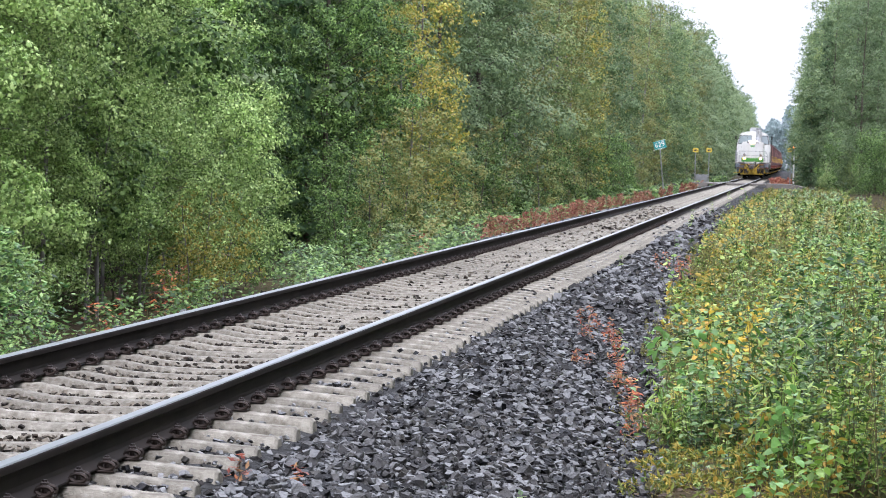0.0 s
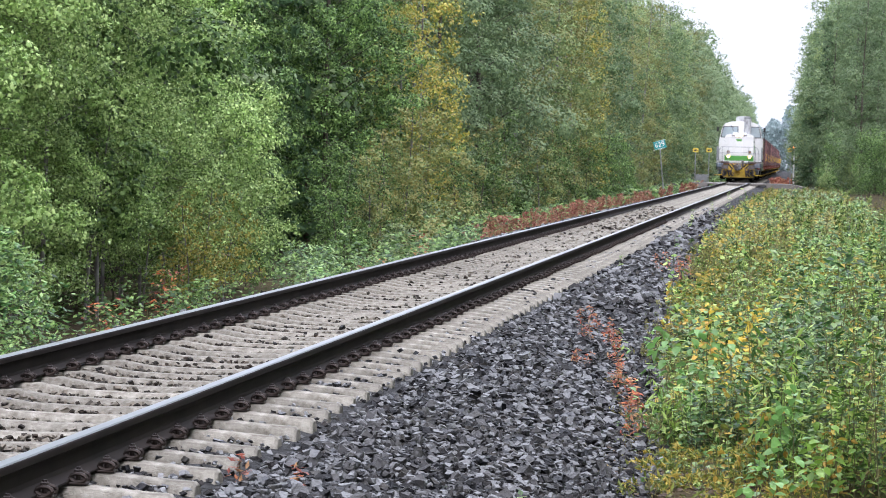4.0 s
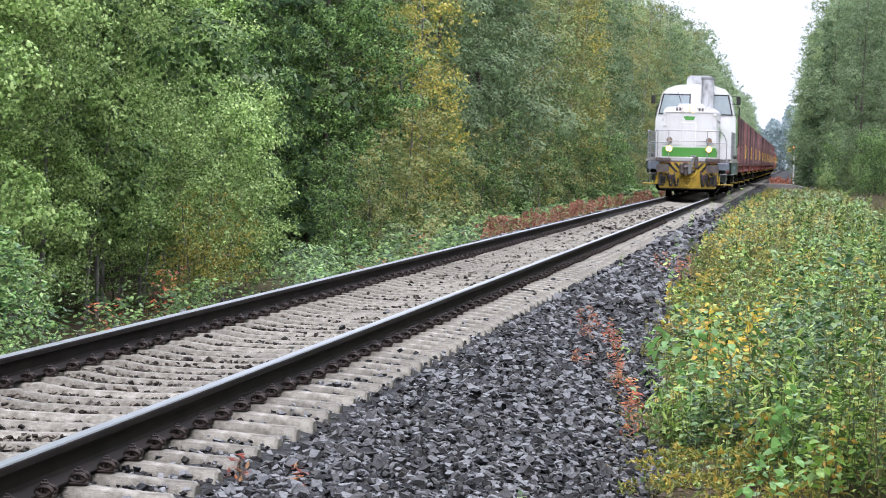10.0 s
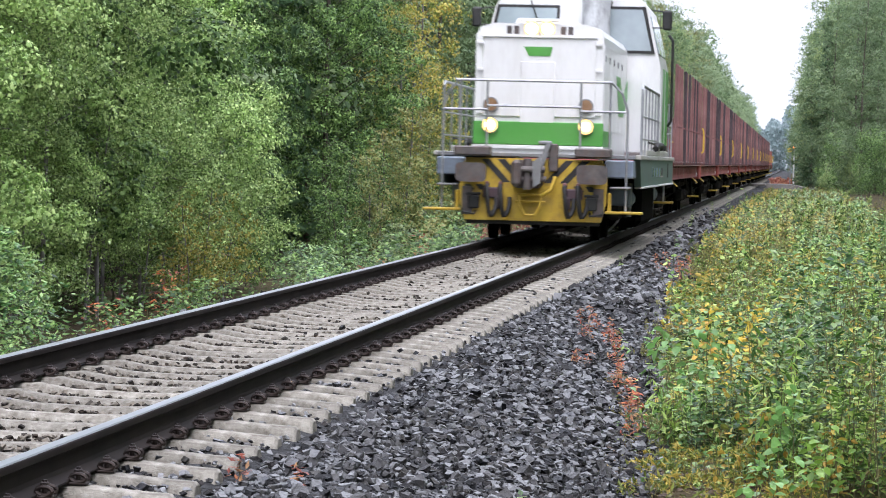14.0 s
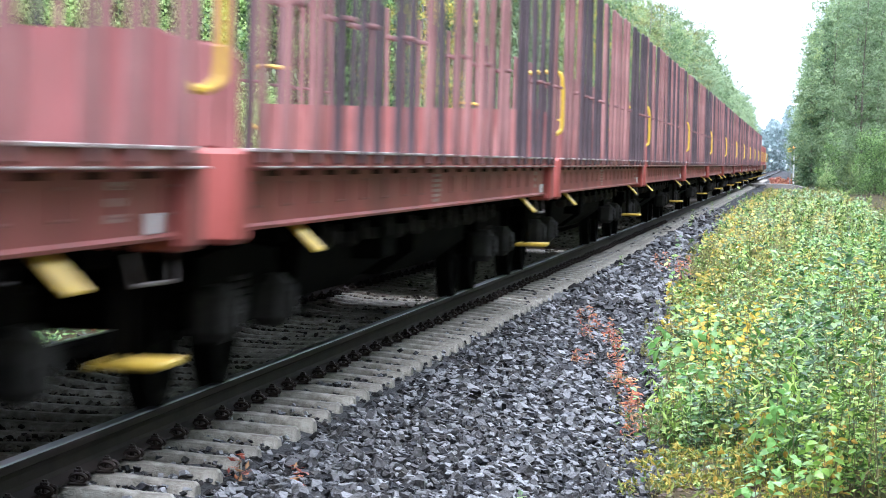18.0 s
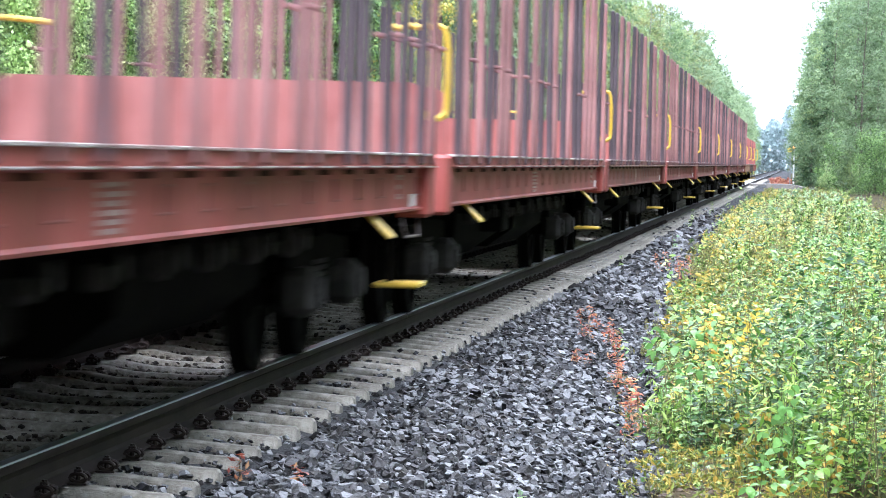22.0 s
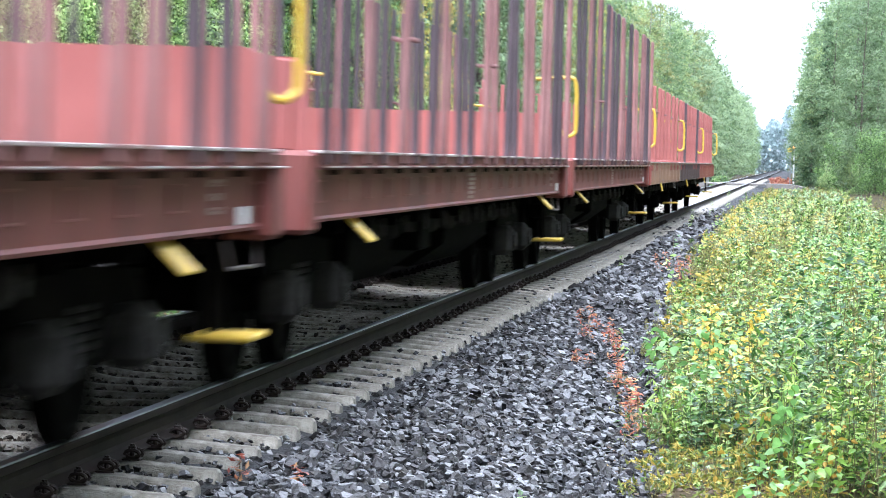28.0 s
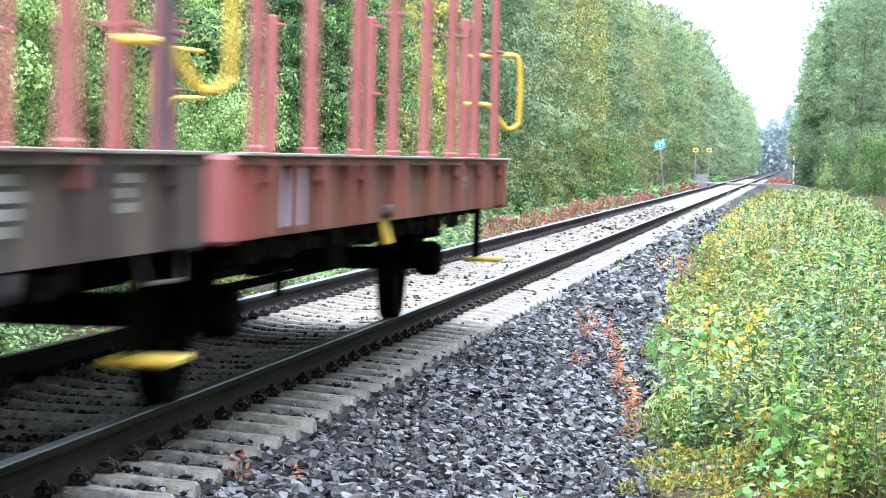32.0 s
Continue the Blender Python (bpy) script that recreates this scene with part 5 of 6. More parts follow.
def hose(parent, x, y, sign, z=0.95, drop=0.5):
    part("brake_hose", Geo().tube(smooth_path([(x, y, z), (x, y + sign * 0.14, z - 0.03), (x + 0.02, y + sign * 0.2, z - drop * 0.5), (x + 0.06, y + sign * 0.14, z - drop), (x + 0.13, y + sign * 0.1, z - drop * 0.75), (x + 0.14, y + sign * 0.06, z - drop * 0.4)]), 0.034, 8), BLACK, parent)


def bars(parent, x, y0, z0, rows, width, height, gap, material=None, face=1):
    """Lettering too small to read, as plain bars on a side."""
    for k, w in enumerate(rows):
        part("lettering", Geo().box((x + face * 0.003, y0 + w * width / 2, z0 - k * gap), (0.006, w * width, height)), material or LETTER, parent)


# ---- locomotive ----
loco = thing("locomotive", "white and green diesel locomotive with lit headlamps and yellow buffer beam", "locomotive")
for s in (-1, 1):
    part("side_frame", Geo().prism([(0.66, 0.86), (0.12, 1.28), (13.9, 1.28), (13.9, 0.86)], "x", s * 1.45, s * 1.55), FRAMEGREEN, loco, "dark grey-green side frame")
    part("frame_edge", Geo().box((s * 1.51, 7.3, 0.85), (0.12, 13.2, 0.03), 0.005), WHITE, loco, "pale worn lower edge")
    for y in (4.75, 5.75, 6.77, 7.8):
        part("frame_window", Geo().box((s * 1.551, y, 1.08), (0.02, 0.46, 0.16), 0.03), BLUEGLASS, loco, "small bluish window in the frame")
    part("frame_recess", Geo().box((s * 1.551, 8.5, 1.08), (0.014, 0.5, 0.13), 0.006), BLACK, loco)
    part("recess_sill", Geo().box((s * 1.556, 8.5, 1.0), (0.03, 0.55, 0.02), 0.004), LIP, loco)
    part("frame_recess", Geo().box((s * 1.551, 11.3, 1.1), (0.014, 0.4, 0.26), 0.006), BLACK, loco)
    part("deck_edge", Geo().box((s * 1.53, 6.95, 1.315), (0.09, 13.9, 0.07), 0.012), DIRTYWHITE, loco, "light grey deck edge")
    part("cab_plinth", Geo().box((s * 1.52, 6.6, 1.395), (0.08, 8.6, 0.09), 0.012), DIRTYWHITE, loco, "dirty white plinth")
    part("step_box", Geo().box((s * 1.27, 0.05, 1.13), (0.42, 1.0, 0.27), 0.02), BLUEGREY, loco, "blue-grey step box")
part("deck", Geo().box((0, 6.85, 1.31), (2.98, 14.4, 0.06), 0.01), GREY, loco)
part("under_frame", Geo().box((0, 6.9, 1.0), (1.7, 14.2, 0.5), 0.03), SHADEGRIME, loco)
part("fuel_tank", Geo().box((0, 7.2, 0.52), (2.75, 4.8, 0.7), 0.1), SHADEGRIME, loco)

# long front bonnet
side = [(-0.97, 1.34), (0.97, 1.34), (0.97, 3.12), (0.9, 3.24), (0.7, 3.3), (-0.7, 3.3), (-0.9, 3.24), (-0.97, 3.12)]
bonnet = part("front_bonnet", Geo().prism(side, "y", 0.0, 7.0), WHITE, loco, "white bonnet", smooth=30)
part("front_panel", Geo().box((0, -0.012, 2.5), (1.72, 0.03, 1.22), 0.012), WHITE, bonnet)
part("centre_door", Geo().box((-0.02, -0.03, 2.2), (0.52, 0.02, 1.05), 0.008), WHITE, bonnet)
part("green_band", Geo().box((0, -0.02, 1.64), (1.97, 0.05, 0.35), 0.01), GREEN, bonnet, "bright green band")
part("white_band", Geo().box((0, -0.02, 1.43), (1.99, 0.05, 0.06), 0.01), WHITE, bonnet)
for s in (-1, 1):
    part("green_side_band", Geo().box((s * 0.975, 1.2, 1.64), (0.012, 2.4, 0.35), 0.004), GREEN, bonnet)
    for y0 in (0.7, 1.9, 3.1, 4.3, 5.5):
        part("bonnet_door", Geo().box((s * 0.975, y0, 2.35), (0.016, 1.1, 1.3), 0.006), WHITE, bonnet)
        part("hinge", Geo().box((s * 0.99, y0 - 0.5, 2.8), (0.02, 0.05, 0.1), 0.006), GREY, bonnet)
    part("side_emblem", Geo().prism([(3.4, 2.62), (4.6, 2.62), (5.4, 2.3), (7.0, 2.62), (7.0, 2.28), (5.6, 1.98), (4.4, 1.98)], "x", s * 0.985, s * 0.99), GREEN, bonnet)
    for z in (1.95, 2.6, 3.0):
        part("front_hinge", Geo().box((s * 0.9, -0.03, z), (0.09, 0.03, 0.05), 0.008), WHITE, bonnet)
part("ledge", Geo().box((0, -0.03, 3.1), (1.74, 0.05, 0.03), 0.008), WHITE, bonnet)
# emblem and number shown as plain shapes
part("front_emblem", Geo().prism([(-0.24, 2.95), (0.2, 2.95), (0.16, 2.81), (-0.16, 2.81)], "y", -0.036, -0.03), GREEN, bonnet, "green emblem")
for x in (-0.47, -0.36, 0.35, 0.46):
    part("number_mark", Geo().box((x, -0.006, 3.2), (0.075, 0.012, 0.12), 0.003), BUFFER, bonnet)
for s in (-1, 1):
    lamp = part("headlamp", Geo().tube([(s * 0.725, -0.02, 1.755), (s * 0.725, -0.09, 1.755)], 0.125, 20), GREY, loco)
    part("reflector", Geo().tube([(s * 0.725, -0.088, 1.755), (s * 0.725, -0.1, 1.755)], 0.112, 20), LAMPRIM, lamp, "glowing ring standing for the lamp's yellow halo")
    part("lens", Geo().tube([(s * 0.725, -0.098, 1.755), (s * 0.725, -0.11, 1.755)], 0.072, 20), LAMP, lamp, "lit warm headlamp lens")
    lamp = part("marker_lamp", Geo().tube([(s * 0.72, -0.02, 2.065), (s * 0.72, -0.07, 2.065)], 0.115, 20), GREY, loco)
    part("lens", Geo().tube([(s * 0.72, -0.068, 2.065), (s * 0.72, -0.08, 2.065)], 0.095, 20), DULLLENS, lamp, "unlit amber lens")
for x in (-0.13, 0.11):
    lamp = part("top_lamp", Geo().tube([(x, 0.2, 3.22), (x, -0.03, 3.22)], 0.125, 20), WHITE, loco)
    part("reflector", Geo().tube([(x, -0.028, 3.22), (x, -0.04, 3.22)], 0.112, 20), LAMPRIM, lamp, "glowing ring standing for the lamp's yellow halo")
    part("lens", Geo().tube([(x, -0.038, 3.22), (x, -0.05, 3.22)], 0.085, 20), LAMPTOP, lamp, "lit top headlamp lens")
part("lamp_hood", Geo().box((-0.01, 0.1, 3.345), (0.6, 0.32, 0.03), 0.012), WHITE, loco)
part("radiator_cowl", Geo().prism([(-0.5, 3.3), (0.5, 3.3), (0.42, 3.42), (-0.42, 3.42)], "y", 1.0, 3.6), WHITE, loco)
part("chimney", Geo().prism([(0.22 + 0.24 + 0.24 * math.cos(a), 6.4 + 0.3 * math.sin(a)) for a in np.linspace(0, 2 * math.pi, 16, False)], "z", 3.25, 4.5), SOOTY, loco, "sooty grey exhaust stack", smooth=40)
part("chimney_cap", Geo().prism([(0.22 + 0.24 + 0.27 * math.cos(a), 6.4 + 0.33 * math.sin(a)) for a in np.linspace(0, 2 * math.pi, 16, False)], "z", 4.44, 4.54), GREY, loco)

# cab
cab_side = [(-1.54, 1.42), (1.54, 1.42), (1.54, 2.9), (1.3, 3.9), (1.12, 4.1), (0.7, 4.24), (0, 4.29), (-0.7, 4.24), (-1.12, 4.1), (-1.3, 3.9), (-1.54, 2.9)]
cab = part("cab", Geo().prism(cab_side, "y", 7.0, 10.6), WHITE, loco, "white cab", smooth=25)
for yf, sg in ((7.0, -1), (10.6, 1)):
    for s in (-1, 1):
        part("window_frame", Geo().prism([(s * 0.2, 3.1), (s * 1.44, 3.1), (s * 1.27, 3.9), (s * 0.2, 3.9)], "y", yf + sg * 0.005, yf + sg * 0.03), BLACK, cab)
        part("window_pane", Geo().prism([(s * 0.25, 3.15), (s * 1.38, 3.15), (s * 1.22, 3.85), (s * 0.25, 3.85)], "y", yf + sg * 0.028, yf + sg * 0.036), GLASS, cab, "cab window with a pale sky reflection painted in")
        part("wiper", Geo().tube([(s * 0.7, yf + sg * 0.06, 3.98), (s * 0.55, yf + sg * 0.05, 3.55)], 0.012, 5), BLACK, cab)
for s in (-1, 1):
    for y0, y1 in ((7.25, 8.6), (8.85, 10.3)):
        part("side_window", Geo().box((s * 1.42, (y0 + y1) / 2, 3.42), (0.03, y1 - y0, 0.66), 0.01, Euler((0, radians(-13.5 * s), 0)).to_matrix()), GLASS, cab)
    for y0, y1 in ((8.2, 8.95), (9.6, 10.58)):
        part("green_strip", Geo().box((s * 1.543, (y0 + y1) / 2, 2.17), (0.012, y1 - y0, 1.42), 0.004), GREEN, cab, "green painted strip")
    part("door_rail", Geo().tube([(s * 1.55, 10.45, 3.55), (s * 1.62, 10.45, 3.45), (s * 1.62, 10.45, 2.0), (s * 1.55, 10.45, 1.9)], 0.025, 8), BLACK, cab, "dark door handrail")
    part("mirror", Geo().box((s * 1.64, 7.05, 3.68), (0.16, 0.1, 0.34), 0.03).tube([(s * 1.36, 7.1, 3.85), (s * 1.62, 7.05, 3.82)], 0.014, 6).tube([(s * 1.36, 7.1, 3.55), (s * 1.62, 7.05, 3.55)], 0.014, 6), BLACK, cab, "dark wing mirror")
    part("cab_door", Geo().box((s * 1.546, 7.7, 2.15), (0.014, 0.8, 1.4), 0.005), WHITE, cab)
part("roof_unit", Geo().prism([(-0.4, 4.2), (0.66, 4.2), (0.62, 4.56), (0.5, 4.63), (-0.26, 4.63), (-0.36, 4.56)], "y", 7.4, 8.9), SOOTY, loco, "grey roof equipment cover")

# pipes along the deck and the open rear platform
for s in (-1, 1):
    part("pipe", Geo().tube([(s * 1.57, 5.2, 1.47), (s * 1.59, 5.4, 1.53), (s * 1.59, 7.3, 1.53), (s * 1.57, 7.5, 1.49)], 0.05, 10), BLACK, loco)
    part("conduit", Geo().tube([(s * 1.56, 2.6, 1.56), (s * 1.56, 5.2, 1.54)], 0.015, 6), BLACK, loco)
    part("platform_box", Geo().box((s * 1.35, 13.0, 1.42), (0.3, 1.5, 0.14), 0.02), BUFFER, loco)
    part("platform_brace", Geo().box((s * 1.45, 12.9, 1.82), (0.02, 0.09, 0.95), 0.006, Euler((radians(-40), 0, 0)).to_matrix()), GALV, loco)
    part("valve_box", Geo().box((s * 1.57, 8.9, 1.5), (0.08, 0.4, 0.1), 0.02), BLACK, loco)

# buffer beams, coupling and steps
for y, sg in ((-0.62, -1), (14.05, 1)):
    beam = part("buffer_beam", Geo().prism([(-1.1, 0.62), (-1.02, 0.33), (1.02, 0.33), (1.1, 0.62), (1.1, 1.0), (1.02, 1.26), (-1.02, 1.26), (-1.1, 1.0)], "y", y - 0.1, y + 0.1), YELLOW if sg < 0 else FRAMEGREEN, loco, "yellow buffer beam" if sg < 0 else "grey-green buffer beam")
    f = y + sg * 0.1
    for x in (-0.62, -0.38, 0.32, 0.56):
        lean = 0.16 if x < 0 else -0.16
        part("hazard_stripe", Geo().prism([(x - lean, 1.24), (x - lean + 0.12, 1.24), (x + lean + 0.12, 0.9), (x + lean, 0.9)], "y", f, f + sg * 0.006), BLACK, beam)
    for x in (-0.98, -0.8, 0.66, 0.84):
        part("hazard_stripe", Geo().prism([(x - 0.06, 0.86), (x + 0.05, 0.86), (x + 0.11, 0.78), (x, 0.78)], "y", f, f + sg * 0.006), BLACK, beam)
    for s in (-1, 1):
        part("rusty_plate", Geo().box((s * 0.98, f + sg * 0.012, 0.62), (0.16, 0.024, 0.42), 0.006), BUFFER, beam, "rusty brown plate")
        part("grab_loop", Geo().tube([(s * 1.05, f, 0.5), (s * 1.05, f + sg * 0.1, 0.45), (s * 0.86, f + sg * 0.1, 0.42), (s * 0.86, f, 0.46)], 0.014, 6), BLACK, beam)
    part("plough_edge", Geo().box((0, y - sg * 0.02, 0.3), (2.0, 0.08, 0.06), 0.01), BLACK, beam)
    buffers(loco, y, sg)
    for s in (-1, 1):
        part("buffer_step", Geo().box((s * 0.9, y + sg * 0.2, 1.36), (0.54, 0.4, 0.14), 0.02), BUFFER, loco, "worn tread plate above the buffer")
        part("socket_box", Geo().box((s * 0.88, f + sg * 0.05, 0.6), (0.17, 0.1, 0.2), 0.02).box((s * 0.88, f + sg * 0.04, 0.72), (0.22, 0.06, 0.04), 0.01), BLACK, loco)
        part("valve_block", Geo().box((s * 0.6, f + sg * 0.03, 0.74), (0.3, 0.06, 0.16), 0.02).box((s * 0.52, f + sg * 0.05, 0.6), (0.1, 0.1, 0.2), 0.03), STAKEDARK, loco, "dark brown valve block")
        for x in (s * 0.68, s * 0.48):
            hose(loco, x, f, sg, 0.86, 0.46)
            part("hose_valve", Geo().box((x, f + sg * 0.08, 0.88), (0.06, 0.1, 0.06), 0.015), STAKERED, loco, "red valve handle")
    part("coupler_head", Geo().prism([(-0.3, 1.2), (-0.3, 0.9), (-0.22, 0.82), (0.1, 0.82), (0.16, 0.9), (0.16, 1.12), (0.08, 1.22), (-0.2, 1.24)], "y", f, f + sg * 0.3).box((-0.22, f + sg * 0.42, 1.04), (0.14, 0.3, 0.4), 0.05).tube([(-0.28, f + sg * 0.4, 1.1), (0.2, f + sg * 0.4, 1.1)], 0.05, 10).tube([(-0.24, f + sg * 0.35, 0.96), (0.22, f + sg * 0.35, 0.96)], 0.045, 10).tube([(-0.06, f + sg * 0.36, 0.8), (-0.06, f + sg * 0.36, 1.26)], 0.06, 10), BUFFER, loco, "heavy grey coupler head", smooth=35)
    part("coupler_guard", Geo().prism([(0.02, 1.2), (0.12, 1.3), (0.16, 1.2), (0.14, 0.9), (0.04, 0.84)], "y", f + sg * 0.3, f + sg * 0.5), GREY, loco)
    part("coupler_arm", Geo().box((0.16, f + sg * 0.12, 1.28), (0.08, 0.08, 0.5), 0.015, Euler((0, radians(18), 0)).to_matrix()).box((0.18, f + sg * 0.12, 1.5), (0.2, 0.07, 0.06), 0.015), GREY, loco)
    part("coupler_post", Geo().box((0.3, f + sg * 0.04, 1.28), (0.14, 0.1, 0.42), 0.02), BUFFER, loco)
    part("screw_link", Geo().tube([(-0.2, f + sg * 0.16, 0.72), (-0.18, f + sg * 0.2, 0.55), (-0.1, f + sg * 0.2, 0.42), (0.05, f + sg * 0.2, 0.42), (0.12, f + sg * 0.2, 0.55), (0.14, f + sg * 0.16, 0.72), (-0.2, f + sg * 0.16, 0.72)], 0.022, 8).tube([(0.12, f + sg * 0.16, 0.7), (0.28, f + sg * 0.14, 0.8), (0.34, f + sg * 0.1, 1.0)], 0.03, 8).tube([(-0.25, f + sg * 0.12, 0.62), (0.2, f + sg * 0.12, 0.62)], 0.02, 6), HANDLE, loco, "yellow coupling link")
    for s in (-1, 1):
        st = part("footstep", Geo().box((s * 1.36, y + 0.02, 0.48), (0.56 if sg < 0 else 0.42, 0.3, 0.04), 0.01), YELLOW, loco, "yellow footstep")
        part("step_bracket", Geo().box((s * 1.14, y + 0.02, 0.62), (0.05, 0.2, 0.3), 0.01), YELLOW if sg < 0 else SHADEGRIME, st)
        part("upper_step", Geo().box((s * 1.3, y + 0.05, 0.85), (0.3, 0.24, 0.03), 0.008), GREY, st)
        part("corner_rail", Geo().tube([(s * 1.38, y + 0.02, 0.5), (s * 1.38, y + 0.02, 2.0), (s * 1.3, y + 0.0, 2.25), (s * 1.14, y - 0.02, 2.42)], 0.018, 8), GALV, loco, "grey corner handrail")
    part("end_rail", Geo().tube([(-1.2, y - 0.02, 2.42), (1.14, y - 0.02, 2.42)], 0.021, 8), GALV, loco)
    part("end_rail", Geo().tube([(-1.36, y - 0.02, 1.98), (-0.72, y - 0.02, 1.98)], 0.018, 8).tube([(-0.72, y - 0.02, 2.04), (0.68, y - 0.02, 2.04)], 0.018, 8).tube([(0.68, y - 0.02, 1.98), (1.36, y - 0.02, 1.98)], 0.018, 8), GALV, loco)
    for x in (-0.72, 0.68, 1.12, -1.12):
        part("rail_post", Geo().tube([(x, y, 1.34), (x, y, 2.42)], 0.018, 8), GALV, loco)
for s in (-1, 1):
    part("side_rail", Geo().tube([(s * 1.53, 0.85, 1.33), (s * 1.53, 0.9, 2.36), (s * 1.53, 1.05, 2.42), (s * 1.53, 6.85, 2.4), (s * 1.53, 6.95, 2.36), (s * 1.53, 6.95, 1.33)], 0.022, 8), GALV, loco, "grey side railing")
    part("long_rail", Geo().tube([(s * 1.53, 0.9, 1.95), (s * 1.53, 6.95, 1.95)], 0.016, 6).tube([(s * 1.53, 0.9, 1.6), (s * 1.53, 6.95, 1.6)], 0.016, 6), GALV, loco)
    for k in range(4):
        part("rail_post", Geo().tube([(s * 1.53, 2.1 + 1.2 * k, 1.33), (s * 1.53, 2.1 + 1.2 * k, 2.41)], 0.016, 6), GALV, loco)
    part("rear_rail", Geo().tube([(s * 1.5, 10.6, 1.75), (s * 1.5, 13.4, 1.8)], 0.016, 6).tube([(s * 1.5, 11.3, 1.9), (s * 1.5, 14.1, 1.96)], 0.018, 6).tube([(s * 1.5, 10.6, 2.3), (s * 1.5, 14.1, 2.35)], 0.018, 6), GALV, loco)
    for k in range(3):
        part("rail_post", Geo().tube([(s * 1.5, 11.3 + 1.4 * k, 1.33), (s * 1.5, 11.3 + 1.4 * k, 2.35)], 0.018, 6), GALV, loco)
for y in (2.9, 11.6):
    bogie(loco, y, 2.2)
    for s in (-1, 1):
        part("brake_cylinder", Geo().tube([(s * 1.22, y - 0.42, 0.66), (s * 1.22, y - 0.36, 0.66), (s * 1.22, y + 0.1, 0.66), (s * 1.22, y + 0.14, 0.66)], [0.09, 0.14, 0.14, 0.06], 14), BLUEGREY, loco, "blue-grey brake cylinder", smooth=40)
        part("damper", Geo().tube([(s * 1.24, y + 0.5, 0.36), (s * 1.24, y + 0.5, 0.6)], 0.035, 8).tube([(s * 1.24, y + 0.5, 0.58), (s * 1.24, y + 0.5, 0.9)], 0.05, 8), GREY, loco)
        part("sand_pipe", Geo().tube(smooth_path([(s * 1.12, y + 1.75, 0.85), (s * 1.12, y + 1.78, 0.5), (s * 0.95, y + 1.62, 0.2), (s * 0.82, y + 1.55, 0.08)]), 0.02, 6), GREY, loco)
        part("sand_box", Geo().box((s * 1.2, y - 1.75, 0.72), (0.36, 0.4, 0.3), 0.03), BLUEGREY, loco)
        for k in (-1.1, 1.1):
            g = Geo()
            coil(g, s * 1.12, y + k - 0.24, 0.56, 0.84, 0.07, 4)
            coil(g, s * 1.12, y + k + 0.24, 0.56, 0.84, 0.07, 4)
            part("spring", g, BUFFER, loco)
    for k in (-1.1, 1.1):
        WHEELSETS.append((wheelset(loco, y + k), 0.0))


# ---- timber wagons ----
def handle(parent, y, s, bar=False):
    pts = [(s * 1.14, y, 2.1), (s * 1.46, y, 2.12), (s * 1.56, y, 2.06), (s * 1.57, y, 1.62), (s * 1.55, y - 0.02, 1.53), (s * 1.48, y - 0.06, 1.5), (s * 1.42, y - 0.1, 1.56), (s * 1.36, y - 0.14, 1.66)]
    if bar:
        pts += [(s * 1.3, y - 0.14, 1.7), (s * 1.12, y - 0.14, 1.7)]
    part("handle", Geo().tube(smooth_path(pts, 3), 0.021, 8), HANDLE, parent, "yellow grab handle")


def yellow_steps(parent, y, sg, s, lever=True):
    if lever:
        part("lever", Geo().box((s * 1.43, y - sg * 2.5, 0.84), (0.018, 0.24, 0.22), 0.006, Euler((0, radians(-s * 46), 0)).to_matrix()), HANDLE, parent, "yellow lever plate")
    if sg > 0:
        st = part("footstep", Geo().box((s * 1.34, y - 0.62, 0.42), (0.3, 0.42, 0.035), 0.01), HANDLE, parent, "yellow footstep")
        part("step_hanger", Geo().box((s * 1.28, y - 0.48, 0.66), (0.03, 0.05, 0.5), 0.006).box((s * 1.28, y - 0.76, 0.66), (0.03, 0.05, 0.5), 0.006), SHADEGRIME, st)
        part("hook_bar", Geo().tube([(s * 1.4, y - 1.1, 0.86), (s * 1.42, y - 1.05, 0.74), (s * 1.42, y - 0.3, 0.73), (s * 1.4, y - 0.2, 0.86)], 0.009, 6), BUFFER, parent)


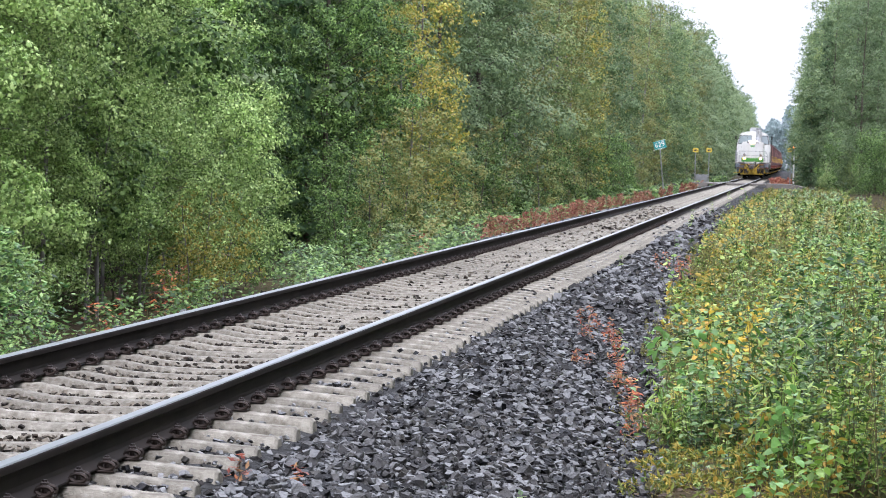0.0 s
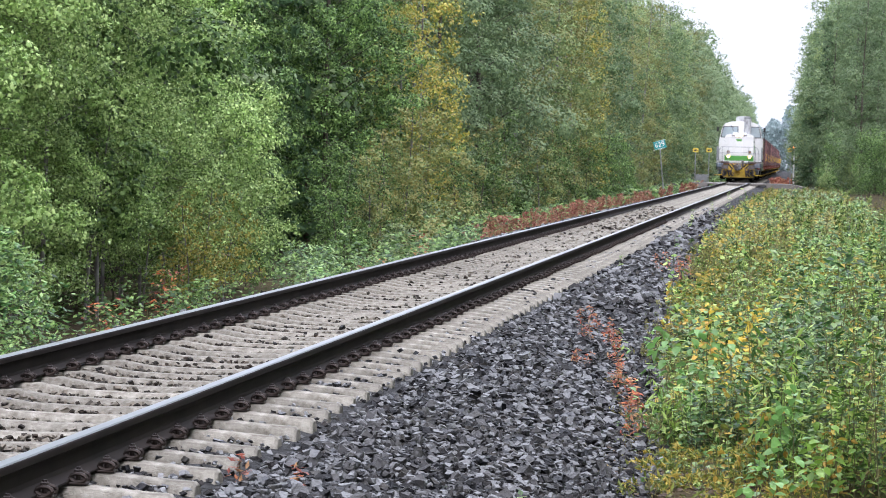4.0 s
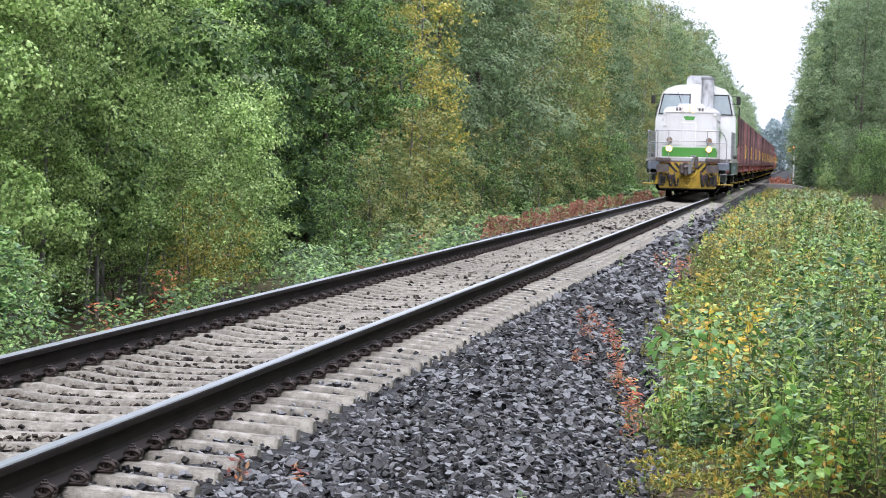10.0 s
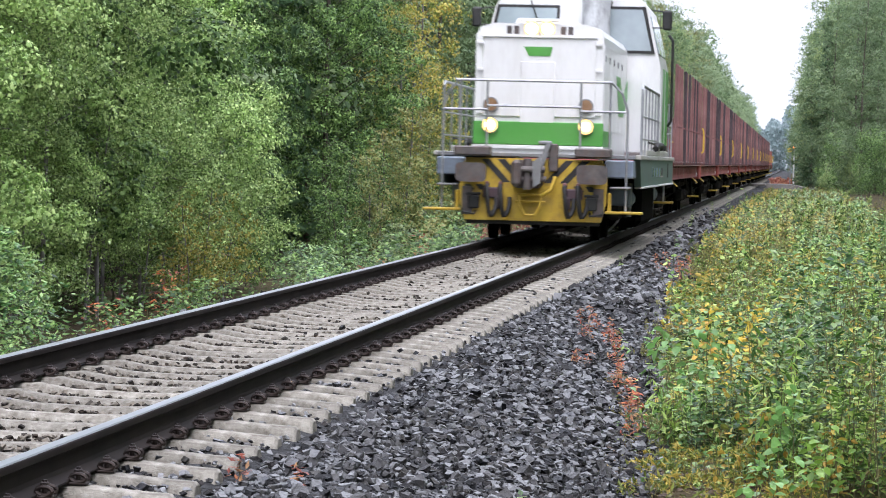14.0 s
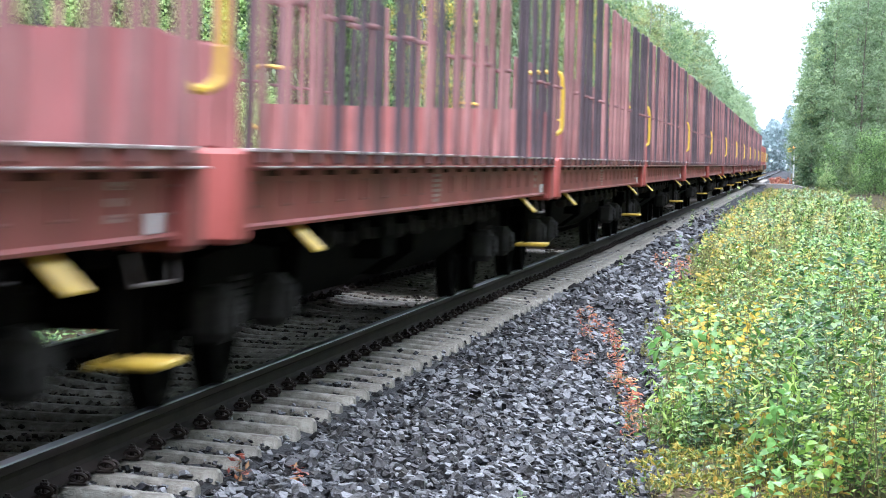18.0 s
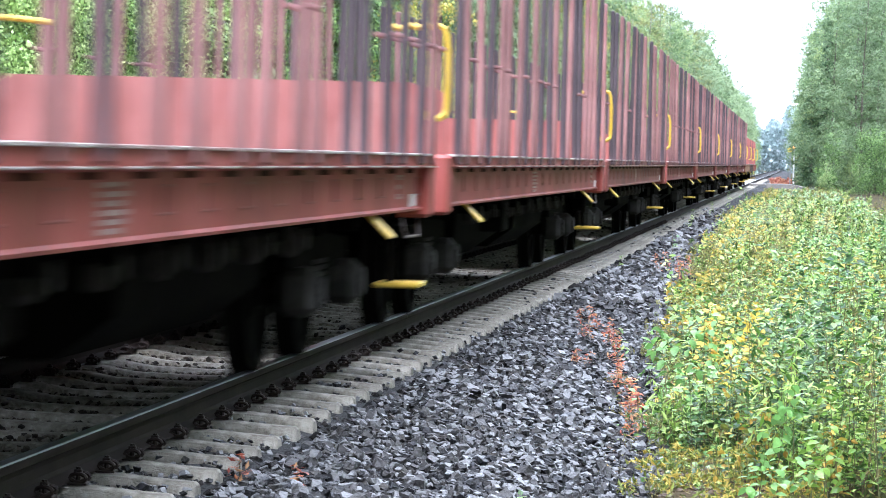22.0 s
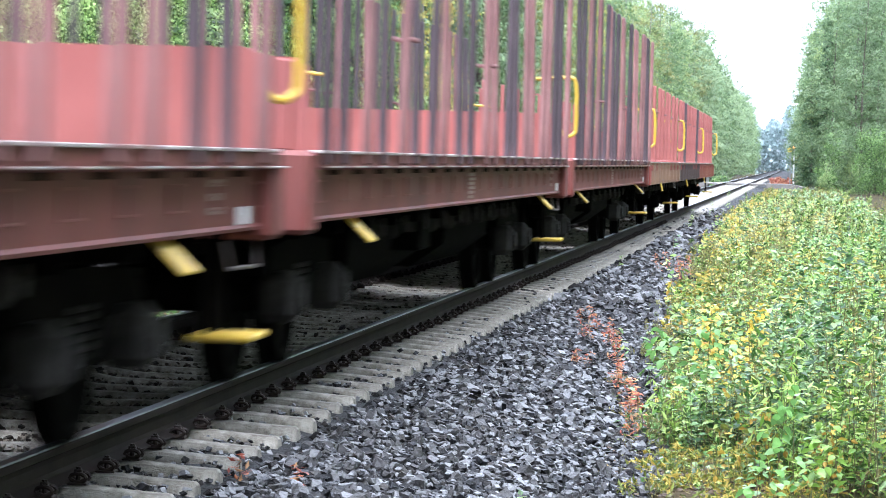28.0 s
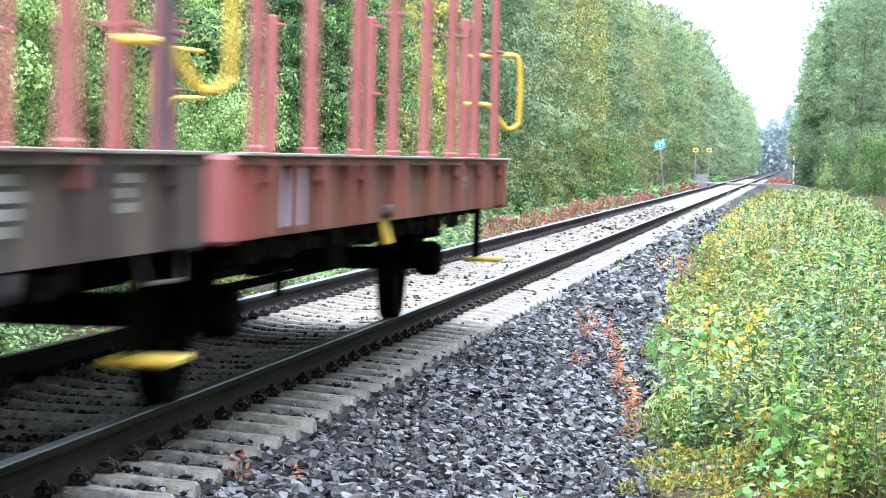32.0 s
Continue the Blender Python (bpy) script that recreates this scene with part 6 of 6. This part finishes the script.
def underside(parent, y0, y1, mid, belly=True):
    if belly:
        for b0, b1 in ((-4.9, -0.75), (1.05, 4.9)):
            part("belly", Geo().prism([(-1.1, 0.95), (-1.06, 0.55), (-0.8, 0.36), (0.8, 0.36), (1.06, 0.55), (1.1, 0.95)], "y", mid + b0, mid + b1), SHADEGRIME, parent, "trough under the floor, blackened as in shade", smooth=50)
    # Centre beam and cross bearers, added to stop light passing below the floor.
    part("centre_beam", Geo().box((0, (y0 + y1) / 2, 0.9), (0.9, y1 - y0 - 0.4, 0.34), 0.03), SHADEGRIME, parent)
    part("brake_cylinder", Geo().tube([(0.55, mid - 0.8, 0.68), (0.55, mid + 0.3, 0.68)], 0.2, 14), SHADEGRIME, parent)
    part("air_tank", Geo().tube([(-0.5, mid - 0.7, 0.66), (-0.5, mid - 0.62, 0.66), (-0.5, mid + 0.62, 0.66), (-0.5, mid + 0.7, 0.66)], [0.1, 0.22, 0.22, 0.1], 14), SHADEGRIME, parent)
    part("brake_rod", Geo().tube([(0.3, y0 + 2.4, 0.6), (0.3, y1 - 2.4, 0.6)], 0.025, 6), SHADEGRIME, parent)
    part("tool_box", Geo().box((1.12, mid - 2.2, 0.74), (0.3, 0.7, 0.3), 0.02), SHADEGRIME, parent)
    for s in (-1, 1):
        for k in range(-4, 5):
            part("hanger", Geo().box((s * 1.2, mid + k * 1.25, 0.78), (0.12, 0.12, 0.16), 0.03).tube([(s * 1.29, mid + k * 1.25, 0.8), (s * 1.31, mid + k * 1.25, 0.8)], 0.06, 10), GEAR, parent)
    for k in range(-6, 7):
        part("cross_bearer", Geo().box((0, mid + k * (y1 - y0 - 1) / 13, 1.0), (2.6, 0.12, 0.4), 0.01), SHADEGRIME, parent)


PITCH = 20.15
REDSTAKE = Geo().box((0, 0, 1.0), (0.05, 0.12, 2.0), 0.012).box((0, 0, 0.5), (0.056, 0.05, 0.96), 0.01).mesh("stake", STAKERED)
DARKSTAKE = Geo().box((0, 0, 1.0), (0.05, 0.11, 2.0), 0.012).box((0, 0, 0.4), (0.056, 0.06, 0.76), 0.01).mesh("stake", STAKEDARK)
RUNG = Geo().box((0, 0, 0), (0.16, 0.07, 0.03), 0.008).mesh("stake_stop", STAKERED)


def long_wagon(variant, sill, board, label):
    """Four-axle stake wagon: riveted side sills, floor, low end boards, tall stakes, two bogies."""
    rng = random.Random(variant)
    rib = Geo().box((0, 0, 0.055), (0.012, 0.2, 0.012), 0.003).box((0, 0, -0.055), (0.012, 0.2, 0.012), 0.003).box((0, -0.095, 0), (0.012, 0.012, 0.11), 0.003).mesh("stake_bracket", PINKOXIDE)
    edge = Geo().box((0, 0, 0), (0.012, 0.78, 0.011), 0.003).mesh("flange_edge", LIP)
    # Thin dark plate painting the shaded pocket notch under the lip.
    slot = Geo().box((0, 0, 0), (0.012, 0.3, 0.03), 0.003).mesh("stake_slot", SHADEGRIME)
    w = thing("timber_wagon", label, "wagon", None, "long wagons of the train")
    y0, y1 = 0.42, PITCH - 0.42
    for s in (-1, 1):
        part("side_sill", Geo().prism([(s * x, z) for x, z in ((1.3, 0.9), (1.43, 0.9), (1.435, 0.915), (1.42, 0.93), (1.42, 1.17), (1.5, 1.19), (1.5, 1.26), (1.3, 1.26))], "y", y0 + 0.3, y1 - 0.3), sill, w)
        part("sill_lip", Geo().box((s * 1.49, (y0 + y1) / 2, 1.265), (0.05, y1 - y0 - 0.5, 0.016), 0.003), LIP, w, "bright worn edge of the floor")
        for k in range(19):
            part("flange_edge", edge, None, w, at=pose(s * 1.5, y0 + 0.9 + k * 1.0, 1.188))
        for k in range(19):
            part("stake_bracket", rib, None, w, at=pose(s * 1.424, y0 + 0.9 + k * 1.0, 1.06))
            part("stake_slot", slot, None, w, at=pose(s * 1.424, y0 + 0.4 + k * 1.0, 1.16))
        n, y = 0, y0 + 0.5
        while y < y1 - 0.4:
            st = part("stake", DARKSTAKE if rng.random() < 0.42 else REDSTAKE, None, w, at=pose(s * 1.505, y, 1.2, ry=rng.uniform(-0.8, 0.8), rx=rng.uniform(-1.2, 1.2)))
            if rng.random() < 0.4:
                part("stake_stop", RUNG, None, st, at=pose(0, 0, 0.76))
            y += (0.72, 1.12)[n % 2] * rng.uniform(0.85, 1.15)
            n += 1
    part("floor", Geo().box((0, (y0 + y1) / 2, 1.23), (2.7, y1 - y0 - 0.2, 0.06), 0.01), BROWN, w)
    for y, sg in ((y0, -1), (y1, 1)):
        part("end_beam", Geo().box((0, y - sg * 0.17, 1.06), (2.98, 0.34, 0.42), 0.025), sill, w, "red end beam")
        eb = part("end_board", Geo().prism([(-1.44, 1.27), (1.44, 1.27), (1.44, 1.64), (1.42, 1.7), (1.36, 1.74), (-1.36, 1.74), (-1.42, 1.7), (-1.44, 1.64)], "y", y - sg * 0.325, y - sg * 0.275), board, w, "faded red end board")
        for k in range(7):
            part("board_rib", Geo().box((-1.32 + 0.44 * k, y - sg * 0.26, 1.5), (0.07, 0.05, 0.46), 0.01), board, eb)
        buffers(w, y, sg, 1.04, 0.4, 0.34)
        part("draw_hook", Geo().box((0, y + sg * 0.2, 1.0), (0.16, 0.4, 0.16), 0.03), SHADEGRIME, w)
        hose(w, 0.35, y, sg, 0.9, 0.4)
        for s in (-1, 1):
            if sg > 0:
                handle(w, y - sg * 0.12, s)
            yellow_steps(w, y, sg, s)
    underside(w, y0, y1, PITCH / 2)
    for y in (3.0, PITCH - 3.0):
        bogie(w, y)
    y = 6.3 + 4 * rng.random()
    for face in (-1, 1):
        bars(w, face * 1.42, y, 1.125, (0.9, 1.0, 0.8, 1.0, 0.9, 0.7), 0.46, 0.02, 0.034, face=face)
        part("data_plate", Geo().box((face * 1.425, y1 - 0.75, 0.97), (0.012, 0.2, 0.08), 0.003), SIGNWHITE, w, "small white plate")
        bars(w, face * 1.42, y1 - 1.6, 1.12, (1.0, 0.8, 0.9), 0.26, 0.03, 0.06, face=face)
    return w


SHORT = 14.7
THINSTAKE = Geo().box((0, 0, 0.68), (0.065, 0.075, 1.36), 0.012).box((0, 0, -0.05), (0.15, 0.16, 0.14), 0.02).box((0, 0, 0.04), (0.085, 0.1, 0.06), 0.012).mesh("stake", DEEPPINK)
DARKTHIN = Geo().box((0, 0, 0.68), (0.065, 0.075, 1.36), 0.012).box((0, 0, -0.05), (0.15, 0.16, 0.14), 0.02).mesh("stake", STAKEDARK)
ENDSTAKE = Geo().box((0, 0, 0.6), (0.08, 0.08, 1.2), 0.012).box((0, 0, 0.55), (0.2, 0.06, 0.025), 0.006).box((0, 0, 1.12), (0.22, 0.06, 0.025), 0.006).mesh("end_stake", DEEPPINK)


def short_wagon(body, label, boards, seed, last=False):
    """Two-axle flat wagon with a few thin stakes."""
    rng = random.Random(seed)
    w = thing("flat_wagon", label, "wagon", None, "short wagons of the train")
    y0, y1 = 0.4, SHORT - 0.4
    rib = Geo().prism([(-0.07, 1.2), (0.07, 1.2), (0.05, 1.12), (0.04, 0.88), (-0.04, 0.88), (-0.05, 1.12)], "x", -0.05, 0.05).mesh("stake_pocket", body)
    for s in (-1, 1):
        part("side_sill", Geo().prism([(s * x, z) for x, z in ((1.28, 0.86), (1.44, 0.86), (1.44, 1.19), (1.48, 1.2), (1.48, 1.24), (1.28, 1.24))], "y", y0 + 0.02, y1 - 0.02), body, w)
        part("sill_lip", Geo().box((s * 1.47, (y0 + y1) / 2, 1.247), (0.06, y1 - y0, 0.016), 0.003), LIP, w, "bright worn floor edge")
        for k in range(8):
            y = y0 + 0.75 + k * (y1 - y0 - 1.5) / 7
            part("stake_pocket", rib, None, w, at=pose(s * 1.47, y, 0))
            st = part("stake", DARKTHIN if body is DARKBROWN and k in (2, 7) else THINSTAKE, None, w, at=pose(s * 1.42, y, 1.22, ry=rng.uniform(-0.7, 0.7)))
            if k % 2:
                part("stake_stop", RUNG, None, st, at=pose(0, 0, 0.9))
        for k in range(6):
            part("stake_pocket", rib, None, w, at=pose(s * 1.455, y0 + 1.6 + k * 2.05, 0))
    part("floor", Geo().box((0, (y0 + y1) / 2, 1.2), (2.6, y1 - y0 - 0.1, 0.07), 0.01), DARKBROWN, w)
    for y, sg in ((y0, -1), (y1, 1)):
        part("end_beam", Geo().box((0, y - sg * 0.05, 1.04), (2.9, 0.16, 0.4), 0.02), DEEPPINK if sg < 0 else body, w)
        for s in (-1, 1):
            part("corner_plate", Geo().box((s * 1.455, y - sg * 0.3, 1.04), (0.03, 0.5, 0.36), 0.006), OXIDE if sg < 0 and body is not DARKBROWN else body, w)
        buffers(w, y, sg, 1.04, 0.38, 0.34)
        part("draw_hook", Geo().box((0, y + sg * 0.18, 1.0), (0.16, 0.36, 0.16), 0.03), SHADEGRIME, w)
        hose(w, 0.35, y, sg, 0.9, 0.4)
        for s in (-1, 1):
            if sg > 0:
                handle(w, y - sg * 0.1, s, True)
        for x in (-1.4, -0.54, 0.3, 1.1):
            part("end_stake", ENDSTAKE, None, w, at=pose(x, y - sg * 0.08, 1.22))
        if boards and sg in boards:
            part("end_board", Geo().prism([(-1.42, 1.24), (1.42, 1.24), (1.12, 1.8), (-1.12, 1.8)], "y", y - sg * 0.22, y - sg * 0.26), DEEPPINK, w, "faded red sloping end board")
    for s in (-1, 1):
        for y, sg in ((y0, -1), (y1, 1)):
            yellow_steps(w, y, sg, s, False)
        part("lever", Geo().box((s * 1.45, 6.0, 0.8), (0.02, 0.3, 0.16), 0.006, Euler((0, radians(-s * 14), 0)).to_matrix()), HANDLE, w, "yellow lever plate")
        part("latch", Geo().box((s * 1.46, 6.0, 0.93), (0.04, 0.34, 0.06), 0.012), BUFFER, w)
    underside(w, y0, y1, SHORT / 2, False)
    # Extra tanks, rods and members, added to darken the space between the axles.
    for a, b in ((3.6, 6.6), (8.0, SHORT - 4.2)):
        part("air_tank", Geo().tube([(-0.3, a, 0.62), (-0.3, a + 0.08, 0.62), (-0.3, b - 0.08, 0.62), (-0.3, b, 0.62)], [0.12, 0.21, 0.21, 0.12], 14).box((-0.3, a + 0.4, 0.8), (0.5, 0.05, 0.16), 0.01).box((-0.3, b - 0.4, 0.8), (0.5, 0.05, 0.16), 0.01), SHADEGRIME, w, "grimy air tank, blackened as in shade")
        part("brake_rod", Geo().tube([(0.45, a - 1.0, 0.42), (0.45, b + 0.8, 0.42)], 0.03, 8).tube([(0.6, a - 0.6, 0.7), (0.6, b + 0.4, 0.7)], 0.025, 8).box((0.5, a, 0.56), (0.06, 0.1, 0.5), 0.01), SHADEGRIME, w)
        part("cross_member", Geo().box((0, a - 0.2, 0.82), (2.3, 0.16, 0.3), 0.02), SHADEGRIME, w)
        part("cross_member", Geo().box((0, b + 0.2, 0.82), (2.3, 0.16, 0.3), 0.02), SHADEGRIME, w)
    part("long_beam", Geo().box((-0.95, SHORT / 2, 0.86), (0.12, SHORT - 2.0, 0.36), 0.02), SHADEGRIME, w)
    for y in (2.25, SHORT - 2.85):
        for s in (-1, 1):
            part("axle_guard", Geo().prism([(y - 0.5, 0.88), (y + 0.5, 0.88), (y + 0.22, 0.4), (y - 0.22, 0.4)], "x", s * 0.98 - 0.03, s * 0.98 + 0.03).box((s * 1.08, y, 0.47), (0.2, 0.28, 0.26), 0.04), SHADEGRIME, w)
            part("leaf_spring", Geo().box((s * 1.08, y, 0.66), (0.09, 1.0, 0.05), 0.01).box((s * 1.08, y, 0.71), (0.09, 0.7, 0.05), 0.01).box((s * 1.08, y, 0.76), (0.09, 0.4, 0.05), 0.01), SHADEGRIME, w)
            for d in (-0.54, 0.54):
                part("brake_shoe", Geo().box((s * 0.8, y + d, 0.46), (0.09, 0.07, 0.3), 0.02), SHADEGRIME, w)
    for face in (-1, 1):
        if seed > 1:
            part("placard", Geo().box((face * 1.446, 2.2, 1.04), (0.012, 0.62, 0.28), 0.002), PLATEBLUE, w, "pale blue and white data placard")
        if seed > 1:
            bars(w, face * 1.452, 2.0, 1.14, (0.9, 0.7, 0.9, 0.8), 0.4, 0.016, 0.06, SIGNWHITE, face=face)
        bars(w, face * 1.442, 8.2, 1.15, (1.0, 0.8, 0.9, 0.6), 0.66, 0.036, 0.055, DIRTYWHITE, face=face)
        bars(w, face * 1.442, 10.3, 1.15, (0.8, 1.0, 0.9, 0.8), 0.66, 0.036, 0.055, DIRTYWHITE, face=face)
        bars(w, face * 1.442, 12.3, 1.15, (1.0, 0.8, 0.9), 0.6, 0.036, 0.055, DIRTYWHITE, face=face)
    return w


# ---- make up the train: each vehicle and its distance behind the leading headlamps ----
GAP = 14.95
train = [(loco, 0.0)]
models = [long_wagon(1, OXIDE, PINKOXIDE, "red-oxide timber wagon with pale pink end boards"),
          long_wagon(2, OXIDE, DEEPPINK, "red-oxide timber wagon with tall stakes and yellow handles")]
models += [long_wagon(3, DULLOXIDE, DULLPINK, "weathered dull red timber wagon with tall stakes"),
           long_wagon(4, DEEPRED, DEEPPINK, "deep red timber wagon with faded end boards and tall stakes")]
ORDER = (2, 0, 0, 1, 0, 1, 3, 2, 3, 3, 3, 3)
for k in range(12):
    w = models[ORDER[k]] if k == ORDER.index(ORDER[k]) else copy_thing(models[ORDER[k]], pose(0, 0, 0))
    train.append((w, GAP + k * PITCH))
tail = GAP + 12 * PITCH
train.append((short_wagon(BROWN, "brown and red flat wagon with sloping end boards", (1,), 1), tail))
train.append((short_wagon(DARKBROWN, "dark brown flat wagon with thin red stakes", (), 2), tail + SHORT))
train.append((short_wagon(TAN, "tan flat wagon with red stake pockets and corners", (), 3, True), tail + 2 * SHORT))
for w, back in train[1:]:
    for y in ((2.1, 3.9, PITCH - 3.9, PITCH - 2.1) if back < tail else (2.25, SHORT - 2.85)):
        WHEELSETS.append((wheelset(w, y), back))


# ---- movement ----
def front(t):
    """Where the leading headlamps are along the line at t seconds."""
    if t < 14:
        return 51.36 - 18.31 * (t - 14)
    if t < 17.5:
        return 51.36 - 18.1 * (t - 14)
    return -11.99 - 17.92 * (t - 17.5)


def motions():
    times = [0, 2, 4, 6, 8, 10, 12, 13, 14, 15, 16, 17, 18, 20, 22, 24, 26, 28, 30, 32]
    for vehicle, back in train:
        walk(vehicle, [(t, pose(0, front(t) + back, 0)) for t in times])
    # plants bend in the wind once the train is passing
    for ob, x, y, z, tilt, phase in SWAYING:
        rows = [(0.0, pose(x, y, z)), (15.0, pose(x, y, z))]
        t = 15.5
        while t < 32:
            a = 0.55 * math.sin(2.1 * t + phase) + 0.45 * math.sin(3.7 * t + 2 * phase)
            rows.append((t, pose(x, y, z, rx=0.6 * tilt * math.cos(1.7 * t + phase), ry=-tilt * a)))
            t += 0.5
        rows.append((32.0, pose(x, y, z)))
        walk(ob, rows)
    # wheels roll while they pass in front of the camera
    steps = [k / FPS for k in range(32 * FPS + 1)]
    for axle, back in WHEELSETS:
        y = axle.location.y
        near = [t for t in steps if 11 < front(t) + back + y < 62]
        rows = [(t, pose(0, y, 0.46, rx=math.degrees((front(near[0]) - front(t)) / 0.46) % 360)) for t in near]
        if near[0] > 0:
            rows = [(0.0, rows[0][1])] + rows
        if near[-1] < 32:
            rows.append((32.0, rows[-1][1]))
        walk(axle, rows)


motions()
